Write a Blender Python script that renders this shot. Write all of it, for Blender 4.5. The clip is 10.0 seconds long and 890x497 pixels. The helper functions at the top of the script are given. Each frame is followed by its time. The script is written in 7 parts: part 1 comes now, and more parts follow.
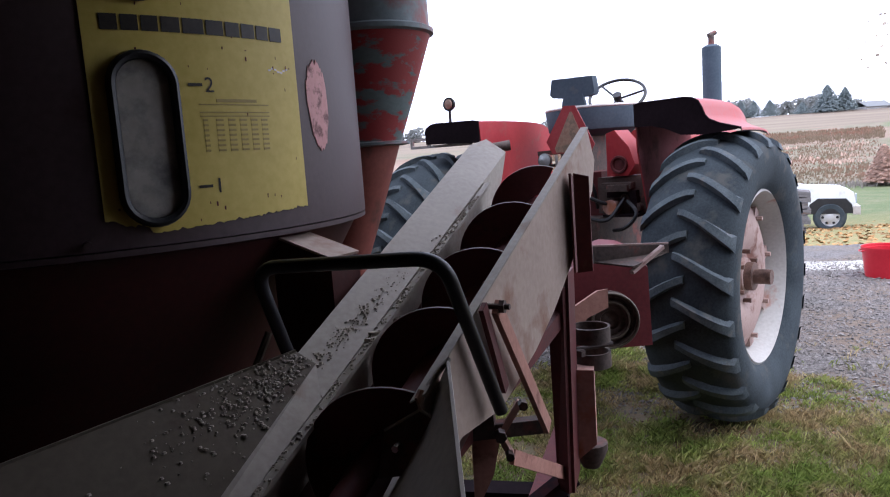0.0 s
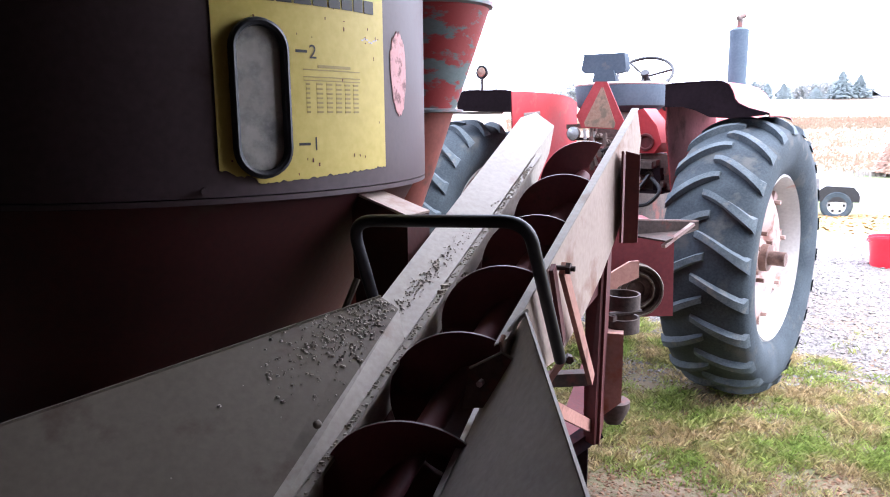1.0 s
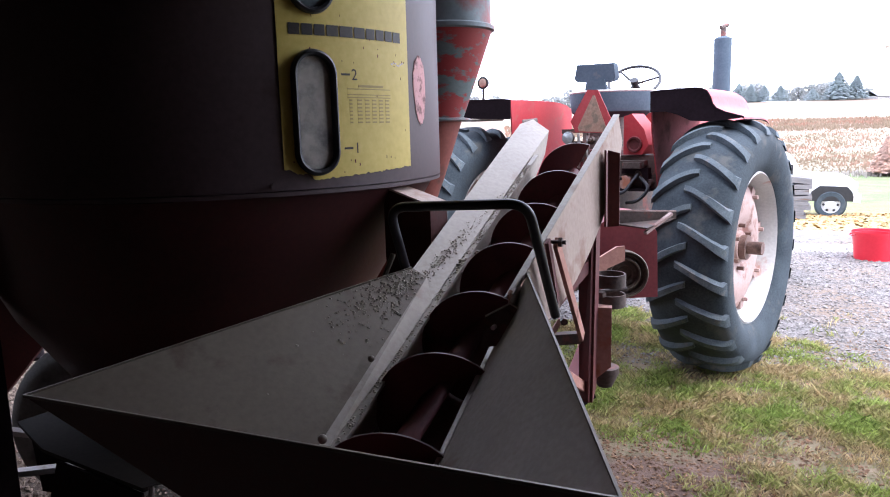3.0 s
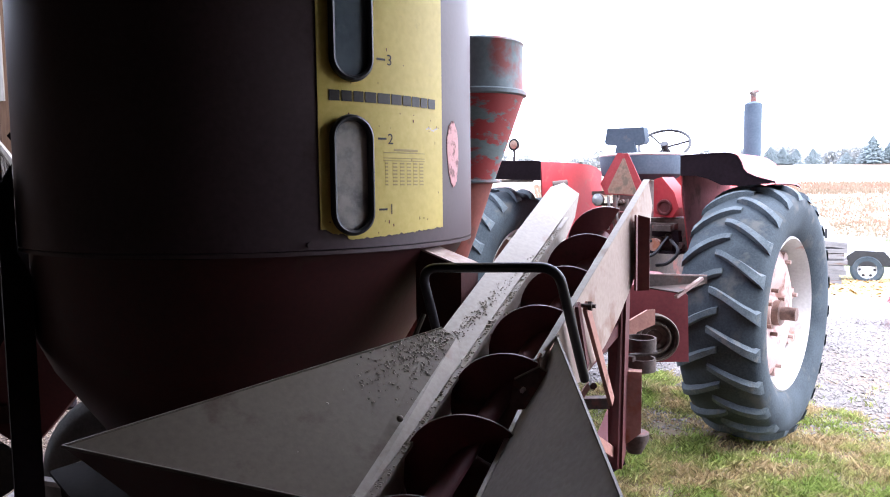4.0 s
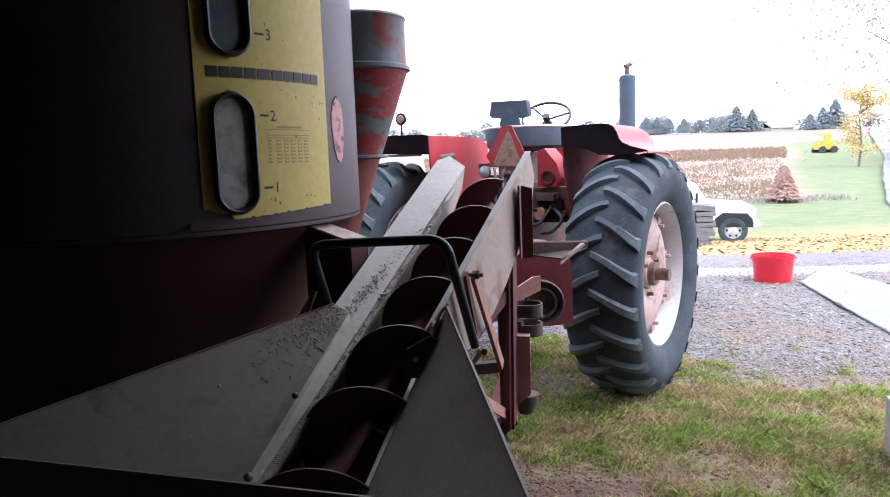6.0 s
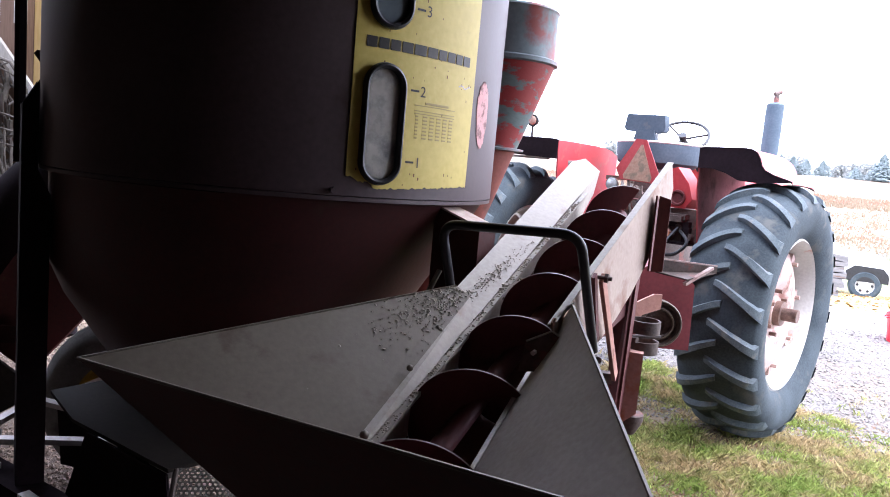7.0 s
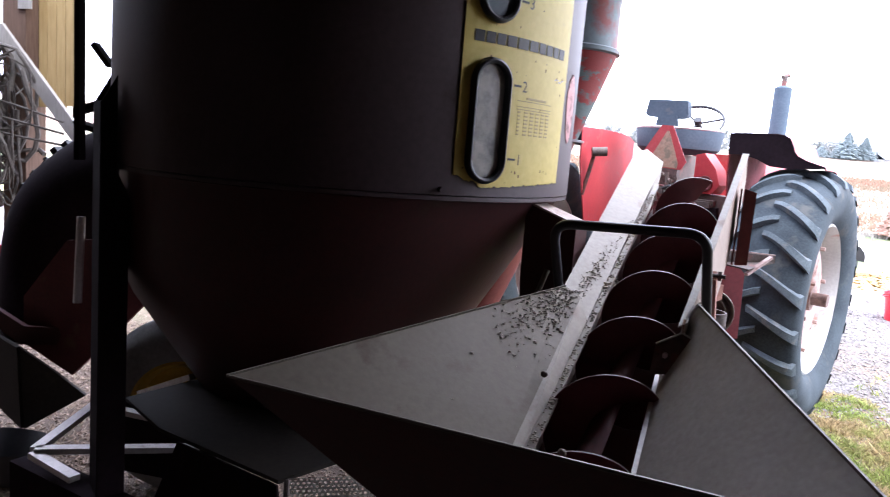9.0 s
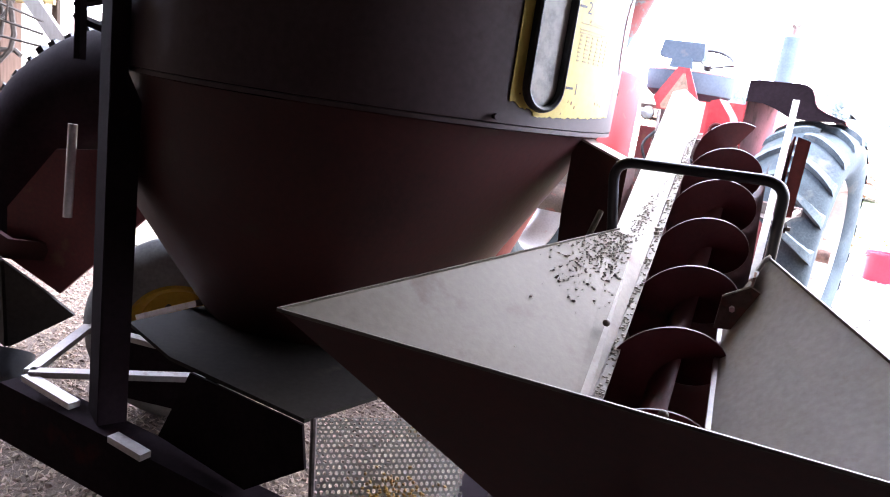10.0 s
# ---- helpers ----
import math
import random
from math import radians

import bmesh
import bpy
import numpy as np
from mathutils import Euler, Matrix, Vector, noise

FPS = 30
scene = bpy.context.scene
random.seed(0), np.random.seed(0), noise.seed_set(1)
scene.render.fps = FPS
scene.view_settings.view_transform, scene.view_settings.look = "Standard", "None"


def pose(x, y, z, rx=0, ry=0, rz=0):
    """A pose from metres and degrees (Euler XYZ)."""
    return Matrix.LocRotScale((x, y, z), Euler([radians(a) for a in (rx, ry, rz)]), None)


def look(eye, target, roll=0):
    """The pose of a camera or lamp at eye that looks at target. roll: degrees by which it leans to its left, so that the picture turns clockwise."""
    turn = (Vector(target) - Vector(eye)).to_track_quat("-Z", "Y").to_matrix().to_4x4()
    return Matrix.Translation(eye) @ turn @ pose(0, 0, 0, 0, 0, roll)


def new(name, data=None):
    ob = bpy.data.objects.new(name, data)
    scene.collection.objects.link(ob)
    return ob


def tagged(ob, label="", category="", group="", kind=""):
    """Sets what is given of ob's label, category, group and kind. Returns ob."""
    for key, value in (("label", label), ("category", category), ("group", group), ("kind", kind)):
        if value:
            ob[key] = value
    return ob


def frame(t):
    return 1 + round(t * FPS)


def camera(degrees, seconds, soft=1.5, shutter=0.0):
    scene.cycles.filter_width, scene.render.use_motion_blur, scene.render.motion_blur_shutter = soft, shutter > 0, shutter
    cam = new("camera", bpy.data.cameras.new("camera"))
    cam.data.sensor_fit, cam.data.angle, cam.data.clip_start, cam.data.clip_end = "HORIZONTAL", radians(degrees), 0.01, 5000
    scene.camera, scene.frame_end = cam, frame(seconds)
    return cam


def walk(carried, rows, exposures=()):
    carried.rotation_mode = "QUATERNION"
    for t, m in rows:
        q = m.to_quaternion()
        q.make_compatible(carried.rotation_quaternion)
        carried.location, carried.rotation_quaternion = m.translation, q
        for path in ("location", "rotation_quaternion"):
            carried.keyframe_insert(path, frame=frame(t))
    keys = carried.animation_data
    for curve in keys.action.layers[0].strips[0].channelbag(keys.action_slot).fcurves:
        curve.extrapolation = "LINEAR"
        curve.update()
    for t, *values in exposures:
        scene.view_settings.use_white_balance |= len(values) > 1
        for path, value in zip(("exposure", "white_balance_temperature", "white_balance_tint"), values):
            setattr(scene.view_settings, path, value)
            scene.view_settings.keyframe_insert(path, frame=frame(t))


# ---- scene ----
cam = camera(64.0, 10.0, soft=1.0, shutter=0.2)
PATH = [
    (0, (0.237, 0.043, 1.57), (-0.101, 1.999, 1.321), -4.0),
    (0.5, (0.231, 0.002, 1.581), (-0.172, 1.93, 1.231), -4.4),
    (1, (0.106, -0.148, 1.594), (-0.235, 1.792, 1.246), -0.5),
    (1.5, (0.019, -0.286, 1.596), (-0.091, 1.668, 1.184), 1.7),
    (2, (0.033, -0.401, 1.619), (-0.124, 1.573, 1.338), 3.6),
    (2.5, (0.09, -0.473, 1.593), (-0.114, 1.491, 1.272), 2.6),
    (2.7, (0.126, -0.524, 1.587), (-0.143, 1.427, 1.239), 0.5),
    (3.8, (0.133, -0.601, 1.611), (-0.286, 1.345, 1.412), -1.5),
    (4, (0.128, -0.601, 1.608), (-0.293, 1.347, 1.44), -0.6),
    (4.5, (0.148, -0.632, 1.607), (-0.313, 1.311, 1.491), -0.4),
    (5, (0.178, -0.643, 1.615), (0.011, 1.336, 1.378), -0.8),
    (5.2, (0.172, -0.627, 1.612), (0.128, 1.356, 1.359), -0.8),
    (6.3, (0.132, -0.634, 1.602), (-0.11, 1.338, 1.375), -3.6),
    (6.5, (0.119, -0.639, 1.575), (-0.282, 1.309, 1.365), -2.0),
    (7, (0.072, -0.616, 1.556), (-0.343, 1.326, 1.318), 5.2),
    (7.5, (0.082, -0.613, 1.589), (-0.334, 1.327, 1.343), 2.9),
    (8, (0.021, -0.604, 1.591), (-0.124, 1.367, 1.284), 4.0),
    (8.4, (-0.127, -0.596, 1.58), (-0.26, 1.366, 1.218), 1.7),
    (8.5, (-0.154, -0.617, 1.581), (-0.325, 1.344, 1.224), 1.6),
    (9, (-0.313, -0.638, 1.569), (-0.648, 1.313, 1.287), 4.7),
    (9.5, (-0.399, -0.613, 1.529), (-0.748, 1.319, 1.149), 10.4),
    (10, (-0.531, -0.523, 1.516), (-0.758, 1.412, 1.066), 8.5),
]
EXPOSURES = [(0.0, 0.88), (0.25, 1.65), (0.5, 2.49), (1.0, 2.61), (1.5, 2.51), (2.0, 1.96), (2.5, 1.86), (2.7, 1.91), (3.8, 2.51), (4.0, 2.56), (4.5, 2.16), (5.0, 1.81), (5.2, 1.61), (6.3, 1.71), (6.5, 1.76), (7.0, 2.61), (7.5, 2.56), (8.0, 2.36), (8.5, 2.21), (9.0, 2.55), (9.5, 3.5), (10.0, 3.95)]
walk(cam, [(t, look(eye, target, roll)) for t, eye, target, roll in PATH], EXPOSURES)
SKY, SUN = 1.5, 0.8

# ---------------------------------------------------------------- world and light
world = bpy.data.worlds.new("overcast")
scene.world = world
world.use_nodes = True
wn, wl = world.node_tree.nodes, world.node_tree.links
wn.clear()
sky = wn.new("ShaderNodeTexSky")
sky.sky_type, sky.sun_disc = "NISHITA", False
sky.sun_elevation, sky.sun_rotation = radians(42), radians(60)
sky.air_density, sky.dust_density, sky.ozone_density = 1.0, 4.0, 1.0
sky_gain = wn.new("ShaderNodeVectorMath")
sky_gain.operation = "SCALE"
sky_gain.inputs["Scale"].default_value = 0.08
cloud = wn.new("ShaderNodeMix")
cloud.data_type = "RGBA"
cloud.inputs[0].default_value = 0.86
cloud.inputs[7].default_value = (0.885, 0.955, 1.25, 1.0)
bg = wn.new("ShaderNodeBackground")
bg.inputs["Strength"].default_value = SKY
wout = wn.new("ShaderNodeOutputWorld")
wl.new(sky.outputs[0], sky_gain.inputs[0])
wl.new(sky_gain.outputs[0], cloud.inputs[6])
wl.new(cloud.outputs[2], bg.inputs["Color"])
wl.new(bg.outputs[0], wout.inputs["Surface"])

sun_data = bpy.data.lights.new("sun", "SUN")
sun_data.energy, sun_data.angle, sun_data.color = SUN, radians(25), (1.0, 0.98, 0.96)
sun = new("sun", sun_data)
sun.matrix_world = look((6, 2, 10), (0.5, 5, 0))


# ---------------------------------------------------------------- materials
def surface(name, c1, c2, rough=0.7, metal=0.0, scale=6.0, fine=60.0, bump=0.15, c3=None, spots=0.62, spot_scale=3.0, stretch=(1, 1, 1), spot_soft=0.06, island=0.0, spec=0.4, through_light=0.0):
    """Two colours mixed by a coarse and a fine noise, a third colour in patches, and fine relief."""
    m = bpy.data.materials.new(name)
    m.use_nodes = True
    n, l = m.node_tree.nodes, m.node_tree.links
    b = n["Principled BSDF"]
    tc = n.new("ShaderNodeTexCoord")
    mp = n.new("ShaderNodeMapping")
    mp.inputs["Scale"].default_value = stretch
    l.new(tc.outputs["Object"], mp.inputs["Vector"])
    big = n.new("ShaderNodeTexNoise")
    big.inputs["Scale"].default_value, big.inputs["Detail"].default_value = scale, 5
    small = n.new("ShaderNodeTexNoise")
    small.inputs["Scale"].default_value, small.inputs["Detail"].default_value = fine, 4
    for t in (big, small):
        l.new(mp.outputs[0], t.inputs["Vector"])
    add = n.new("ShaderNodeMath")
    add.operation = "MULTIPLY_ADD"
    add.inputs[1].default_value, add.inputs[2].default_value = 0.55, -0.02
    l.new(small.outputs["Fac"], add.inputs[0])
    tot = n.new("ShaderNodeMath")
    tot.operation = "MULTIPLY_ADD"
    tot.inputs[1].default_value = 0.75
    l.new(big.outputs["Fac"], tot.inputs[0])
    l.new(add.outputs[0], tot.inputs[2])
    ramp = n.new("ShaderNodeValToRGB")
    ramp.color_ramp.elements[0].position, ramp.color_ramp.elements[1].position = 0.42, 0.86
    ramp.color_ramp.elements[0].color, ramp.color_ramp.elements[1].color = (*c1, 1), (*c2, 1)
    l.new(tot.outputs[0], ramp.inputs[0])
    col = ramp.outputs[0]
    if c3:
        sp = n.new("ShaderNodeTexNoise")
        sp.inputs["Scale"].default_value, sp.inputs["Detail"].default_value, sp.inputs["Roughness"].default_value = spot_scale, 8, 0.62
        l.new(mp.outputs[0], sp.inputs["Vector"])
        cut = n.new("ShaderNodeMapRange")
        cut.inputs["From Min"].default_value, cut.inputs["From Max"].default_value = spots - spot_soft, spots + spot_soft
        l.new(sp.outputs["Fac"], cut.inputs["Value"])
        mix = n.new("ShaderNodeMix")
        mix.data_type = "RGBA"
        mix.inputs[7].default_value = (*c3, 1)
        l.new(cut.outputs[0], mix.inputs[0])
        l.new(col, mix.inputs[6])
        col = mix.outputs[2]
    if island:
        geo = n.new("ShaderNodeNewGeometry")
        hsv = n.new("ShaderNodeHueSaturation")
        mr = n.new("ShaderNodeMapRange")
        mr.inputs["To Min"].default_value, mr.inputs["To Max"].default_value = 1 - island, 1 + island
        l.new(geo.outputs["Random Per Island"], mr.inputs["Value"])
        l.new(mr.outputs[0], hsv.inputs["Value"])
        l.new(col, hsv.inputs["Color"])
        col = hsv.outputs[0]
    l.new(col, b.inputs["Base Color"])
    rr = n.new("ShaderNodeMapRange")
    rr.inputs["To Min"].default_value, rr.inputs["To Max"].default_value = max(0.05, rough - 0.14), min(1, rough + 0.14)
    l.new(tot.outputs[0], rr.inputs["Value"])
    l.new(rr.outputs[0], b.inputs["Roughness"])
    b.inputs["Metallic"].default_value = metal
    b.inputs["Specular IOR Level"].default_value = spec
    if bump:
        bp = n.new("ShaderNodeBump")
        bp.inputs["Strength"].default_value, bp.inputs["Distance"].default_value = bump, 0.01
        l.new(tot.outputs[0], bp.inputs["Height"])
        l.new(bp.outputs[0], b.inputs["Normal"])
    if through_light:
        tl = n.new("ShaderNodeBsdfTranslucent")
        both = n.new("ShaderNodeMixShader")
        both.inputs[0].default_value = through_light
        l.new(col, tl.inputs["Color"])
        l.new(b.outputs[0], both.inputs[1])
        l.new(tl.outputs[0], both.inputs[2])
        l.new(both.outputs[0], n["Material Output"].inputs["Surface"])
    return m


M_RED = surface("tractor_red_paint", (0.30, 0.018, 0.02), (0.42, 0.035, 0.035), 0.42, 0, 3, 40, 0.05, (0.16, 0.06, 0.04), 0.70, 5)
M_RED_FADED = surface("faded_red_paint", (0.34, 0.025, 0.035), (0.44, 0.05, 0.055), 0.5, 0, 4, 50, 0.08, (0.30, 0.085, 0.07), 0.66, 7)
M_RUST_RED = surface("dark_red_rusty_paint", (0.0759, 0.0151, 0.0168), (0.149, 0.0289, 0.0289), 0.6, 0, 5, 60, 0.12, (0.129, 0.0577, 0.0334), 0.64, 8)
M_TANK = surface("oxidised_maroon_tank_paint", (0.0651, 0.0422, 0.0449), (0.104, 0.0722, 0.0748), 0.5, 0, 2.5, 55, 0.05, (0.0528, 0.0246, 0.0229), 0.68, 4)
M_FLIGHT = surface("auger_flight_maroon_paint", (0.0722, 0.0113, 0.0163), (0.119, 0.0239, 0.0289), 0.6, 0.0, 7, 80, 0.08, (0.0313, 0.0125, 0.00877), 0.66, 9)
M_STEEL_EDGE = surface("worn_flight_edge_steel", (0.13, 0.11, 0.11), (0.26, 0.23, 0.22), 0.45, 0.6, 20, 120, 0.05)
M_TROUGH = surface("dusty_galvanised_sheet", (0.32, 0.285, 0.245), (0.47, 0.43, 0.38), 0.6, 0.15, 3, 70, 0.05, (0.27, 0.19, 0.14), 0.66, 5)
M_PANEL = surface("grey_sheet_with_rust_bloom", (0.36, 0.27, 0.22), (0.50, 0.40, 0.34), 0.6, 0.15, 3, 60, 0.06, (0.26, 0.12, 0.075), 0.60, 4)
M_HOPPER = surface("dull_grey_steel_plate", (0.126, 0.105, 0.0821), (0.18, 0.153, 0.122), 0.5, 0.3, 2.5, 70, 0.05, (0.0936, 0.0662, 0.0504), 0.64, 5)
M_RUST = surface("orange_rusted_paint", (0.396, 0.18, 0.138), (0.576, 0.3, 0.234), 0.75, 0, 6, 70, 0.2, (0.168, 0.066, 0.042), 0.6, 8)
M_BROWN_PIPE = surface("rusty_brown_pipe", (0.19, 0.048, 0.038), (0.29, 0.085, 0.062), 0.6, 0.1, 5, 60, 0.12, (0.09, 0.04, 0.03), 0.62, 6)
M_FUNNEL = surface("flaking_red_over_grey_paint", (0.0819, 0.117, 0.117), (0.136, 0.176, 0.173), 0.55, 0, 4, 50, 0.1, (0.265, 0.0273, 0.0273), 0.465, 4.2, (1, 1, 2.2), 0.02)
M_GREY_DRUM = surface("blue_grey_drum_paint", (0.12, 0.155, 0.165), (0.20, 0.24, 0.25), 0.5, 0.1, 4, 50, 0.06, (0.22, 0.05, 0.045), 0.58, 5)
M_BLACK = surface("black_enamel", (0.008, 0.008, 0.010), (0.022, 0.022, 0.026), 0.38, 0, 8, 70, 0.05, (0.05, 0.04, 0.035), 0.72, 10)
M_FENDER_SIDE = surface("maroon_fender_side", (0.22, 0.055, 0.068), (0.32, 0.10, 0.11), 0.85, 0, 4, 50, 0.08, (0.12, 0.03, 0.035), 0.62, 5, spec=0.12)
# near-black colour for dark parts; also carries shade on leg, elbow and fenders
M_DARK_SHADED = surface("dark_shaded_paint", (0.010, 0.0065, 0.008), (0.024, 0.015, 0.019), 0.88, 0, 5, 50, 0.08, (0.05, 0.014, 0.015), 0.68, 5, spec=0.06)
M_TYRE = surface("dusty_black_rubber", (0.0272, 0.036, 0.044), (0.0656, 0.0816, 0.0936), 0.78, 0, 5, 90, 0.2, (0.084, 0.0864, 0.084), 0.60, 6, spec=0.15)
M_LUG = surface("worn_lug_rubber", (0.055, 0.072, 0.084), (0.13, 0.155, 0.172), 0.72, 0, 9, 110, 0.2, (0.15, 0.15, 0.145), 0.62, 12, spec=0.15)
M_WOODS = surface("brown_autumn_woods", (0.34, 0.27, 0.22), (0.48, 0.40, 0.34), 0.9, 0, 0.4, 3, 0, island=0.35, spec=0.15, through_light=0.45)
M_BRUSH = surface("dry_tan_field_growth", (0.195, 0.151, 0.101), (0.283, 0.216, 0.154), 0.9, 0, 0.15, 3, 0, (0.303, 0.16, 0.114), 0.56, 0.09, (1.22, 1.08, 1.1), 0.1, 0.10, spec=0.15, through_light=0.25)
M_RIM = surface("chalky_white_rim_paint", (0.40, 0.385, 0.375), (0.56, 0.545, 0.53), 0.5, 0, 4, 60, 0.05, (0.42, 0.20, 0.15), 0.64, 6)
M_DISC = surface("pink_faded_wheel_disc", (0.34, 0.225, 0.20), (0.46, 0.335, 0.305), 0.6, 0, 5, 60, 0.1, (0.20, 0.09, 0.07), 0.6, 7)
M_SEAT = surface("slate_grey_steel_seat", (0.050, 0.072, 0.096), (0.088, 0.115, 0.142), 0.7, 0.0, 5, 60, 0.05, (0.12, 0.12, 0.12), 0.70, 8, spec=0.2)
M_GREASE = surface("greasy_dark_casting", (0.0486, 0.0356, 0.0324), (0.154, 0.113, 0.0972), 0.6, 0.2, 9, 70, 0.25, (0.259, 0.081, 0.0648), 0.62, 7)
M_PALE_METAL = surface("pale_bare_metal", (0.42, 0.38, 0.36), (0.62, 0.58, 0.56), 0.45, 0.6, 6, 80, 0.08, (0.3, 0.2, 0.16), 0.66, 8)
M_YELLOW = surface("sun_bleached_yellow_decal", (0.56, 0.43, 0.085), (0.70, 0.56, 0.16), 0.5, 0, 3, 50, 0.02, (0.42, 0.30, 0.08), 0.72, 9)
M_INK = surface("black_printing_ink", (0.020, 0.018, 0.016), (0.05, 0.042, 0.034), 0.5, 0, 20, 120, 0.0)
M_FAINT_INK = surface("faded_printing_ink", (0.34, 0.25, 0.07), (0.42, 0.32, 0.10), 0.5, 0, 20, 120, 0.0)
M_GASKET = surface("black_rubber_gasket", (0.010, 0.011, 0.014), (0.028, 0.030, 0.036), 0.42, 0, 15, 100, 0.1)
M_WINDOW = surface("feed_dust_behind_window", (0.36, 0.33, 0.28), (0.55, 0.52, 0.47), 0.35, 0, 5, 40, 0.03, (0.20, 0.20, 0.19), 0.57, 6)
M_WINDOW_DARK = surface("grey_sight_window", (0.080, 0.105, 0.120), (0.125, 0.155, 0.172), 0.3, 0, 5, 40, 0.03, (0.2, 0.22, 0.22), 0.68, 6)
M_PINK = surface("scraped_pink_patch", (0.50, 0.22, 0.21), (0.62, 0.33, 0.32), 0.6, 0, 8, 60, 0.1, (0.16, 0.06, 0.06), 0.58, 34)
M_FEED = surface("ground_feed_crumbs", (0.352, 0.314, 0.26), (0.459, 0.421, 0.36), 0.95, 0, 20, 200, 0.0, island=0.15, spec=0.15)
M_SMV = surface("faded_orange_reflector", (0.30, 0.17, 0.12), (0.46, 0.29, 0.21), 0.5, 0, 14, 70, 0.05, (0.20, 0.15, 0.11), 0.54, 14)
M_SMV_EDGE = surface("red_reflector_border", (0.33, 0.035, 0.042), (0.45, 0.07, 0.075), 0.4, 0, 8, 60, 0.05, (0.4, 0.2, 0.16), 0.68, 9)
M_WHITE = surface("white_truck_paint", (0.62, 0.63, 0.64), (0.80, 0.80, 0.80), 0.35, 0, 2, 30, 0.02, (0.5, 0.45, 0.4), 0.72, 3)
M_GREY_BRUSH = surface("grey_dead_stalks", (0.26, 0.23, 0.20), (0.40, 0.36, 0.32), 0.9, 0, 0.5, 4, 0, island=0.3, spec=0.15, through_light=0.45)
M_LANE = surface("pale_lane_gravel", (0.115, 0.112, 0.118), (0.185, 0.18, 0.188), 0.9, 0, 0.4, 12, 0.1, (0.28, 0.27, 0.2), 0.62, 0.8)
M_GLASS = bpy.data.materials.new("window_glass")
M_GLASS.use_nodes = True
M_GLASS.node_tree.nodes["Principled BSDF"].inputs["Base Color"].default_value = (0.35, 0.42, 0.46, 1)
M_GLASS.node_tree.nodes["Principled BSDF"].inputs["Roughness"].default_value = 0.06
M_BUCKET = surface("bright_red_plastic", (0.527, 0.0153, 0.0298), (0.612, 0.0255, 0.0425), 0.35, 0, 4, 40, 0.02, (0.425, 0.0425, 0.0425), 0.72, 6)
M_SLAB = surface("pale_sheet_metal_ramp", (0.122, 0.133, 0.14), (0.194, 0.205, 0.212), 0.5, 0.1, 2, 30, 0.06, (0.259, 0.23, 0.216), 0.66, 4)
M_CONCRETE = surface("weathered_concrete", (0.30, 0.28, 0.26), (0.44, 0.42, 0.40), 0.9, 0, 4, 60, 0.25, (0.22, 0.2, 0.18), 0.66, 9)
M_WOOD = surface("dark_aged_timber", (0.036, 0.025, 0.018), (0.095, 0.066, 0.048), 0.85, 0, 5, 60, 0.3, None, 0.6, 3, (1, 1, 0.12), spec=0.15)
M_WOOD_PALE = surface("sunlit_pine_boards", (0.40, 0.27, 0.11), (0.58, 0.42, 0.20), 0.7, 0, 4, 50, 0.2, None, 0.6, 3, (1, 1, 0.12))
M_OLD_BOARD = surface("grey_weathered_board", (0.10, 0.095, 0.10), (0.22, 0.205, 0.205), 0.9, 0, 5, 60, 0.3, (0.12, 0.07, 0.05), 0.64, 4, (0.4, 1, 3), spec=0.15)
M_POST = surface("brown_post_timber", (0.085, 0.052, 0.038), (0.17, 0.11, 0.082), 0.85, 0, 5, 60, 0.3, None, 0.6, 3, (1, 1, 0.12), spec=0.15)
M_BOARD_GREY = surface("pale_weathered_board", (0.26, 0.24, 0.22), (0.42, 0.39, 0.36), 0.85, 0, 5, 60, 0.2, None, 0.6, 3, (1, 1, 0.2), spec=0.15)
M_LENS = surface("clear_lamp_lens", (0.30, 0.32, 0.33), (0.48, 0.50, 0.51), 0.12, 0.3, 30, 90, 0.05)
M_AXLE = surface("dull_brown_axle_steel", (0.13, 0.075, 0.062), (0.24, 0.155, 0.13), 0.55, 0.3, 6, 70, 0.15, (0.07, 0.04, 0.035), 0.62, 8)
M_MILL = surface("maroon_mill_paint", (0.115, 0.017, 0.022), (0.19, 0.034, 0.040), 0.5, 0, 4, 60, 0.08, (0.10, 0.035, 0.03), 0.66, 6)
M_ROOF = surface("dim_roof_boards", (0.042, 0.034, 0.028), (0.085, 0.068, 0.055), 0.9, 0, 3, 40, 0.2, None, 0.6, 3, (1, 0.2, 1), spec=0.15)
M_CORN = surface("yellow_maize_grain", (0.42, 0.24, 0.05), (0.58, 0.38, 0.10), 0.5, 0, 30, 90, 0.1, island=0.3)
M_YELLOW_RIM = surface("yellow_wheel_paint", (0.52, 0.30, 0.03), (0.66, 0.42, 0.06), 0.4, 0, 5, 60, 0.05, (0.25, 0.14, 0.04), 0.66, 6)
M_STRAW = surface("bleached_straw", (0.222, 0.163, 0.114), (0.367, 0.29, 0.216), 0.9, 0, 20, 90, 0.1, island=0.5, spec=0.15)
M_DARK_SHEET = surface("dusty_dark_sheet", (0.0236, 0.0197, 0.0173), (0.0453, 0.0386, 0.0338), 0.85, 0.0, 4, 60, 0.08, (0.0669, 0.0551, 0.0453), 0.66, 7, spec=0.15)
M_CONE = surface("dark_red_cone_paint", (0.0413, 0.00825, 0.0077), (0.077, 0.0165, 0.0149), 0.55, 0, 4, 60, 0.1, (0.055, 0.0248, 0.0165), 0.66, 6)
M_PIPE = surface("pinkish_rusted_pipe", (0.396, 0.218, 0.178), (0.594, 0.356, 0.297), 0.7, 0, 5, 60, 0.15, (0.449, 0.172, 0.099), 0.58, 9)
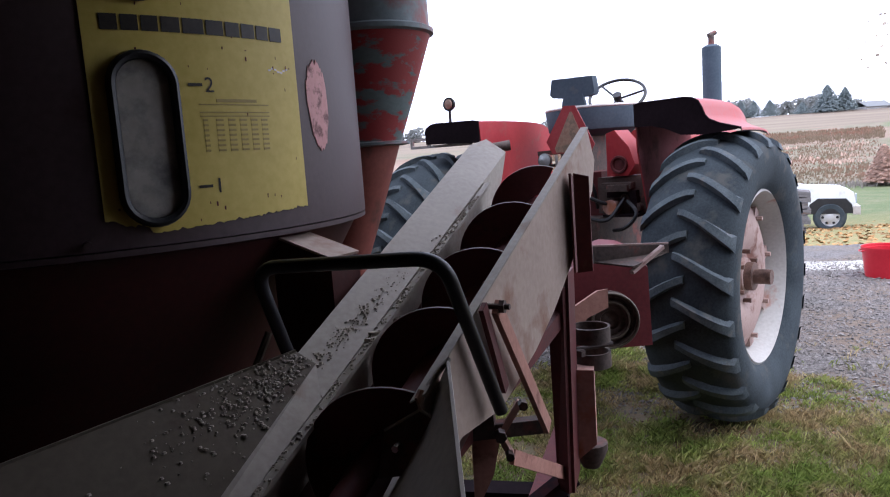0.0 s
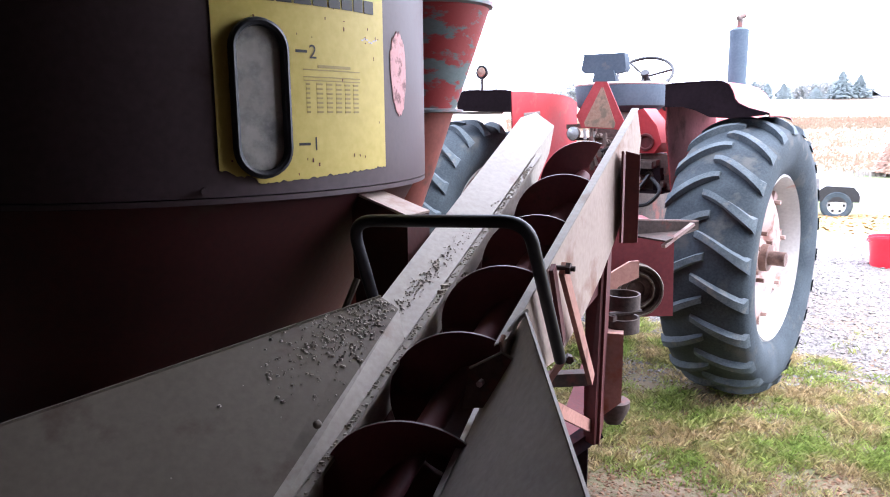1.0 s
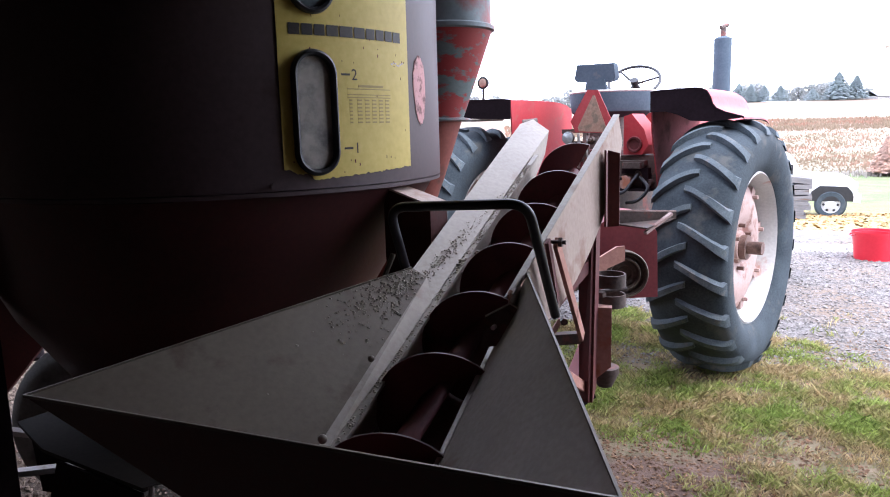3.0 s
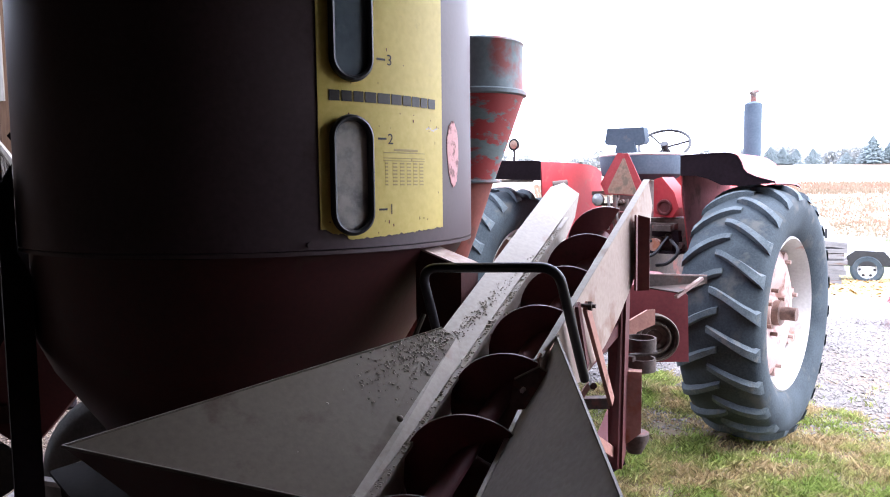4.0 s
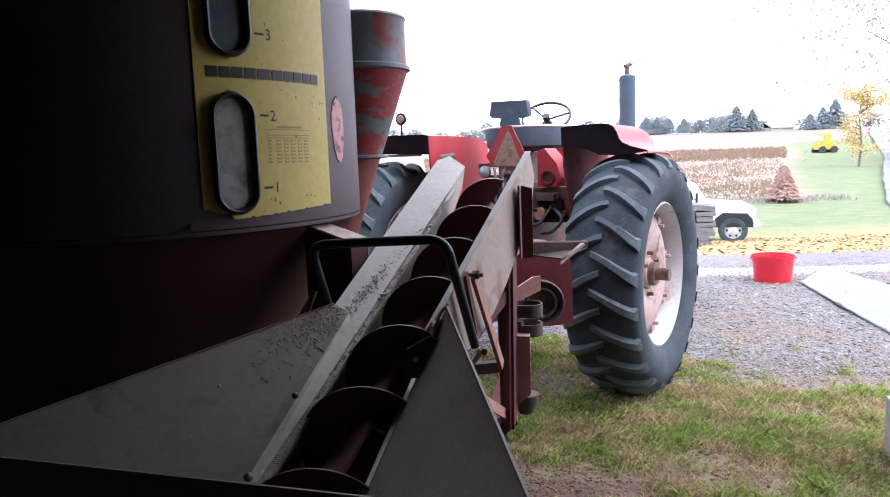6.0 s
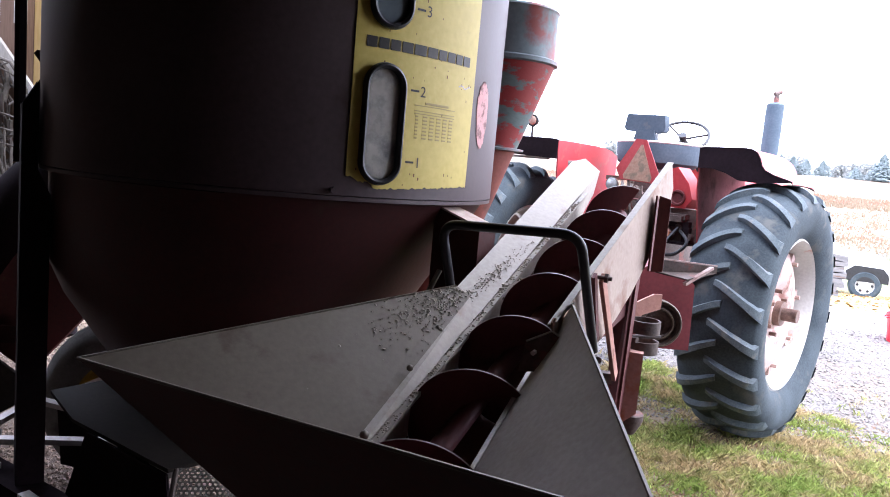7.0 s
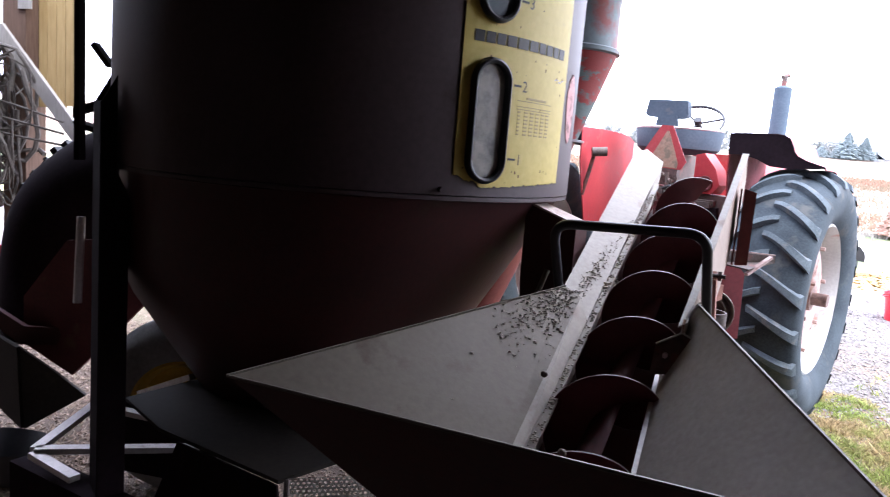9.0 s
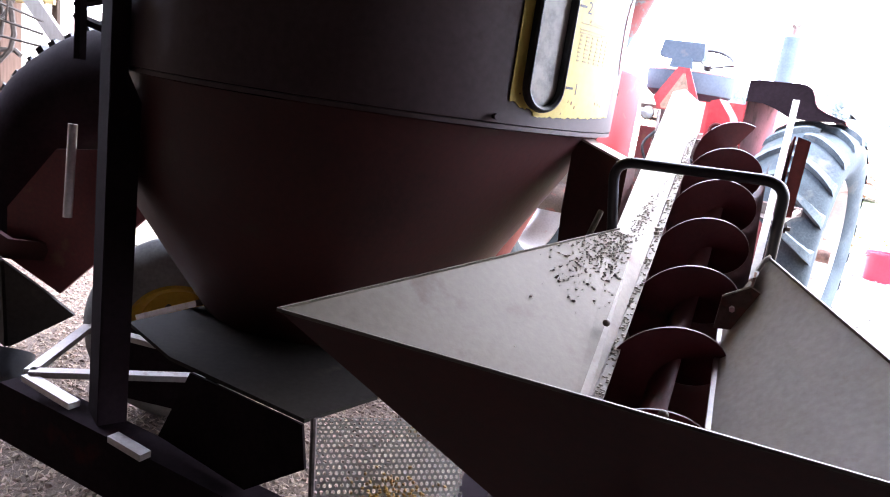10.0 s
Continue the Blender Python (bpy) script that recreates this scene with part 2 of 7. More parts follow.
# dusty rubber, made paler so the colour carries the light on the sidewall
M_LIT_TYRE = surface("dusty_rubber_paled_as_lit", (0.18, 0.176, 0.167), (0.288, 0.279, 0.266), 0.85, 0, 5, 70, 0.15, (0.108, 0.104, 0.099), 0.62, 6, spec=0.15)
M_PERF = surface("perforated_screen_steel", (0.42, 0.406, 0.378), (0.644, 0.63, 0.588), 0.42, 0.6, 5, 80, 0.05)
M_GREEN_LEAF = surface("grass_green", (0.17, 0.25, 0.06), (0.37, 0.42, 0.13), 0.7, 0, 5.0, 40, 0, (0.44, 0.34, 0.19), 0.505, 2.6, (1, 1, 1), 0.07, 0.5, spec=0.15, through_light=0.4)
# far conifers and hedgerow: distance haze is mixed into these pale colours
M_CONIFER = surface("haze_paled_conifer_needles", (0.228, 0.27, 0.276), (0.312, 0.36, 0.36), 0.9, 0, 0.6, 4, 0, island=0.2, spec=0.15, through_light=0.45)
M_HAZE_LEAF = surface("haze_paled_far_leaves", (0.22, 0.235, 0.225), (0.31, 0.315, 0.305), 0.95, 0, 0.3, 2, 0, island=0.2, spec=0.15, through_light=0.45)
M_AUTUMN = surface("yellow_autumn_leaves", (0.50, 0.36, 0.14), (0.66, 0.52, 0.24), 0.7, 0, 1, 8, 0, island=0.4, through_light=0.45)
M_ORANGE_LEAF = surface("orange_brush_leaves", (0.519, 0.343, 0.273), (0.626, 0.468, 0.382), 0.8, 0, 1, 8, 0, island=0.4, spec=0.15, through_light=0.45)
M_DRY_LEAF = surface("fallen_brown_leaves", (0.28, 0.14, 0.055), (0.50, 0.29, 0.13), 0.8, 0, 3, 20, 0, island=0.5, spec=0.15)
M_BARK = surface("grey_bark", (0.10, 0.085, 0.072), (0.20, 0.18, 0.16), 0.9, 0, 3, 40, 0.4, None, 0.6, 3, (1, 1, 0.3))
M_VINE = surface("dry_grey_hose_and_vine", (0.065, 0.055, 0.048), (0.16, 0.14, 0.125), 0.8, 0, 4, 40, 0.1)


# ---------------------------------------------------------------- mesh helpers
def thing(name, at=(0, 0, 0), turn=0.0, label="", category="", group="", kind=""):
    ob = new(name)
    ob.empty_display_size = 0.1
    ob.matrix_world = pose(*at, 0, 0, turn)
    return tagged(ob, label, category, group, kind)


WORLD_OF = {}


def part(name, bm, material, parent=None, label="", world=False, smooth=True, bevel=0.0, flat_angle=40):
    """Link a bmesh as one mesh object under a thing or a part. world: the bmesh is in world metres."""
    if parent is not None and world:
        top = parent
        m = top.matrix_basis.copy()
        while top.parent:
            top = top.parent
            m = top.matrix_basis @ m
        bm.transform(m.inverted())
    if bevel:
        edges = [e for e in bm.edges if len(e.link_faces) == 2 and e.calc_face_angle(0) > 0.7]
        bmesh.ops.bevel(bm, geom=edges, offset=bevel, segments=2, affect="EDGES", clamp_overlap=True)
    bmesh.ops.recalc_face_normals(bm, faces=bm.faces)
    me = bpy.data.meshes.new(name)
    for f in bm.faces:
        f.smooth = smooth
    for e in bm.edges:
        if len(e.link_faces) == 2 and e.calc_face_angle(0) > radians(flat_angle):
            e.smooth = False
    bm.to_mesh(me)
    bm.free()
    me.materials.append(material)
    ob = new(name, me)
    if parent is not None:
        ob.parent = parent
    if label:
        ob["label"] = label
    return ob


def box(bm, lo, hi, m=None):
    vs = [bm.verts.new((x, y, z)) for x in (lo[0], hi[0]) for y in (lo[1], hi[1]) for z in (lo[2], hi[2])]
    for a in ((0, 1, 3, 2), (4, 6, 7, 5), (0, 4, 5, 1), (2, 3, 7, 6), (0, 2, 6, 4), (1, 5, 7, 3)):
        bm.faces.new([vs[i] for i in a])
    if m is not None:
        bmesh.ops.transform(bm, matrix=m, verts=vs)
    return bm


def boxed(lo, hi, m=None):
    return box(bmesh.new(), lo, hi, m)


def bar(bm, a, b, w, h, up=(0, 0, 1)):
    """A straight bar of section w x h from a to b."""
    a, b = Vector(a), Vector(b)
    d = (b - a).normalized()
    s = d.cross(Vector(up))
    if s.length < 1e-4:
        s = d.cross(Vector((1, 0, 0)))
    s.normalize()
    t = s.cross(d)
    vs = [bm.verts.new(p + s * i * w / 2 + t * j * h / 2) for p in (a, b) for i, j in ((-1, -1), (1, -1), (1, 1), (-1, 1))]
    for f in ((0, 1, 2, 3), (7, 6, 5, 4), (0, 4, 5, 1), (1, 5, 6, 2), (2, 6, 7, 3), (3, 7, 4, 0)):
        bm.faces.new([vs[i] for i in f])
    return bm


def plate(bm, pts, th, up=None):
    """A flat or slightly bent sheet: a polygon given thickness th against its normal."""
    pts = [Vector(p) for p in pts]
    n = Vector((0, 0, 0))
    for i, p in enumerate(pts):
        q = pts[(i + 1) % len(pts)]
        n += p.cross(q)
    n.normalize()
    if up is not None and n.dot(Vector(up)) < 0:
        n = -n
    a = [bm.verts.new(p) for p in pts]
    b = [bm.verts.new(p - n * th) for p in pts]
    bm.faces.new(a)
    bm.faces.new(b[::-1])
    for i in range(len(pts)):
        j = (i + 1) % len(pts)
        bm.faces.new((a[i], b[i], b[j], a[j]))
    return bm


def tube(bm, path, r, seg=12, caps=True):
    """A round bar along a path; r: a radius or one for each point."""
    path = [Vector(p) for p in path]
    rs = r if isinstance(r, (list, tuple)) else [r] * len(path)
    n = None
    rings = []
    for i, p in enumerate(path):
        d = (path[min(i + 1, len(path) - 1)] - path[max(i - 1, 0)]).normalized()
        if n is None:
            n = d.orthogonal().normalized()
        n = (n - d * n.dot(d)).normalized()
        k = d.cross(n)
        rings.append([bm.verts.new(p + rs[i] * (math.cos(a) * n + math.sin(a) * k)) for a in (2 * math.pi * j / seg for j in range(seg))])
    for u, v in zip(rings, rings[1:]):
        for j in range(seg):
            bm.faces.new((u[j], u[(j + 1) % seg], v[(j + 1) % seg], v[j]))
    if caps:
        bm.faces.new(rings[0][::-1])
        bm.faces.new(rings[-1])
    return bm


def rounded(pts, r, n=6):
    """A path whose corners are rounded off by arcs."""
    pts = [Vector(p) for p in pts]
    out = [pts[0]]
    for a, p, b in zip(pts, pts[1:], pts[2:]):
        u, v = (a - p).normalized(), (b - p).normalized()
        k = min(r, (a - p).length * 0.49, (b - p).length * 0.49)
        for i in range(n + 1):
            t = i / n
            out.append((p + u * k) * (1 - t) ** 2 + p * 2 * t * (1 - t) + (p + v * k) * t * t)
    return out + [pts[-1]]


def lathe(bm, profile, m=None, seg=48, a0=0.0, a1=2 * math.pi):
    """Turn a profile of (radius, height) round the z axis."""
    full = abs(a1 - a0 - 2 * math.pi) < 1e-6
    count = seg if full else seg + 1
    rings = []
    for i in range(count):
        a = a0 + (a1 - a0) * i / seg
        rings.append([bm.verts.new((r * math.cos(a), r * math.sin(a), z)) for r, z in profile])
    for i in range(seg):
        u, v = rings[i], rings[(i + 1) % count]
        for j in range(len(profile) - 1):
            bm.faces.new((u[j], v[j], v[j + 1], u[j + 1]))
    if m is not None:
        bmesh.ops.transform(bm, matrix=m, verts=[x for ring in rings for x in ring])
    return bm


def loft(bm, rings, seg=40, cap=False):
    """Rings of (centre, radius), level, joined in order."""
    made = [[bm.verts.new((c[0] + r * math.cos(2 * math.pi * j / seg), c[1] + r * math.sin(2 * math.pi * j / seg), c[2])) for j in range(seg)] for c, r in rings]
    for u, v in zip(made, made[1:]):
        for j in range(seg):
            bm.faces.new((u[j], u[(j + 1) % seg], v[(j + 1) % seg], v[j]))
    if cap:
        bm.faces.new(made[0][::-1])
        bm.faces.new(made[-1])
    return bm


def blob(bm, c, r, squash=0.7):
    m = Matrix.Translation(c) @ Euler([random.uniform(0, 6) for _ in range(3)]).to_matrix().to_4x4() @ Matrix.Diagonal((r, r * random.uniform(0.7, 1), r * squash, 1))
    bmesh.ops.create_icosphere(bm, subdivisions=1, radius=1.0, matrix=m)
    return bm


AXIS_X = Matrix.Rotation(radians(90), 4, "Y")
AXIS_Y = Matrix.Rotation(radians(-90), 4, "X")


# ---------------------------------------------------------------- ground
PROFILE = ((-60, 0.0), (8.5, 0.0), (11, -0.12), (15, -0.55), (26, -1.62), (45, -1.75), (62, -1.5), (110, -0.35), (190, 4.3), (260, 8.3), (330, 10.0), (520, 10.5), (3000, 10.5))


def ground_z(x, y):
    for (a, za), (b, zb) in zip(PROFILE, PROFILE[1:]):
        if y <= b:
            t = (y - a) / (b - a)
            return za + (zb - za) * t
    return PROFILE[-1][1]


def ground_top(x, y):
    """Ground height with the small unevenness of the yard."""
    return ground_z(x, y) + 0.03 * (noise.noise((x * 0.7, y * 0.7, 0)) + 0.5 * noise.noise((x * 2.3, y * 2.3, 4))) * (0.5 if y < 9 else 1.5)


def ground_material():
    m = bpy.data.materials.new("yard_ground")
    m.use_nodes = True
    n, l = m.node_tree.nodes, m.node_tree.links
    b = n["Principled BSDF"]
    b.inputs["Roughness"].default_value = 0.95
    tc = n.new("ShaderNodeTexCoord")
    sep = n.new("ShaderNodeSeparateXYZ")
    l.new(tc.outputs["Object"], sep.inputs[0])

    def noise_tex(scale, detail=5, rough=0.6):
        t = n.new("ShaderNodeTexNoise")
        t.inputs["Scale"].default_value, t.inputs["Detail"].default_value, t.inputs["Roughness"].default_value = scale, detail, rough
        l.new(tc.outputs["Object"], t.inputs["Vector"])
        return t.outputs["Fac"]

    def ramp(fac, stops):
        r = n.new("ShaderNodeValToRGB")
        e = r.color_ramp.elements
        e[0].position, e[0].color = stops[0][0], (*stops[0][1], 1)
        e[1].position, e[1].color = stops[-1][0], (*stops[-1][1], 1)
        for p, c in stops[1:-1]:
            x = e.new(p)
            x.color = (*c, 1)
        l.new(fac, r.inputs[0])
        return r.outputs[0]

    def math2(op, a, c, d=None):
        k = n.new("ShaderNodeMath")
        k.operation = op
        for i, v in enumerate((a, c, d)):
            if v is None:
                continue
            if isinstance(v, (int, float)):
                k.inputs[i].default_value = v
            else:
                l.new(v, k.inputs[i])
        return k.outputs[0]

    def mixed(fac, a, c):
        k = n.new("ShaderNodeMix")
        k.data_type = "RGBA"
        l.new(fac, k.inputs[0])
        l.new(a, k.inputs[6])
        l.new(c, k.inputs[7])
        return k.outputs[2]

    def step(v, lo, hi):
        k = n.new("ShaderNodeMapRange")
        k.inputs["From Min"].default_value, k.inputs["From Max"].default_value = lo, hi
        l.new(v, k.inputs["Value"])
        return k.outputs[0]

    soft = noise_tex(0.9, 6)
    fine = noise_tex(35, 5, 0.7)
    mid = noise_tex(6, 6, 0.65)
    # y with a ragged edge
    yy = math2("ADD", sep.outputs[1], math2("MULTIPLY_ADD", soft, 3.0, -1.5))
    far_wob = noise_tex(0.05, 5)
    yf = math2("ADD", sep.outputs[1], math2("MULTIPLY_ADD", far_wob, 14.0, -7.0))
    dirt = ramp(math2("MULTIPLY_ADD", fine, 0.6, math2("MULTIPLY", mid, 0.5)), [(0.35, (0.065, 0.043, 0.032)), (0.6, (0.12, 0.084, 0.062)), (0.8, (0.19, 0.14, 0.105))])
    soil = ramp(math2("MULTIPLY_ADD", fine, 0.5, math2("MULTIPLY", mid, 0.5)), [(0.35, (0.075, 0.045, 0.032)), (0.52, (0.14, 0.086, 0.062)), (0.7, (0.20, 0.132, 0.095))])
    turf = ramp(math2("MULTIPLY_ADD", fine, 0.5, math2("MULTIPLY", mid, 0.6)), [(0.36, (0.075, 0.090, 0.036)), (0.47, (0.130, 0.130, 0.058)), (0.57, (0.185, 0.140, 0.085)), (0.72, (0.23, 0.165, 0.11))])
    gravel_brown = ramp(fine, [(0.3, (0.11, 0.078, 0.058)), (0.7, (0.25, 0.185, 0.135))])
    gravel = ramp(math2("MULTIPLY_ADD", fine, 0.75, math2("MULTIPLY", mid, 0.25)), [(0.36, (0.050, 0.044, 0.042)), (0.50, (0.140, 0.126, 0.120)), (0.66, (0.30, 0.28, 0.265))])
    leafy = ramp(math2("MULTIPLY_ADD", fine, 0.3, math2("MULTIPLY", mid, 0.7)), [(0.36, (0.128, 0.178, 0.060)), (0.5, (0.255, 0.221, 0.085)), (0.62, (0.383, 0.255, 0.128))])
    lawn = ramp(math2("MULTIPLY_ADD", mid, 0.4, math2("MULTIPLY", soft, 0.6)), [(0.35, (0.080, 0.118, 0.040)), (0.5, (0.112, 0.145, 0.055)), (0.65, (0.18, 0.172, 0.092))])
    brush = ramp(noise_tex(0.16, 8, 0.7), [(0.36, (0.14, 0.135, 0.08)), (0.5, (0.20, 0.165, 0.11)), (0.62, (0.25, 0.165, 0.12)), (0.74, (0.195, 0.175, 0.11))])
    stub = n.new("ShaderNodeTexNoise")
    stub.inputs["Scale"].default_value, stub.inputs["Detail"].default_value = 1.0, 6
    mp = n.new("ShaderNodeMapping")
    mp.inputs["Scale"].default_value = (0.015, 0.12, 0.1)
    l.new(tc.outputs["Object"], mp.inputs[0])
    l.new(mp.outputs[0], stub.inputs["Vector"])
    field = ramp(stub.outputs["Fac"], [(0.36, (0.155, 0.112, 0.078)), (0.5, (0.20, 0.152, 0.105)), (0.64, (0.235, 0.185, 0.13))])
    # floor inside the shed, darkened in colour to hold down bounced light
    dim_floor = ramp(mid, [(0.35, (0.030, 0.023, 0.019)), (0.7, (0.070, 0.054, 0.043))])
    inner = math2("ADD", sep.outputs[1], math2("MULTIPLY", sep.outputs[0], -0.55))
    col = mixed(step(inner, 1.0, 2.2), dim_floor, dirt)
    col = mixed(step(math2("ADD", yy, math2("MULTIPLY", sep.outputs[0], 0.4)), 2.0, 2.6), col, soil)
    col = mixed(step(math2("ADD", yy, math2("MULTIPLY", sep.outputs[0], 0.3)), 2.7, 3.1), col, turf)
    gravel = mixed(math2("MULTIPLY", step(noise_tex(0.55, 6, 0.65), 0.50, 0.62), 0.9), gravel, gravel_brown)
    # the gravel comes nearer beside the tractor
    rag = math2("ADD", math2("MULTIPLY_ADD", soft, 1.5, -0.75), math2("MULTIPLY_ADD", mid, 0.5, -0.25))
    edge_in = math2("ADD", math2("ADD", sep.outputs[1], rag), math2("MULTIPLY", step(sep.outputs[0], 1.5, 2.3), 1.15))
    col = mixed(step(edge_in, 5.15, 5.5), col, gravel)
    col = mixed(step(yy, 12.6, 13.6), col, leafy)
    col = mixed(step(yf, 24, 30), col, lawn)
    # the green lane runs up the slope beside the rough field
    lane = math2("SUBTRACT", sep.outputs[0], math2("MULTIPLY_ADD", sep.outputs[1], 0.394, 1.7))
    rough = math2("MULTIPLY", step(yf, 47, 51), step(math2("ADD", lane, math2("MULTIPLY_ADD", far_wob, 12.0, -6.0)), 3.0, 0.0))
    col = mixed(rough, col, brush)
    hay = ramp(stub.outputs["Fac"], [(0.36, (0.22, 0.14, 0.10)), (0.64, (0.29, 0.20, 0.15))])
    col = mixed(math2("MULTIPLY", math2("MULTIPLY", step(yf, 114, 118), step(yf, 152, 148)), step(lane, 3.0, 0.0)), col, hay)
    col = mixed(step(yf, 166, 170), col, field)
    ys = math2("ADD", sep.outputs[1], math2("MULTIPLY_ADD", soft, 0.5, -0.25))
    strip = math2("MULTIPLY", step(ys, 8.75, 8.85), step(ys, 9.75, 9.65))
    pale = ramp(fine, [(0.3, (0.40, 0.385, 0.35)), (0.7, (0.55, 0.53, 0.49))])
    col = mixed(strip, col, pale)
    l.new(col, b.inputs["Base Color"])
    bp = n.new("ShaderNodeBump")
    bp.inputs["Strength"].default_value, bp.inputs["Distance"].default_value = 0.7, 0.03
    l.new(math2("MULTIPLY_ADD", fine, 0.7, mid), bp.inputs["Height"])
    l.new(bp.outputs[0], b.inputs["Normal"])
    return m


def build_ground():
    def line(lo, hi, mid_lo, mid_hi, near, grow):
        v, out = mid_lo, []
        while v < mid_hi:
            out.append(v)
            v += near
        step = near
        while v < hi:
            out.append(v)
            step *= grow
            v += step
        out.append(hi)
        v, step = mid_lo - near, near
        while v > lo:
            out.append(v)
            step *= grow
            v -= step
        out.append(lo)
        return sorted(out)

    xs, ys = line(-2500, 2500, -4, 6, 0.16, 1.22), line(-60, 3000, 0.5, 11, 0.16, 1.14)
    verts, faces = [], []
    for y in ys:
        for x in xs:
            z = ground_z(x, y)
            if -8 < x < 12 and -6 < y < 40:
                z += 0.03 * (noise.noise((x * 0.7, y * 0.7, 0)) + 0.5 * noise.noise((x * 2.3, y * 2.3, 4))) * (0.5 if y < 9 else 1.5)
            elif y > 40:
                z += 0.5 * noise.noise((x * 0.02, y * 0.02, 2))
            verts.append((x, y, z))
    w = len(xs)
    for j in range(len(ys) - 1):
        for i in range(w - 1):
            a = j * w + i
            faces.append((a, a + 1, a + w + 1, a + w))
    me = bpy.data.meshes.new("ground")
    me.from_pydata(verts, [], faces)
    for p in me.polygons:
        p.use_smooth = True
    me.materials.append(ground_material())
    tagged(new("ground", me), "yard of dirt, worn grass and gravel running into fields", "ground", kind="structure")


build_ground()


# ---------------------------------------------------------------- shed
def build_shed():
    bm = boxed((-7.2, -7.2, 3.45), (3.3, 2.3, 3.6))
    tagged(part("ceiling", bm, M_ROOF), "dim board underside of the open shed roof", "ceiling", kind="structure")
    # added out of view to keep overhead sky light off the tank
    tagged(part("mixer_shade_roof", boxed((-3.3, 2.303, 3.45), (-0.95, 5.0, 3.6)), M_ROOF), "unseen board roof added to shade the mixer", "ceiling", kind="structure")
    # assumed walls, never in view; their lengths set how much light gets in
    tagged(part("wall_back", boxed((-7.2, -7.2, -0.1), (3.3, -7.0, 3.447)), M_WOOD), "unseen dark plank wall closing off light from behind", "wall", kind="structure")
    tagged(part("wall_side", boxed((3.1, -6.997, -0.1), (3.3, 1.5, 3.447)), M_WOOD), "unseen dark plank side wall limiting light from the right", "wall", kind="structure")
    tagged(part("wall_far_side", boxed((-7.2, -6.997, -0.1), (-7.0, 5.6, 3.447)), M_WOOD), "unseen dark plank wall blocking light from the left", "wall", kind="structure")
    tagged(part("header_beam", boxed((-7.0, 2.1, 3.15), (3.3, 2.28, 3.447)), M_WOOD, bevel=0.01), "dark timber header over the open shed front", "beam", kind="structure")
    for i, y in enumerate((-5, -3, -1, 1)):
        tagged(part("rafter", boxed((-7.0, y, 3.25), (3.1, y + 0.08, 3.447)), M_WOOD), "dark timber roof rafter of the shed", "rafter", group="shed rafters", kind="structure")
    # pier and leaning post beside the opening
    bm = bmesh.new()
    plate(bm, [(2.08, 2.63, 0.32), (2.73, 2.50, 0.32), (2.83, 2.98, 0.32), (2.17, 3.06, 0.32)], 0.42, (0, 0, 1))
    tagged(part("concrete_pier", bm, M_CONCRETE, bevel=0.018), "rough grey concrete pier at the shed opening", "pier", kind="structure")
    bm = bmesh.new()
    bar(bm, (2.30, 2.80, 0.315), (2.86, 2.84, 2.6), 0.11, 0.12, (0, 1, 0))
    tagged(part("door_post", bm, M_WOOD, bevel=0.008), "dark weathered timber post on a concrete pier", "post", kind="structure")


build_shed()


# ---------------------------------------------------------------- feed mixer
TC, TR, TB = Vector((-1.14, 1.925, 0)), 0.807, 1.435


def on_tank(deg, z, out=0.0):
    a = radians(deg)
    return Vector(((TR + out) * math.cos(a), (TR + out) * math.sin(a), z))


def curved_patch(bm, a0, a1, low, high, out, th, n=24, rows=1):
    """A thin sheet on the tank from a0 to a1 degrees; low and high: heights, numbers or functions of the angle."""
    lo = low if callable(low) else (lambda a: low)
    hi = high if callable(high) else (lambda a: high)
    front, back = [], []
    for i in range(n + 1):
        a = a0 + (a1 - a0) * i / n
        zs = [lo(a) + (hi(a) - lo(a)) * k / rows for k in range(rows + 1)]
        front.append([bm.verts.new(on_tank(a, z, out)) for z in zs])
        back.append([bm.verts.new(on_tank(a, z, out - th)) for z in zs])
    for i in range(n):
        for k in range(rows):
            bm.faces.new((front[i][k], front[i + 1][k], front[i + 1][k + 1], front[i][k + 1]))
        bm.faces.new((front[i][0], back[i][0], back[i + 1][0], front[i + 1][0]))
        bm.faces.new((front[i][rows], front[i + 1][rows], back[i + 1][rows], back[i][rows]))
    for i in (0, n):
        for k in range(rows):
            bm.faces.new((front[i][k], front[i][k + 1], back[i][k + 1], back[i][k]))
    return bm


def stadium(deg, z0, z1, w, n=14):
    """Outline of an upright rounded slot on the tank, as (degrees, height)."""
    r = w / 2
    k = 180 / math.pi / TR
    out = []
    for i in range(n + 1):
        a = math.pi * i / n
        out.append((deg + r * math.cos(a) * k, z1 - r + r * math.sin(a)))
    for i in range(n + 1):
        a = math.pi + math.pi * i / n
        out.append((deg + r * math.cos(a) * k, z0 + r + r * math.sin(a)))
    return out


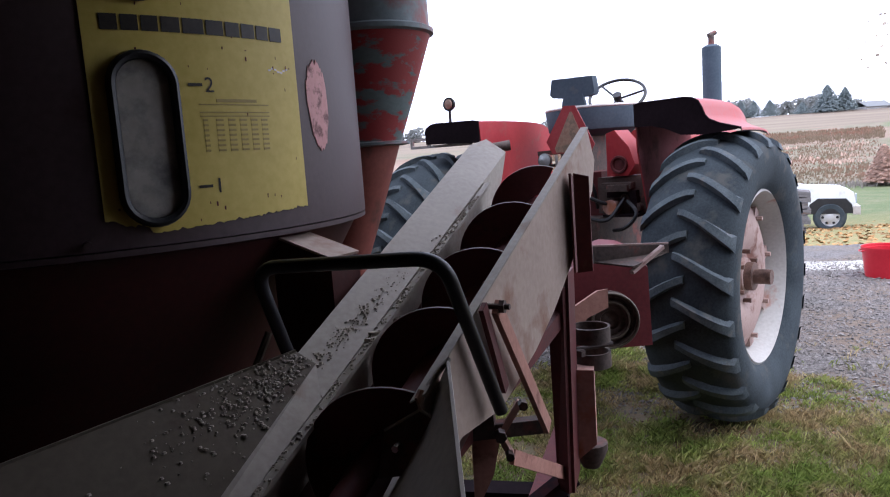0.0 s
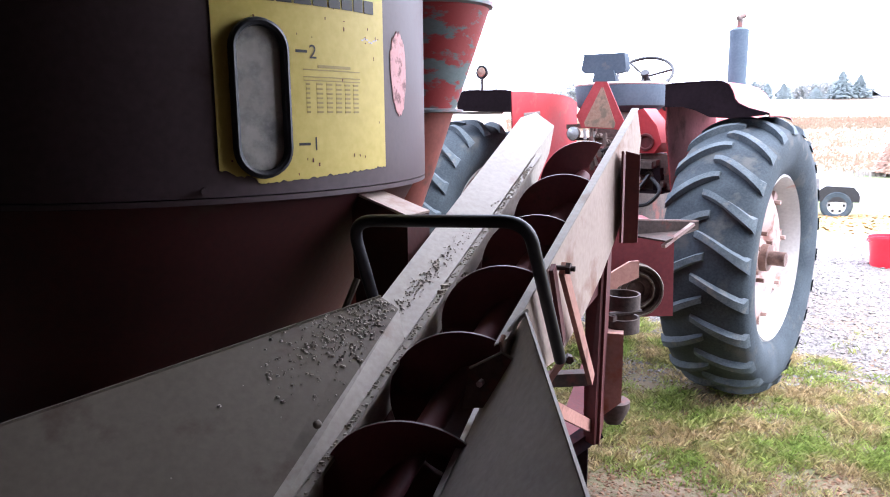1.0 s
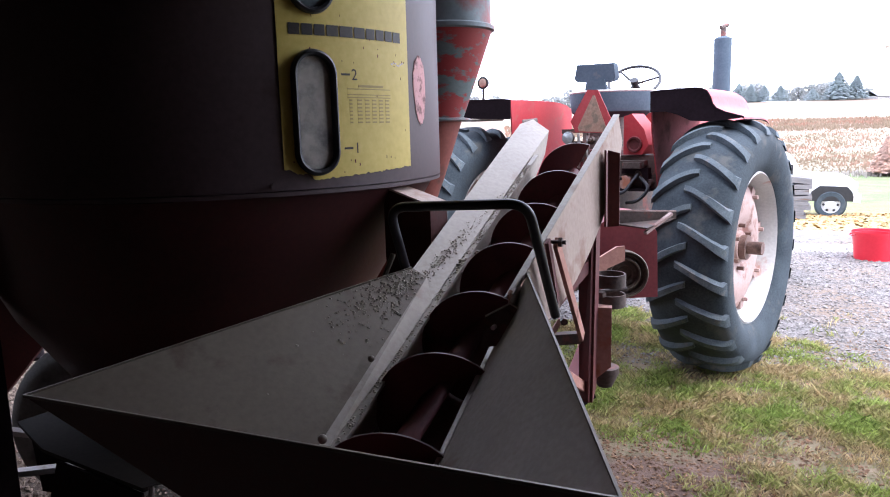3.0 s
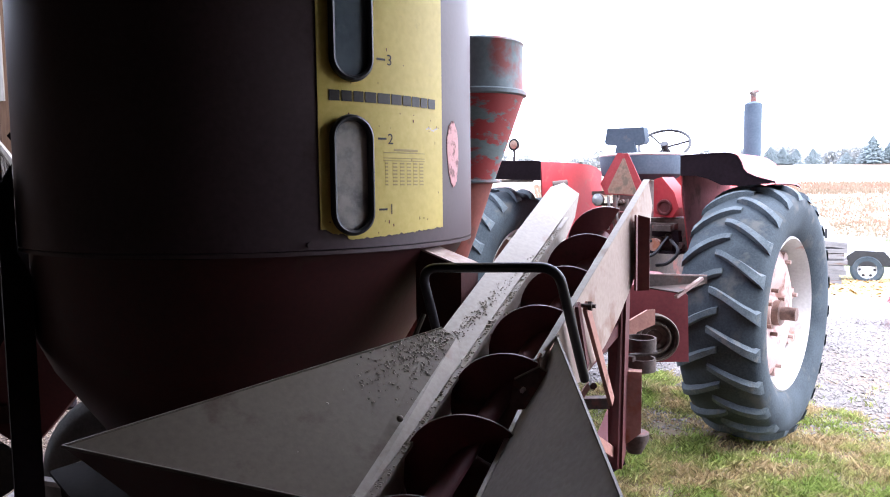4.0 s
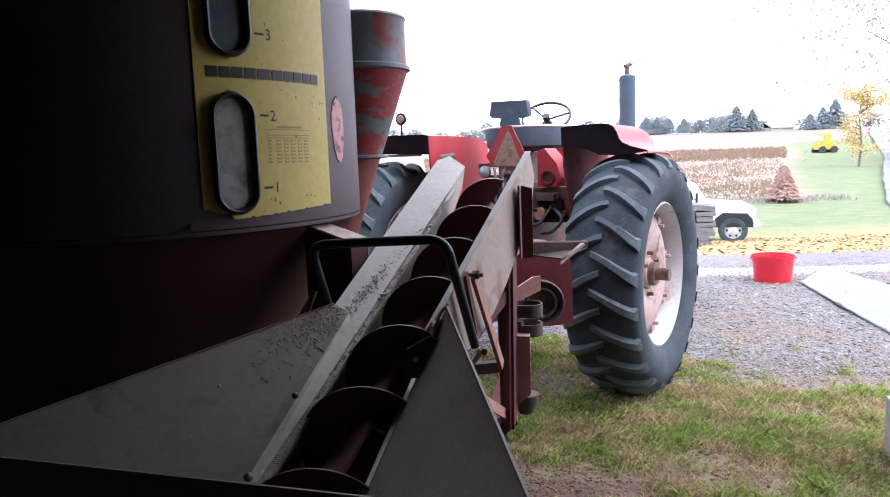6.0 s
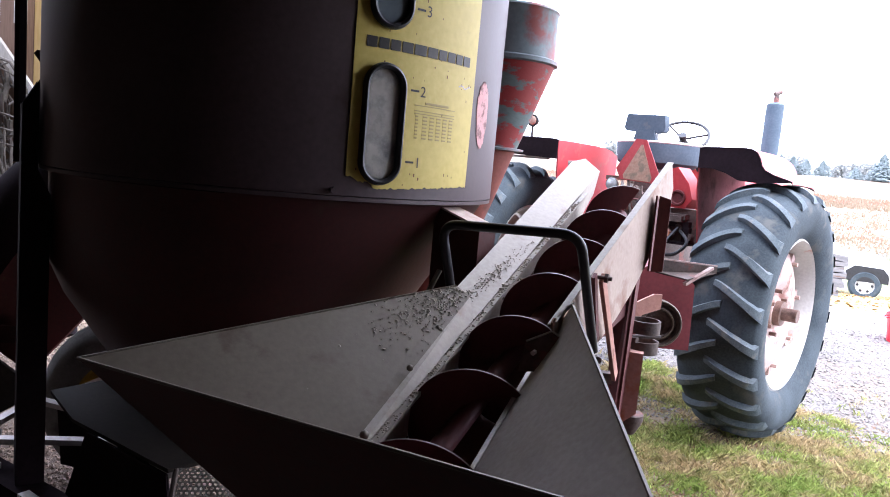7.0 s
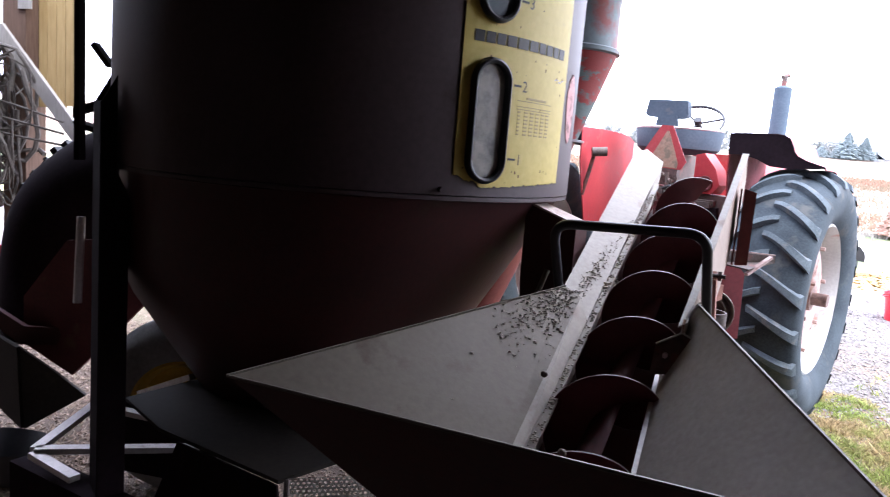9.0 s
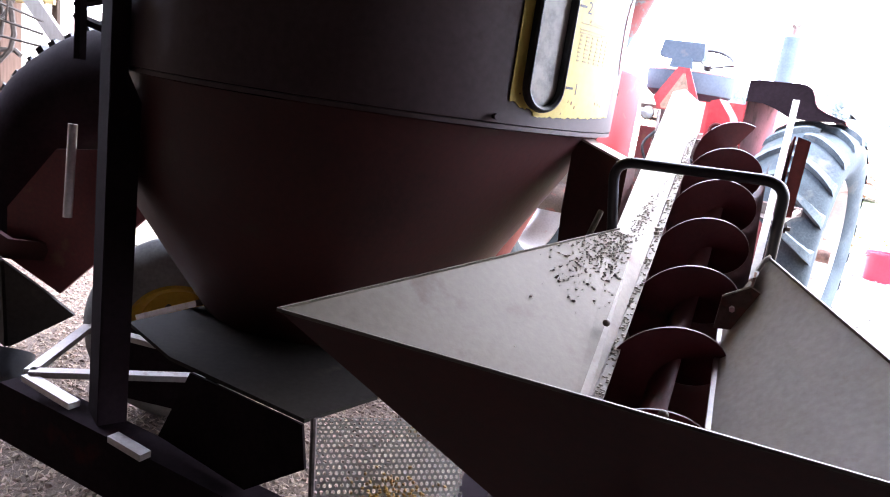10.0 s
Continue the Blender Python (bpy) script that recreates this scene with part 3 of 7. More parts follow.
def sight_window(mixer, deg, z0, z1, w, material, label):
    path = [on_tank(a, z, 0.012) for a, z in stadium(deg, z0, z1, w)]
    bm = bmesh.new()
    m = len(path)
    seg = 8
    rings = []
    for i in range(m):
        d = (path[(i + 1) % m] - path[i - 1]).normalized()
        nrm = Vector((path[i].x, path[i].y, 0)).normalized()
        s = d.cross(nrm)
        rings.append([bm.verts.new(path[i] + 0.0095 * math.cos(t) * s + 0.015 * math.sin(t) * nrm) for t in (2 * math.pi * j / seg for j in range(seg))])
    for i in range(m):
        u, v = rings[i], rings[(i + 1) % m]
        for j in range(seg):
            bm.faces.new((u[j], u[(j + 1) % seg], v[(j + 1) % seg], v[j]))
    ring = part("sight_window_gasket", bm, M_GASKET, mixer, "thick black rubber gasket round a sight window")
    bm = bmesh.new()
    ins = stadium(deg, z0 + 0.004, z1 - 0.004, w - 0.008)
    vs = [bm.verts.new(on_tank(a, z, 0.006)) for a, z in ins]
    h = len(vs) // 2
    for i in range(h - 1):
        bm.faces.new((vs[i], vs[i + 1], vs[-2 - i], vs[-1 - i]))
    part("sight_glass", bm, material, ring, label)


def figures(text, deg, z, height, parent, material, label, out=0.0052):
    """A short text wrapped on the tank; deg: its left edge, z: its base line."""
    cu = bpy.data.curves.new("figures", "FONT")
    cu.body, cu.size = text, height / 0.7
    tmp = bpy.data.objects.new("figures_tmp", cu)
    scene.collection.objects.link(tmp)
    bpy.context.view_layer.update()
    me = bpy.data.meshes.new_from_object(tmp.evaluated_get(bpy.context.evaluated_depsgraph_get()))
    bpy.data.objects.remove(tmp)
    bpy.data.curves.remove(cu)
    k = 180 / math.pi / TR
    for v in me.vertices:
        v.co = on_tank(deg + v.co.x * k, z + v.co.y, out)
    me.materials.append(material)
    ob = new("printed_number", me)
    ob.parent = parent
    ob["label"] = label
    return ob


def build_mixer():
    mixer = thing("feed_mixer", TC, 0, "large maroon grinder mixer tank with yellow scale decal", "feed mixer")
    bm = bmesh.new()
    lathe(bm, [(TR - 0.006, TB + 0.003), (TR, TB + 0.003), (TR, 3.05), (TR - 0.006, 3.05), (TR - 0.006, TB + 0.003)], seg=128)
    part("tank_wall", bm, M_TANK, mixer)
    bm = bmesh.new()
    lathe(bm, [(0.001, 3.06), (TR + 0.01, 3.06), (TR + 0.01, 3.10), (0.35, 3.2), (0.001, 3.2)], seg=96)
    part("tank_lid", bm, M_TANK, mixer)
    bm = bmesh.new()
    lathe(bm, [(TR - 0.03, TB - 0.012), (TR - 0.001, TB - 0.012), (TR - 0.001, TB), (TR - 0.03, TB)], seg=128)
    part("bottom_rim", bm, M_TANK, mixer)
    bm = bmesh.new()
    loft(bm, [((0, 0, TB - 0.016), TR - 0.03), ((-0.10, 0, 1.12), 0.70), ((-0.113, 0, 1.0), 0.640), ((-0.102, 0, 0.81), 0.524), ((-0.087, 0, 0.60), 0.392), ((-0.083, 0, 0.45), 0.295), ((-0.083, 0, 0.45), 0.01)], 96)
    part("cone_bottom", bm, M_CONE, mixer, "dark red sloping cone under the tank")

    # yellow decal with a torn lower edge
    random.seed(5)
    def torn(a):
        t = (a + 51.8) / 33.7
        base = 1.498 - 0.036 * min(1, t / 0.2) if t < 0.2 else 1.458 + 0.026 * t
        return base + 0.006 * noise.noise((a * 0.9, 0, 0)) + 0.004 * noise.noise((a * 3.1, 5, 0)) + (0.008 if 0.12 < t < 0.17 else 0)
    bm = curved_patch(bmesh.new(), -51.8, -18.1, torn, 2.92, 0.0035, 0.003, 90, 6)
    decal = part("yellow_decal", bm, M_YELLOW, mixer, "torn sun-bleached yellow scale decal")
    # bold name on the decal as plain blocks
    widths = (0.9, 0.9, 0.9, 1.05, 1.25, 1.1, 0.95, 0.95, 0.9, 1.0)
    gap = 0.16
    unit = 28.4 / (sum(widths) + gap * 9)
    for tier in (0, 0.46):
        a = -49.5
        for w in widths:
            part("bold_bar", curved_patch(bmesh.new(), a, a + w * unit, 1.858 + tier, 1.888 + tier, 0.0052, 0.001, 3), M_INK, decal, "bold black printed bar")
            a += (w + gap) * unit
    # scale marks and numbers
    for num, z in ((1, 1.548), (2, 1.756), (3, 1.986), (4, 2.195), (5, 2.42), (6, 2.63)):
        part("scale_tick", curved_patch(bmesh.new(), -38.6, -36.5, z - 0.003, z + 0.003, 0.0052, 0.001, 3), M_INK, decal)
        figures(str(num), -36.2, z - 0.015, 0.031, decal, M_INK, "printed black scale number")
    # the small table: rules and rows of unreadable figures
    bm = bmesh.new()
    for z in (1.716, 1.700, 1.692):
        curved_patch(bm, -37.3, -25.2, z - 0.0012, z + 0.0012, 0.0050, 0.001, 8)
    curved_patch(bm, -34.5, -27.5, 1.721, 1.7275, 0.0050, 0.001, 6)
    for row in range(7):
        z = 1.684 - row * 0.0105
        for c in range(6):
            a = -36.9 + c * 2.0
            curved_patch(bm, a, a + (0.7 if c == 0 else 1.2), z - 0.0022, z + 0.0022, 0.0050, 0.001, 1)
    part("printed_table", bm, M_FAINT_INK, decal, "small faded printed table")["kind"] = "stuff"
    # scratches and flakes on the decal
    bm = bmesh.new()
    for i in range(38):
        a, z = random.uniform(-50, -19.5), random.choice((random.uniform(1.47, 1.52), random.uniform(1.5, 2.2), random.uniform(1.78, 1.86)))
        s = random.uniform(0.08, 0.28)
        curved_patch(bm, a, a + s, z, z + random.uniform(0.002, 0.010), 0.0047, 0.0006, 1)
    part("decal_scuffs", bm, M_RUST_RED, decal, "small dark scuffs through the decal")["kind"] = "stuff"
    bm = bmesh.new()
    for i in range(7):
        a, z = -24.5 + i * 0.62, 1.792 + 0.004 * math.sin(i * 1.3)
        curved_patch(bm, a, a + 0.5, z, z + 0.0035, 0.0047, 0.0006, 1)
    part("decal_scratch", bm, M_PALE_METAL, decal, "pale scratch")
    sight_window(mixer, -44.95, 1.484, 1.812, 0.116, M_WINDOW, "sight glass dusted with pale ground feed")
    sight_window(mixer, -44.7, 1.921, 2.26, 0.116, M_WINDOW_DARK, "clean grey sight glass")
    sight_window(mixer, -44.5, 2.36, 2.70, 0.128, M_WINDOW_DARK, "clean grey sight glass")
    # scraped pink patch beside the decal
    bm = bmesh.new()
    def pl(a): return 1.735 - 0.122 * max(0.0, 1 - ((a + 12.1) / 3.3) ** 2) ** 0.62 - 0.020 * noise.noise((a * 1.9, 1, 0))
    def ph(a): return 1.742 + 0.086 * max(0.0, 1 - ((a + 12.3) / 3.3) ** 2) ** 0.5 + 0.020 * noise.noise((a * 1.9, 3, 0))
    curved_patch(bm, -15.5, -9.0, pl, ph, 0.0022, 0.002, 40, 2)
    part("scraped_patch", bm, M_PINK, mixer, "pink primer patch scraped through the paint")
    # bolts round the bottom rim
    for deg in (-54.2,):
        bm = bmesh.new()
        p = on_tank(deg, TB + 0.018, 0.0)
        q = on_tank(deg, TB + 0.018, 0.014)
        tube(bm, [p, q], 0.008, 8)
        part("rim_bolt", bm, M_TANK, mixer)

    # legs: folded channel with a sloping top flange
    def leg(deg, foot_z, label):
        a = radians(deg)
        o = Vector((math.cos(a), math.sin(a), 0))
        s = Vector((-math.sin(a), math.cos(a), 0))
        base = o * (TR - 0.06)
        bm = bmesh.new()
        top_in, top_out = base + Vector((0, 0, TB - 0.02)), base + o * 0.17 + Vector((0, 0, TB - 0.075))
        foot = base + o * 0.17
        for k in (-0.05, 0.05):
            plate(bm, [top_in + s * k, top_out + s * k, foot + s * k + Vector((0, 0, foot_z)), foot - o * 0.11 + s * k + Vector((0, 0, foot_z)), top_in + s * k - Vector((0, 0, 0.22))], 0.006)
        plate(bm, [top_out - s * 0.053, top_out + s * 0.053, foot + s * 0.053 + Vector((0, 0, foot_z)), foot - s * 0.053 + Vector((0, 0, foot_z))], 0.006, o)
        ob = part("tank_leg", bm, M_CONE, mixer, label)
        # top plate in a paler material than the leg, for light falling on it
        bm = bmesh.new()
        plate(bm, [top_in - s * 0.056 + Vector((0, 0, 0.007)), top_out - s * 0.056 + Vector((0, 0, 0.007)), top_out + s * 0.056 + Vector((0, 0, 0.007)), top_in + s * 0.056 + Vector((0, 0, 0.007))], 0.006, (0, 0, 1))
        part("leg_top_plate", bm, M_PANEL, ob, "grey worn sloping top plate, paled to look lit")
    leg(-19, 0.30, "folded steel leg")
    # leg that runs up the outside of the tank
    a = radians(-134)
    o, s = Vector((math.cos(a), math.sin(a), 0)), Vector((-math.sin(a), math.cos(a), 0))
    bm = bmesh.new()
    for k in (-0.052, 0.052):
        plate(bm, [o * 0.775 + s * k + Vector((0, 0, 0.30)), o * 0.855 + s * k + Vector((0, 0, 0.30)), o * 0.855 + s * k + Vector((0, 0, 1.62)), o * 0.812 + s * k + Vector((0, 0, 1.70)), o * 0.812 + s * k + Vector((0, 0, 1.42)), o * 0.775 + s * k + Vector((0, 0, 1.34))], 0.006)
    plate(bm, [o * 0.858 - s * 0.055 + Vector((0, 0, 0.30)), o * 0.858 + s * 0.055 + Vector((0, 0, 0.30)), o * 0.858 + s * 0.055 + Vector((0, 0, 1.62)), o * 0.858 - s * 0.055 + Vector((0, 0, 1.62))], 0.006, o)
    # the leg's shade is put into this near-black colour
    part("tank_leg", bm, M_DARK_SHADED, mixer, "near-black steel leg with its shade in the colour")
    # ladder irons beside the tank
    for p, q in (((-2.025, 1.6, 2.9), (-2.015, 1.6, 1.42)), ((-2.032, 1.600, 1.587), (-1.983, 1.720, 1.628)), ((-2.032, 1.600, 1.548), (-1.981, 1.720, 1.517)), ((-2.049, 1.720, 1.830), (-1.985, 1.720, 1.758))):
        bm = bmesh.new()
        bar(bm, p, q, 0.020, 0.034, (0, 1, 0))
        part("ladder_iron", bm, M_DARK_SHADED, mixer, "dark ladder iron", world=True)
    leg(60, 0.30, "dark red folded steel leg")
    leg(105, 0.30, "dark red folded steel leg")
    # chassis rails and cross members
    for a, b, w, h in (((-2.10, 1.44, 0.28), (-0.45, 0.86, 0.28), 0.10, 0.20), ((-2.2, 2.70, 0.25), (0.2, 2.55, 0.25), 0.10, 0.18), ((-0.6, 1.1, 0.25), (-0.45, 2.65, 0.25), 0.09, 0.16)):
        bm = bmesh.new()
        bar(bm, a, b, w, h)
        part("chassis_rail", bm, M_DARK_SHADED, mixer, world=True, bevel=0.006)
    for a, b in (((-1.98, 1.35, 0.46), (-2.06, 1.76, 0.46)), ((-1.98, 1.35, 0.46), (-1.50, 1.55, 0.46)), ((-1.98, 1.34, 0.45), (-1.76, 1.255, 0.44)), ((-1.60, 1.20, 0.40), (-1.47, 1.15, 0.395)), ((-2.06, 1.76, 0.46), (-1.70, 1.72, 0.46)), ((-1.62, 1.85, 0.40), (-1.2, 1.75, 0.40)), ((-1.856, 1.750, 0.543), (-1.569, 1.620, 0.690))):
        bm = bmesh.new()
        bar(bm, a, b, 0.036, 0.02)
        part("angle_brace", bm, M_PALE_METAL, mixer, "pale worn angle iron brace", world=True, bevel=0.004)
    # added dark sheet: hides the lower wheel where the tyre's shadow lies
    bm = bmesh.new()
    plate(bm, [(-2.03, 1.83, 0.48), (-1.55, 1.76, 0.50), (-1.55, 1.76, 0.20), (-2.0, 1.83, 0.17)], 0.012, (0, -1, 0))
    part("wheel_shade", bm, M_DARK_SHADED, mixer, "added dark sheet standing in for shade before the wheel", world=True)
    # wheels under the tank
    m = Matrix.Translation((-1.855, 2.09, 0.385)) @ Matrix.Rotation(radians(16), 4, "Z") @ AXIS_Y
    bm = bmesh.new()
    lathe(bm, [(0.21, -0.10), (0.26, -0.115), (0.325, -0.105), (0.368, -0.072), (0.385, -0.03), (0.385, 0.03), (0.368, 0.072), (0.325, 0.105), (0.26, 0.115), (0.21, 0.10), (0.21, -0.10)], m, 48)
    part("implement_tyre", bm, M_LIT_TYRE, mixer, "dusty implement tyre, paled to look brightly lit", world=True)
    bm = bmesh.new()
    lathe(bm, [(0.205, 0.10), (0.218, -0.10), (0.205, -0.108), (0.185, -0.085), (0.175, -0.03), (0.09, -0.02), (0.06, -0.05), (0.001, -0.05)], m, 48)
    rim = part("implement_rim", bm, M_YELLOW_RIM, mixer, "yellow pressed steel rim", world=True)
    for k in range(8):
        a = 2 * math.pi * k / 8 + 0.2
        bm = bmesh.new()
        tube(bm, [m @ Vector((0.115 * math.cos(a), 0.115 * math.sin(a), -0.02)), m @ Vector((0.115 * math.cos(a), 0.115 * math.sin(a), -0.045))], 0.012, 6)
        part("wheel_nut", bm, M_GREASE, rim, world=True)
    # discharge elbow and spout at the far side
    bm = bmesh.new()
    path = rounded([(-1.70, 2.40, 1.26), (-2.45, 2.50, 1.33), (-2.80, 2.52, 1.08), (-2.83, 2.50, 0.74), (-2.76, 2.44, 0.46)], 0.25, 6)
    tube(bm, path, 0.25, 32)
    # coloured near black because hardly any light reaches the elbow
    elbow = part("discharge_elbow", bm, M_DARK_SHADED, mixer, "worn discharge elbow, near black with its shade in the colour", world=True)
    # bolted seam over the crown of the elbow
    for k in range(3, len(path) - 3):
        p = path[k]
        d = (path[k + 1] - path[k - 1]).normalized()
        up = Vector((d.z, 0, -d.x)) if d.x < 0 else Vector((0, 0, 1))
        if up.z < 0 or up.x > 0:
            up = -up if up.x > 0 and up.z <= 0 else up
        bm = bmesh.new()
        bar(bm, p + up * 0.252 - Vector((0, 0.03, 0)), p + up * 0.252 + Vector((0, 0.03, 0)), 0.035, 0.03 + 0.02 * (k % 3), up)
        tube(bm, [p + up * 0.25, p + up * (0.275 + 0.012 * (k % 2))], 0.013, 6)
        part("elbow_lug", bm, M_BLACK, elbow, world=True)
    bm = bmesh.new()
    plate(bm, [(-2.92, 2.18, 0.56), (-2.62, 2.03, 0.55), (-2.60, 2.03, 0.18), (-2.86, 2.16, 0.22)], 0.02)
    plate(bm, [(-2.62, 2.03, 0.55), (-2.48, 2.08, 0.44), (-2.38, 2.14, 0.33), (-2.60, 2.03, 0.18)], 0.02)
    part("spout_flap", bm, M_DARK_SHEET, mixer, "loose dark flap on the discharge spout", world=True)
    bm = bmesh.new()
    plate(bm, [(-3.02, 2.26, 0.68), (-2.66, 2.12, 0.62), (-2.44, 2.25, 0.60), (-2.46, 2.26, 0.52), (-2.66, 2.10, 0.54), (-3.0, 2.24, 0.60)], 0.03)
    part("spout_collar", bm, M_CONE, mixer, "dark red spout collar", world=True)
    bm = bmesh.new()
    tube(bm, [(-2.54, 1.95, 0.20), (-2.53, 1.90, 0.12), (-2.52, 1.88, 0.0)], [0.10, 0.12, 0.07], 14)
    part("spout_boot", bm, M_BLACK, mixer, "black rubber boot under the spout", world=True)
    bm = bmesh.new()
    tube(bm, [(-2.40, 2.12, 1.14), (-2.40, 2.10, 0.76)], 0.018, 10)
    part("grease_rod", bm, M_PALE_METAL, mixer, "bright bare rod", world=True)
    bm = bmesh.new()
    plate(bm, [(-1.78, 2.16, 1.12), (-2.50, 2.16, 1.02), (-2.72, 2.16, 0.74), (-2.72, 2.16, 0.52), (-2.47, 2.16, 0.40), (-2.305, 2.16, 0.57), (-2.10, 2.16, 0.79), (-1.78, 2.16, 1.06)], 0.02)
    part("spout_gusset", bm, M_RUST_RED, mixer, "dark red gusset under the elbow", world=True)
    # funnel pipe behind the tank
    P = Vector((-0.395, 2.5, 0))
    bm = bmesh.new()
    loft(bm, [((P.x, P.y, 2.225), 0.200), ((P.x, P.y, 2.215), 0.206), ((P.x, P.y, 2.205), 0.200), ((P.x, P.y, 2.022), 0.203), ((P.x, P.y, 2.015), 0.217), ((P.x, P.y, 2.0), 0.217), ((P.x, P.y, 1.994), 0.203)])
    part("funnel_top", bm, M_GREY_DRUM, mixer, "blue-grey rolled drum collar", world=True)
    bm = bmesh.new()
    loft(bm, [((P.x, P.y, 1.994), 0.2035), ((P.x - 0.03, P.y, 1.80), 0.165), ((P.x - 0.055, P.y, 1.642), 0.132)])
    part("funnel_cone", bm, M_FUNNEL, mixer, "funnel with red paint flaking off grey", world=True)
    bm = bmesh.new()
    loft(bm, [((P.x - 0.055, P.y, 1.645), 0.132), ((P.x - 0.055, P.y, 1.640), 0.162), ((P.x - 0.055, P.y, 1.632), 0.162), ((P.x - 0.055, P.y, 1.628), 0.128)])
    part("funnel_flange", bm, M_GREY_DRUM, mixer, world=True)
    bm = bmesh.new()
    loft(bm, [((P.x - 0.055, P.y, 1.630), 0.125), ((P.x - 0.12, P.y - 0.02, 1.40), 0.115), ((P.x - 0.24, P.y - 0.05, 1.05), 0.11), ((P.x - 0.34, P.y - 0.08, 0.80), 0.11)])
    part("funnel_pipe", bm, M_BROWN_PIPE, mixer, "rusty brown down pipe", world=True)
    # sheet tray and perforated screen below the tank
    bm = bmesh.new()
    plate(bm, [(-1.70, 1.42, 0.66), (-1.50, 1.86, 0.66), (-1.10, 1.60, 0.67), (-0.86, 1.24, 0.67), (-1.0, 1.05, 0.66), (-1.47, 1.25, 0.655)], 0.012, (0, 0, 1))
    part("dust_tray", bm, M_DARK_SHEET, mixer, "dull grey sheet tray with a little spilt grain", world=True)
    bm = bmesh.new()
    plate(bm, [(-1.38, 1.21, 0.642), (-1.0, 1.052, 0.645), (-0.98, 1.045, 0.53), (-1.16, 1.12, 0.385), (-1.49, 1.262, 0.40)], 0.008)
    part("tray_skirt", bm, M_DARK_SHADED, mixer, world=True)
    return mixer


def build_screen():
    """Curved perforated steel with hexagonal openings."""
    ob = thing("perforated_screen", (-0.97, 1.0, 0.40), 0, "curved perforated steel mill screen holding maize grain", "mill screen")
    bm = bmesh.new()
    nx, ny, pitch = 26, 34, 0.0135
    def at(u, v):
        s = v * 0.45
        ang = s / 0.30
        return Vector((u + 0.10 * v, 0.06 - 0.30 * math.sin(ang) * 0.55 + u * 0.45, 0.26 - 0.30 * (1 - math.cos(ang)) - 0.20 * v))
    for i in range(nx):
        for j in range(ny):
            cu = (i + 0.5 * (j % 2)) / nx * 0.34
            cv = j / ny
            du, dv = 0.34 / nx, 1 / ny
            outer = [at(cu + du * 0.5 * a, cv + dv * 0.5 * b) for a, b in ((-1, -1), (0, -1.0), (1, -1), (1, 0), (1, 1), (0, 1.0), (-1, 1), (-1, 0))]
            inner = [at(cu + du * 0.33 * a, cv + dv * 0.36 * b) for a, b in ((-0.75, -0.75), (0, -1), (0.75, -0.75), (1, 0), (0.75, 0.75), (0, 1), (-0.75, 0.75), (-1, 0))]
            o = [bm.verts.new(p) for p in outer]
            n = [bm.verts.new(p) for p in inner]
            for k in range(8):
                bm.faces.new((o[k], o[(k + 1) % 8], n[(k + 1) % 8], n[k]))
    part("screen_sheet", bm, M_PERF, ob, smooth=True)
    bm = bmesh.new()
    tube(bm, [at(-0.008, v / 12) for v in range(13)], 0.008, 8)
    part("screen_edge", bm, M_GREASE, ob)
    grain = tagged(new("maize_grain"), "small heap of yellow maize lying on the screen", "grain", kind="stuff")
    bm = bmesh.new()
    random.seed(9)
    base = Vector((-0.97, 1.0, 0.40))
    for i in range(240):
        u, v = random.gauss(0.17, 0.05), random.gauss(0.50, 0.08)
        blob(bm, base + at(u, v) + Vector((0, 0, 0.004 + random.uniform(0, 0.018))), random.uniform(0.004, 0.006))
    g = part("grain_heap", bm, M_CORN, grain)
    g["kind"] = "stuff"


build_mixer()
build_screen()


# ---------------------------------------------------------------- auger feeder with hopper
UX, VX = Vector((0.214, 0.977, 0)), Vector((0.977, -0.214, 0))


def W(s, q, z):
    """A place by its way along the trough, its way across it and its height."""
    return UX * s + VX * q + Vector((0, 0, z))


def z_left(s): return 1.20 + 0.366 * (s - 1.28)
def z_right(s): return 1.18 + 0.41 * (s - 1.1)
def q_panel(s): return -0.255 + 0.082 * (s - 1.1)
def z_axis(s): return 1.123 + 0.345 * (s - 1.45)
def q_axis(s): return -0.345 - 0.045 * (2.2 - s)
def q_in(s): return -0.487 - 0.024 * max(0.0, 2.2 - s)


def sheet(bm, a, b, c, d, th, n=10):
    """A gently bowed four-cornered sheet of thickness th."""
    g = [[bm.verts.new((a.lerp(b, i / n)).lerp(d.lerp(c, i / n), j / n)) for j in range(n + 1)] for i in range(n + 1)]
    for u, v in zip(g, g[1:]):
        for j in range(n):
            bm.faces.new((u[j], u[j + 1], v[j + 1], v[j]))
    bmesh.ops.recalc_face_normals(bm, faces=bm.faces)
    bmesh.ops.solidify(bm, geom=bm.faces[:], thickness=th)
    return bm


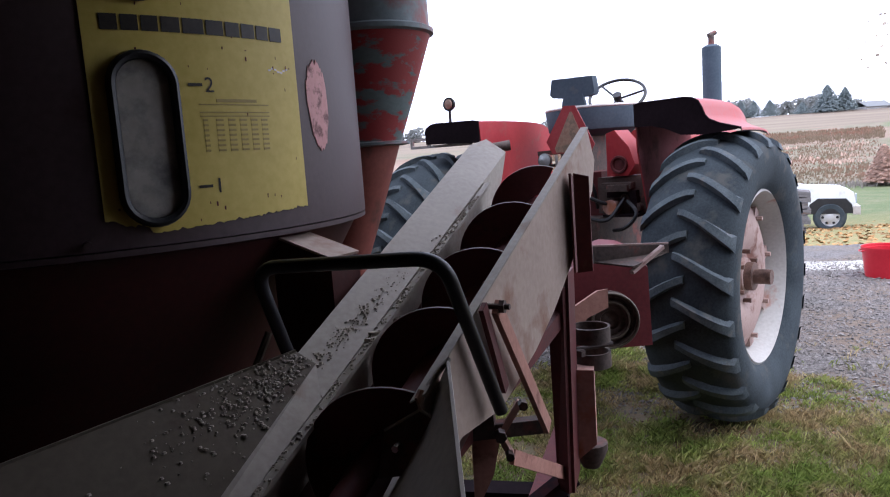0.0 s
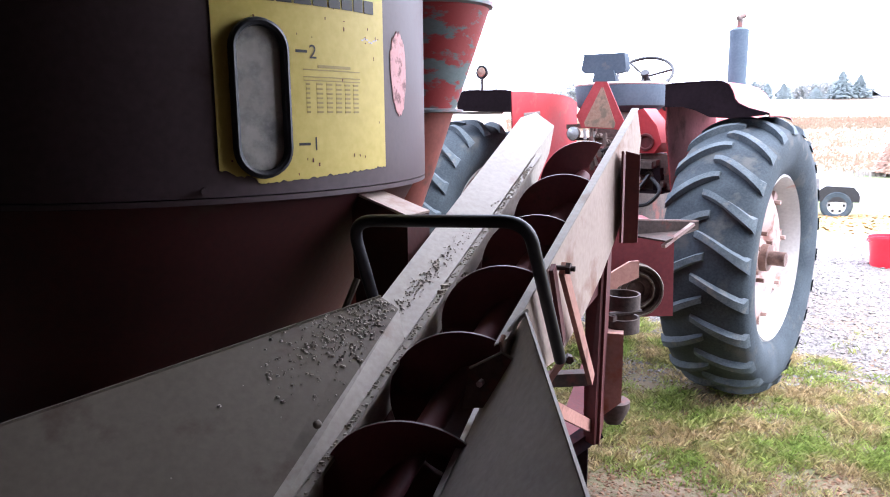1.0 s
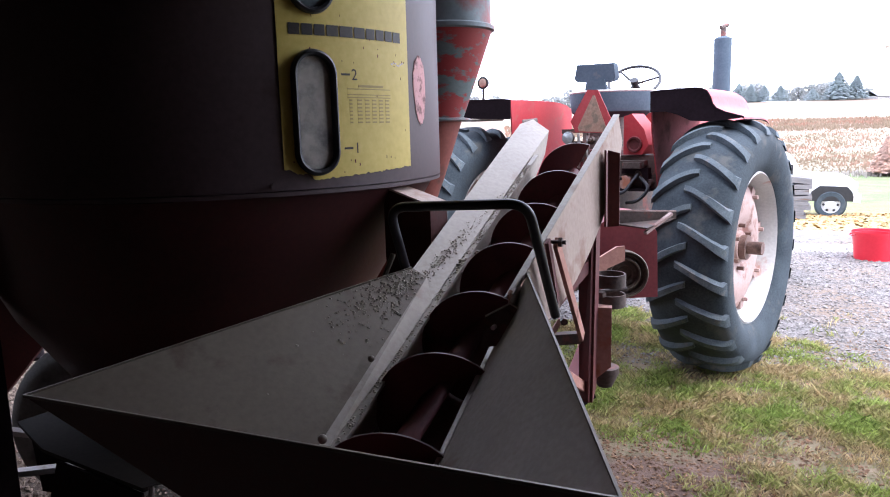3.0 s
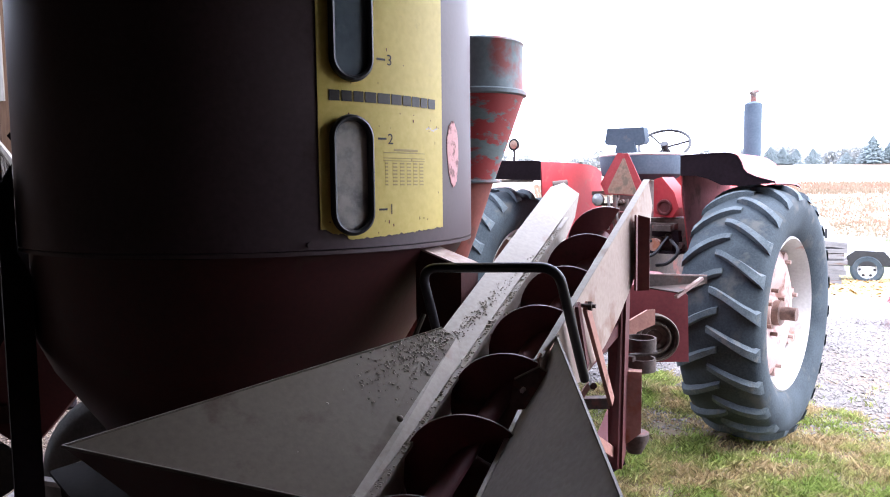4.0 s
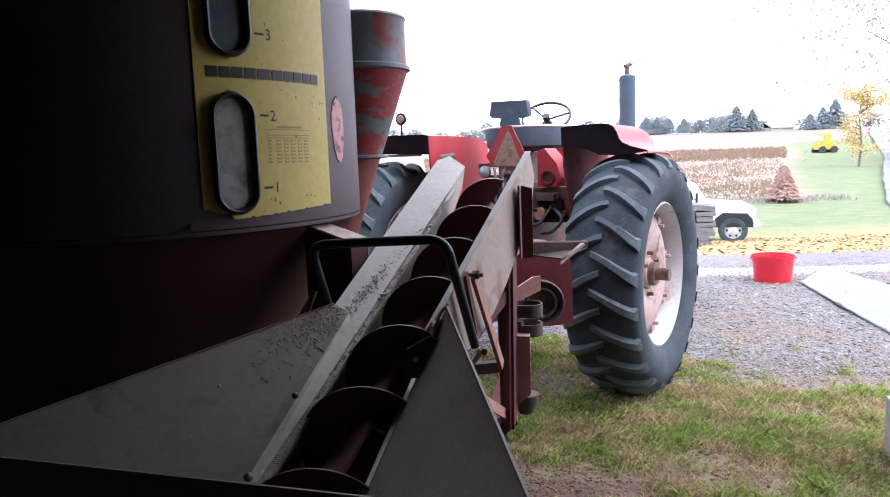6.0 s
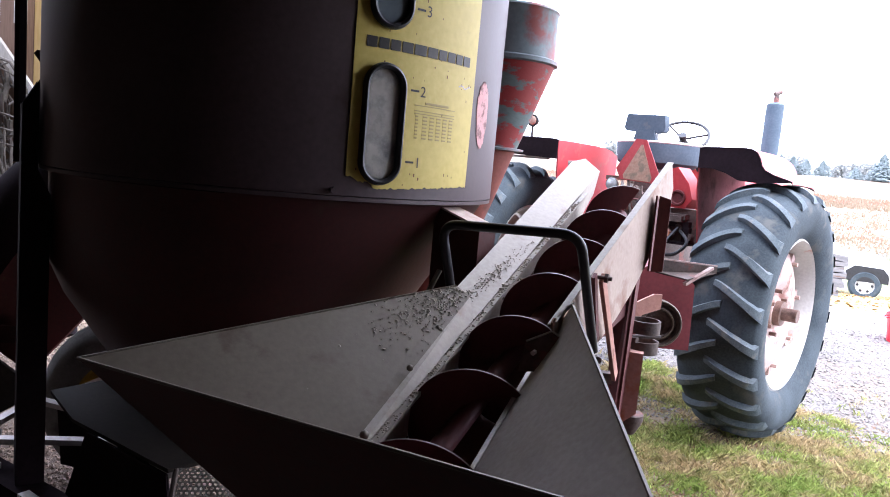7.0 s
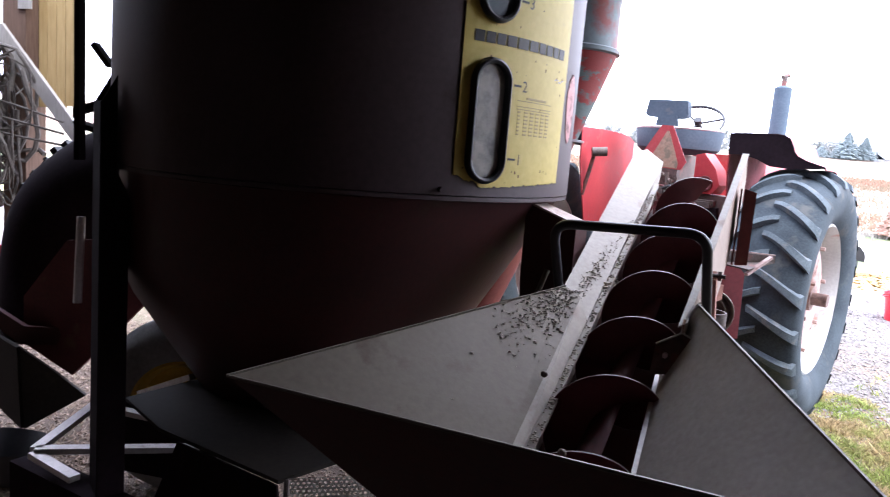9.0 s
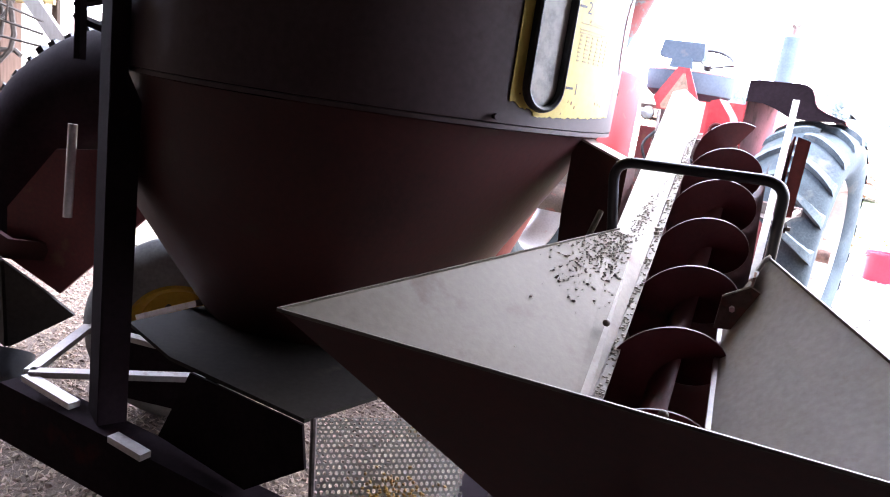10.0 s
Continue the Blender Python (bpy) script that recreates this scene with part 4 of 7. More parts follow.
def build_feeder():
    fd = thing("auger_feeder", W(1.3, -0.375, 0), 0, "dusty steel feed hopper and inclined auger trough", "auger feeder")
    # trough: shelf, side wall, rail
    S0, S1 = 0.52, 2.44
    bm = bmesh.new()
    plate(bm, [W(1.27, -0.600, z_left(1.27)), W(2.40, -0.600, z_left(2.40)), W(2.46, -0.56, z_left(2.46) - 0.004), W(2.44, -0.487, z_left(2.44) - 0.045), W(1.22, q_in(1.22), z_left(1.22) - 0.045)], 0.004, (0, 0, 1))
    part("trough_shelf", bm, M_TROUGH, fd, world=True)
    bm = bmesh.new()
    plate(bm, [W(2.44, -0.487, z_left(2.44) - 0.047), W(2.38, -0.489, z_left(2.38) - 0.12), W(2.22, -0.495, z_left(2.22) - 0.165), W(S0, q_in(S0) - 0.008, z_left(S0) - 0.165), W(S0, q_in(S0), z_left(S0) - 0.047)], 0.004, VX)
    part("trough_side", bm, M_TROUGH, fd, world=True)
    bm = bmesh.new()
    a, b = W(0.56, q_in(0.56) + 0.010, z_left(0.56) - 0.052), W(2.2, q_in(2.2) + 0.010, z_left(2.2) - 0.052)
    bar(bm, a, b, 0.018, 0.010)
    part("trough_rail", bm, M_TROUGH, fd, world=True)
    # right panel, flange and inner face
    bm = bmesh.new()
    outline = [(1.10, 1.19), (1.115, 1.20), (1.13, z_right(1.13)), (2.20, z_right(2.20)), (2.27, 1.535), (2.23, 1.445), (1.98, 1.262), (1.82, 1.174), (1.67, 1.112), (1.45, 1.05), (1.16, 1.07)]
    plate(bm, [W(u, q_panel(u), z) for u, z in outline], 0.005, VX)
    part("trough_panel", bm, M_PANEL, fd, "tall grey side panel blotched with rust", world=True)
    bm = bmesh.new()
    plate(bm, [W(u, q_panel(u) + d, z_right(u) + 0.003) for u, d in ((1.12, 0.004), (2.2, 0.004), (2.2, -0.018), (1.10, -0.014))], 0.004, (0, 0, 1))
    plate(bm, [W(u, q_panel(u) - 0.008, z) for u, z in ((1.12, z_right(1.12) - 0.004), (2.2, z_right(2.2) - 0.004), (2.2, z_axis(2.2)), (1.12, z_axis(1.12)))], 0.003, -VX)
    part("trough_flange", bm, M_TROUGH, fd, world=True)
    # half-round tray
    bm = bmesh.new()
    seg, steps = 16, 20
    rows = []
    for i in range(steps + 1):
        s = S0 + (2.22 - S0) * i / steps
        rows.append([W(s, q_axis(s) + 0.138 * math.cos(math.pi + math.pi * j / seg), z_axis(s) + 0.012 + 0.138 * math.sin(math.pi + math.pi * j / seg)) for j in range(seg + 1)])
    vo = [[bm.verts.new(p) for p in r] for r in rows]
    for u, v in zip(vo, vo[1:]):
        for j in range(seg):
            bm.faces.new((u[j], u[j + 1], v[j + 1], v[j]))
    bmesh.ops.solidify(bm, geom=bm.faces[:], thickness=0.004)
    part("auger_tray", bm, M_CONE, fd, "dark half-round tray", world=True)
    # auger: shaft, flight, worn edge
    bm = bmesh.new()
    tube(bm, [W(s, q_axis(s), z_axis(s) + 0.012) for s in (0.45, 2.25)], 0.027, 16)
    shaft = part("auger_shaft", bm, M_FLIGHT, fd, world=True)
    ax = (W(2.5, q_axis(2.5), z_axis(2.5)) - W(0.5, q_axis(0.5), z_axis(0.5))).normalized()
    e1 = VX.copy()
    e2 = e1.cross(ax).normalized()
    length, pitch, r0, r1 = 1.88, 0.274, 0.026, 0.124
    o = W(0.50, q_axis(0.50), z_axis(0.50) + 0.012)
    turns = length / pitch
    n = int(turns * 40)
    bm, be = bmesh.new(), bmesh.new()
    inn, out = [], []
    for i in range(n + 1):
        t = i / n
        a = 6.45 - 2 * math.pi * turns * t
        d = e1 * math.cos(a) + e2 * math.sin(a)
        c = o + ax * length * t
        inn.append((c + d * r0, ax))
        out.append((c + d * r1, ax))
    th = 0.0032
    V = [[bm.verts.new(p + k * ax * th / 2) for p, _ in ring for k in (-1, 1)] for ring in (inn, out)]
    for i in range(n):
        a0, a1, b0, b1 = V[0][2 * i], V[0][2 * i + 1], V[1][2 * i], V[1][2 * i + 1]
        c0, c1, d0, d1 = V[0][2 * i + 2], V[0][2 * i + 3], V[1][2 * i + 2], V[1][2 * i + 3]
        bm.faces.new((a0, b0, d0, c0))
        bm.faces.new((a1, c1, d1, b1))
        bm.faces.new((b0, b1, d1, d0))
    part("auger_flight", bm, M_FLIGHT, fd, "dark maroon auger flight", world=True)
    for i in range(n):
        p, q = out[i][0], out[i + 1][0]
        c = o + ax * length * (i / n)
        d0, d1 = (p - c).normalized(), (q - (c + ax * length / n)).normalized()
        f = [be.verts.new(x) for x in (p - ax * th * 0.5 + d0 * 0.001, q - ax * th * 0.5 + d1 * 0.001, q + ax * th * 0.5 + d1 * 0.001, p + ax * th * 0.5 + d0 * 0.001)]
        be.faces.new(f)
    part("flight_edge", be, M_STEEL_EDGE, fd, "bright worn edge of the flight", world=True)

    # hopper plates
    CL, AP = Vector((-0.942, 0.62, 1.09)), Vector((-0.306, 1.356, 1.212))
    FR, RA = Vector((0.20, 0.335, 1.10)), Vector((0.027, 1.208, 1.228))
    cl_in, cl_fr = W(1.215, q_in(1.215), z_left(1.215) - 0.043), W(0.56, q_in(0.56), z_left(0.56) - 0.056)
    corner, fold_b = Vector((-0.261, 1.341, 1.1885)), W(0.56, q_in(0.56) - 0.022, z_left(0.56) - 0.045)
    fr_in, fr_fr = W(1.17, -0.303, 1.072), W(0.56, -0.298, 0.848)
    bm = bmesh.new()
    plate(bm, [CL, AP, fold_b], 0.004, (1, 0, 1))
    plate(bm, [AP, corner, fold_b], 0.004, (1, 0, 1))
    part("hopper_side", bm, M_HOPPER, fd, "grey hopper plate, paler to stand for light on it sprinkled with feed", world=True)
    bm = bmesh.new()
    # same steel as the left plate, coloured paler in place of stronger light
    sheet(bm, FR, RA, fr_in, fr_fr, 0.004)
    part("hopper_side", bm, M_TROUGH, fd, "grey hopper plate, paler to stand for light on it", world=True)
    bm = bmesh.new()
    plate(bm, [CL, FR, fr_fr + Vector((0, 0, -0.12)), cl_fr + Vector((0, 0, -0.16))], 0.005, -UX)
    part("hopper_front", bm, M_CONE, fd, "dark red hopper front plate", world=True)
    bm = bmesh.new()
    plate(bm, [corner, cl_in, cl_fr, fold_b], 0.004, (1, 0, 1))
    part("hopper_gusset", bm, M_TROUGH, fd, "folded strip beside the auger", world=True)
    # folded rims
    for a, b in ((CL, AP), (CL, FR), (FR, RA)):
        bm = bmesh.new()
        bar(bm, a, b, 0.005, 0.006)
        part("hopper_rim", bm, M_HOPPER, fd, world=True)
    bm = bmesh.new()
    bar(bm, fr_fr, fr_in, 0.010, 0.016)
    part("hopper_seam", bm, M_PALE_METAL, fd, "bright worn seam", world=True)
    # curled lip and dark bracket at the inner end of the right plate
    tip, peak, horn = Vector((-0.074, 1.134, 1.134)), Vector((-0.014, 1.144, 1.165)), Vector((0.034, 1.125, 1.172))
    dip = Vector((0.022, 1.127, 1.150))
    bm = bmesh.new()
    tube(bm, [RA + Vector((0.004, 0, 0.004)), RA + Vector((-0.012, -0.012, -0.010)), RA.lerp(peak, 0.6) + Vector((-0.006, 0, 0.004)), peak], [0.004, 0.006, 0.006, 0.004], 8)
    part("curled_lip", bm, M_TROUGH, fd, "torn bright lip of the hopper plate", world=True)
    down = Vector((-0.012, -0.028, -0.085))
    bm = bmesh.new()
    plate(bm, [tip, peak, dip, dip + down, peak + down * 1.15, tip + down * 0.85], 0.004, -UX)
    plate(bm, [dip, horn, horn + Vector((0.004, -0.012, -0.02)), dip + down * 0.5], 0.004, -UX)
    plate(bm, [tip, peak, peak + UX * 0.03 - Vector((0, 0, 0.012)), tip + UX * 0.03 - Vector((0, 0, 0.012))], 0.004, (0, 0, 1))
    part("bent_tab", bm, M_GREASE, fd, "dark bent bracket", world=True)
    bm = bmesh.new()
    tube(bm, [tip, peak, dip, horn], 0.0028, 6)
    part("tab_edge", bm, M_TROUGH, fd, "worn bright edge of the bracket", world=True)
    bm = bmesh.new()
    c = tip.lerp(peak, 0.5) + down * 0.45
    tube(bm, [c, c - UX * 0.016], 0.0065, 6)
    part("tab_bolt", bm, M_PALE_METAL, fd, world=True)
    # rivets
    for p in ((-0.334, 1.006, 1.059), (-0.285, 0.525, 1.075)):
        bm = bmesh.new()
        bmesh.ops.create_icosphere(bm, subdivisions=2, radius=0.0085, matrix=Matrix.Translation(p))
        part("hopper_bolt", bm, M_HOPPER, fd, world=True)
    # hand loop
    bm = bmesh.new()
    tube(bm, rounded([(-0.318, 1.366, 1.175), (-0.356, 1.314, 1.388), (0.028, 1.213, 1.406), W(1.375, -0.205, 1.072)], 0.055, 8), 0.0135, 14)
    part("hand_loop", bm, M_BLACK, fd, "bent black pipe loop", world=True)
    bm = bmesh.new()
    tube(bm, [(-0.40, 1.30, 1.13), (-0.36, 1.36, 1.25)], 0.008, 8)
    part("stay_rod", bm, M_HOPPER, fd, world=True)
    # strap with bolt, angle iron on the panel
    bm = bmesh.new()
    bar(bm, W(1.390, q_panel(1.390) + 0.024, 1.278), W(1.653, q_panel(1.653) + 0.024, 0.933), 0.035, 0.012, VX)
    part("strap", bm, M_RUST, fd, "pinkish rusted flat strap", world=True, bevel=0.002)
    bm = bmesh.new()
    bar(bm, W(1.349, q_panel(1.349) + 0.014, 1.287), W(1.435, q_panel(1.435) + 0.014, 1.096), 0.026, 0.010, VX)
    part("strap_plate", bm, M_RUST_RED, fd, world=True)
    bm = bmesh.new()
    tube(bm, [W(1.390, q_panel(1.390) + 0.004, 1.278), W(1.390, q_panel(1.390) + 0.052, 1.278)], 0.006, 8)
    tube(bm, [W(1.390, q_panel(1.390) + 0.032, 1.278), W(1.390, q_panel(1.390) + 0.042, 1.278)], 0.014, 6)
    part("strap_bolt", bm, M_GREASE, fd, world=True)
    bm = bmesh.new()
    plate(bm, [W(1.95, -0.166, 1.51), W(2.06, -0.166, 1.475), W(2.09, -0.166, 1.235), W(1.96, -0.166, 1.245)], 0.006, VX)
    plate(bm, [W(1.95, -0.160, 1.51), W(1.955, -0.160, 1.245), W(1.955, -0.12, 1.25), W(1.95, -0.12, 1.50)], 0.006, -UX)
    part("angle_post", bm, M_RUST_RED, fd, "dark red angle iron", world=True)
    # pivot post: channel, pipe, clamps, foot
    bm = bmesh.new()
    plate(bm, [(0.175, 2.24, 1.16), (0.225, 2.20, 1.16), (0.215, 2.20, 0.50), (0.18, 2.24, 0.50)], 0.012)
    plate(bm, [(0.225, 2.20, 1.20), (0.245, 2.33, 1.20), (0.235, 2.33, 0.52), (0.215, 2.20, 0.50)], 0.010)
    part("pivot_channel", bm, M_RUST_RED, fd, world=True)
    bm = bmesh.new()
    plate(bm, [(0.224, 2.31, 0.865), (0.302, 2.305, 0.865), (0.302, 2.305, 0.615), (0.224, 2.31, 0.545)], 0.085, (0, -1, 0))
    part("pivot_tube", bm, M_PIPE, fd, "pinkish rusted square pivot tube", world=True, bevel=0.006)
    bm = bmesh.new()
    tube(bm, [(0.283, 2.40, 0.585), (0.283, 2.40, 0.56), (0.283, 2.40, 0.53), (0.283, 2.40, 0.50)], [0.058, 0.058, 0.045, 0.03], 20)
    part("pivot_foot", bm, M_GREASE, fd, world=True)
    for z in (0.958, 0.872):
        bm = bmesh.new()
        c = Vector((0.30, 2.42, z))
        path = [c + Vector((0.062 * math.cos(a), 0.062 * math.sin(a), 0)) for a in (radians(d) for d in range(-150, 151, 15))]
        rings = []
        for p in path:
            d = (p - c).normalized()
            rings.append([bm.verts.new(p + d * i + Vector((0, 0, k))) for i, k in ((-0.004, -0.026), (0.004, -0.026), (0.004, 0.026), (-0.004, 0.026))])
        for u, v in zip(rings, rings[1:]):
            for k in range(4):
                bm.faces.new((u[k], u[(k + 1) % 4], v[(k + 1) % 4], v[k]))
        bm.faces.new(rings[0])
        bm.faces.new(rings[-1][::-1])
        part("clamp_band", bm, M_GREASE, fd, "greasy dark clamp band", world=True)
    bm = bmesh.new()
    tube(bm, [(0.22, 2.36, 0.915), (0.37, 2.44, 0.915)], 0.009, 8)
    tube(bm, [(0.262, 2.35, 0.92), (0.262, 2.35, 0.90)], 0.018, 6)
    part("clamp_bolt", bm, M_GREASE, fd, world=True)
    # linkage below the panel: cross bar, block, pink strap and plate, knuckle
    bm = bmesh.new()
    bar(bm, (-0.05, 1.70, 0.90), (0.165, 1.76, 0.90), 0.035, 0.036)
    part("cross_bar", bm, M_GREASE, fd, "greasy dark cross bar", world=True, bevel=0.004)
    bm = bmesh.new()
    box(bm, (-0.005, 1.69, 0.920), (0.042, 1.74, 0.972))
    part("bar_block", bm, M_GREASE, fd, world=True, bevel=0.006)
    bm = bmesh.new()
    bar(bm, (0.067, 1.85, 0.773), (0.202, 2.25, 0.540), 0.014, 0.040)
    part("lower_strap", bm, M_RUST, fd, "pinkish rusted lower strap", world=True, bevel=0.002)
    bm = bmesh.new()
    plate(bm, [(-0.018, 1.715, 0.878), (0.052, 1.735, 0.878), (0.030, 1.730, 0.78), (-0.020, 1.715, 0.68)], 0.008, (0, -1, 0))
    part("hanger_plate", bm, M_RUST, fd, "pinkish rusted hanger plate", world=True)
    bm = bmesh.new()
    bar(bm, (0.058, 1.72, 0.895), (0.105, 1.735, 0.968), 0.016, 0.026, (0, 1, 0))
    bar(bm, (0.050, 1.70, 0.905), (0.078, 1.72, 0.835), 0.014, 0.030, (0, 1, 0))
    part("knuckle_link", bm, M_PIPE, fd, world=True, bevel=0.003)
    for c, r in (((0.056, 1.69, 0.902), 0.015), ((0.112, 1.71, 0.972), 0.012), ((0.075, 1.70, 0.848), 0.011)):
        bm = bmesh.new()
        tube(bm, [Vector(c), Vector(c) + Vector((0.004, -0.026, 0))], r, 6)
        part("link_nut", bm, M_GREASE, fd, world=True)
    bm = bmesh.new()
    bar(bm, (-0.10, 1.55, 0.86), (0.19, 2.22, 1.06), 0.05, 0.05)
    part("support_arm", bm, M_RUST_RED, fd, world=True, bevel=0.005)
    bm = bmesh.new()
    bar(bm, (-0.28, 1.95, 0.26), (0.22, 2.28, 0.52), 0.05, 0.05)
    part("lower_arm", bm, M_DARK_SHADED, fd, world=True, bevel=0.005)
    return fd


build_feeder()


def build_feed_dust():
    """Crumbs of feed lying on the shelf, rail and hopper plate."""
    ob = tagged(new("feed_crumbs"), "scattered crumbs of ground feed on the trough", "feed", kind="stuff")
    random.seed(21)
    bm = bmesh.new()
    def crumb(p, r):
        r *= 1.45
        m = Matrix.Translation(p) @ Matrix.Rotation(random.uniform(0, 6.3), 4, "Z") @ Matrix.Diagonal((r, r * random.uniform(0.6, 1), r * 0.5, 1))
        low = [bm.verts.new(m @ Vector((math.cos(k * 1.047), math.sin(k * 1.047), -0.6))) for k in range(6)]
        top = [bm.verts.new(m @ Vector((0.62 * math.cos(k * 1.047 + 0.3), 0.62 * math.sin(k * 1.047 + 0.3), 0.7))) for k in range(6)]
        for k in range(6):
            bm.faces.new((low[k], low[(k + 1) % 6], top[(k + 1) % 6], top[k]))
        bm.faces.new(top)
    for i in range(220):
        s = 1.27 + abs(random.gauss(0, 0.22))
        t = min(1, max(0, random.gauss(0.42 + 0.9 * (s - 1.27), 0.10)))
        if s < 2.1:
            crumb(W(s, -0.600 + (q_in(s) + 0.600) * t, z_left(s) - 0.045 * t + 0.001), random.choice((0.0013, 0.0016, 0.002, 0.0028)))
    for i in range(330):
        s = random.uniform(0.55, 2.1)
        crumb(W(s, q_in(s) + 0.010 + random.uniform(-0.008, 0.008), z_left(s) - 0.0455), random.uniform(0.0015, 0.004))
    CL, AP = Vector((-0.942, 0.62, 1.09)), Vector((-0.306, 1.356, 1.212))
    ci, cf = W(1.215, q_in(1.215), z_left(1.215) - 0.043), W(0.56, q_in(0.56) - 0.022, z_left(0.56) - 0.045)
    corner = Vector((-0.261, 1.341, 1.1885))
    for far, count, wide in ((CL, 320, 0.10), (corner, 150, 0.45)):
        nrm = (far - AP).cross(cf - AP).normalized()
        if nrm.z < 0:
            nrm = -nrm
        n = 0
        while n < count:
            u, v = abs(random.gauss(0, wide)), abs(random.gauss(0.06, 0.15))
            if u + v < 0.95:
                crumb(AP + (far - AP) * u + (cf - AP) * v + nrm * 0.0015, random.choice((0.0012, 0.0016, 0.0022, 0.0032)))
                n += 1
    for i in range(14):
        crumb(W(random.uniform(1.4, 1.62), q_in(1.5) + 0.002, z_left(1.5) - 0.09 + random.uniform(-0.03, 0.02)), random.uniform(0.006, 0.012))
    part("crumbs", bm, M_FEED, ob)["kind"] = "stuff"


build_feed_dust()


# ---------------------------------------------------------------- hammer mill on the mixer's drawbar
def build_mill():
    ml = thing("hammer_mill", (0.40, 2.85, 0.25), 0, "red hammer mill housing with a belt pulley and feed tray", "hammer mill")
    bm = bmesh.new()
    arc = [(0.24, 1.06), (0.27, 1.11), (0.32, 1.145), (0.38, 1.16), (0.45, 1.15), (0.51, 1.12), (0.56, 1.07)]
    prof = arc + [(0.57, 0.74), (0.25, 0.74)]
    f = [bm.verts.new((x, 2.96 + (x - 0.24) * 0.25, z)) for x, z in prof]
    b = [bm.verts.new((x, 3.30 + (x - 0.24) * 0.25, z)) for x, z in prof]
    bm.faces.new(f)
    bm.faces.new(b[::-1])
    for i in range(len(prof)):
        j = (i + 1) % len(prof)
        bm.faces.new((f[i], b[i], b[j], f[j]))
    part("mill_housing", bm, M_MILL, ml, world=True, bevel=0.006)
    bm = bmesh.new()
    m = Matrix.Translation((0.392, 2.925, 0.882)) @ Matrix.Rotation(radians(6), 4, "Z") @ Matrix.Rotation(radians(90), 4, "X")
    lathe(bm, [(0.001, 0.0), (0.035, 0.0), (0.04, 0.012), (0.062, 0.010), (0.068, 0.026), (0.078, 0.026), (0.083, 0.006), (0.094, 0.006), (0.100, 0.028), (0.114, 0.028), (0.114, -0.03), (0.001, -0.03)], m, 48)
    part("belt_pulley", bm, M_GREASE, ml, "greasy ringed belt pulley", world=True)
    bm = bmesh.new()
    lathe(bm, [(0.106, 0.027), (0.108, 0.033), (0.113, 0.033), (0.116, 0.026)], m, 48)
    lathe(bm, [(0.070, 0.025), (0.072, 0.030), (0.077, 0.030), (0.079, 0.024)], m, 48)
    part("pulley_rim", bm, M_HOPPER, ml, "bright worn pulley rim", world=True)
    bm = bmesh.new()
    plate(bm, [(0.225, 2.50, 1.02), (0.33, 2.56, 1.075), (0.365, 2.58, 1.075), (0.365, 2.58, 1.01), (0.29, 2.53, 0.985), (0.24, 2.50, 0.93)], 0.012)
    part("guard_plate", bm, M_RUST, ml, "orange rusted guard plate", world=True)
    # open feed tray
    bm = bmesh.new()
    plate(bm, [(0.325, 2.60, 1.225), (0.60, 2.72, 1.205), (0.60, 2.72, 1.175), (0.325, 2.60, 1.165)], 0.006)
    plate(bm, [(0.325, 2.60, 1.165), (0.60, 2.72, 1.175), (0.46, 2.56, 1.15)], 0.006)
    part("feed_tray", bm, M_GREASE, ml, "dark open tray", world=True)
    bm = bmesh.new()
    bar(bm, (0.455, 2.57, 1.132), (0.575, 2.68, 1.203), 0.018, 0.012)
    bar(bm, (0.325, 2.598, 1.228), (0.60, 2.718, 1.21), 0.008, 0.006)
    part("tray_edge", bm, M_DISC, ml, "pinkish worn tray edge", world=True)
    bm = bmesh.new()
    bar(bm, (0.10, 2.45, 0.30), (0.25, 3.5, 0.34), 0.09, 0.10)
    bar(bm, (0.25, 3.5, 0.34), (0.36, 4.7, 0.45), 0.08, 0.06)
    part("drawbar", bm, M_RUST_RED, ml, world=True, bevel=0.006)
    for x in (0.265,):
        bm = bmesh.new()
        bar(bm, (x, 3.14, 0.34), (x, 3.14, 0.745), 0.05, 0.05)
        part("mill_leg", bm, M_RUST_RED, ml, world=True, bevel=0.004)
    bm = bmesh.new()
    tube(bm, [(0.42, 3.32, 0.86), (0.40, 4.55, 0.80)], 0.035, 14)
    tube(bm, [(0.42, 3.32, 0.86), (0.42, 3.48, 0.86)], 0.055, 14)
    part("drive_shaft", bm, M_GREASE, ml, world=True)


build_mill()


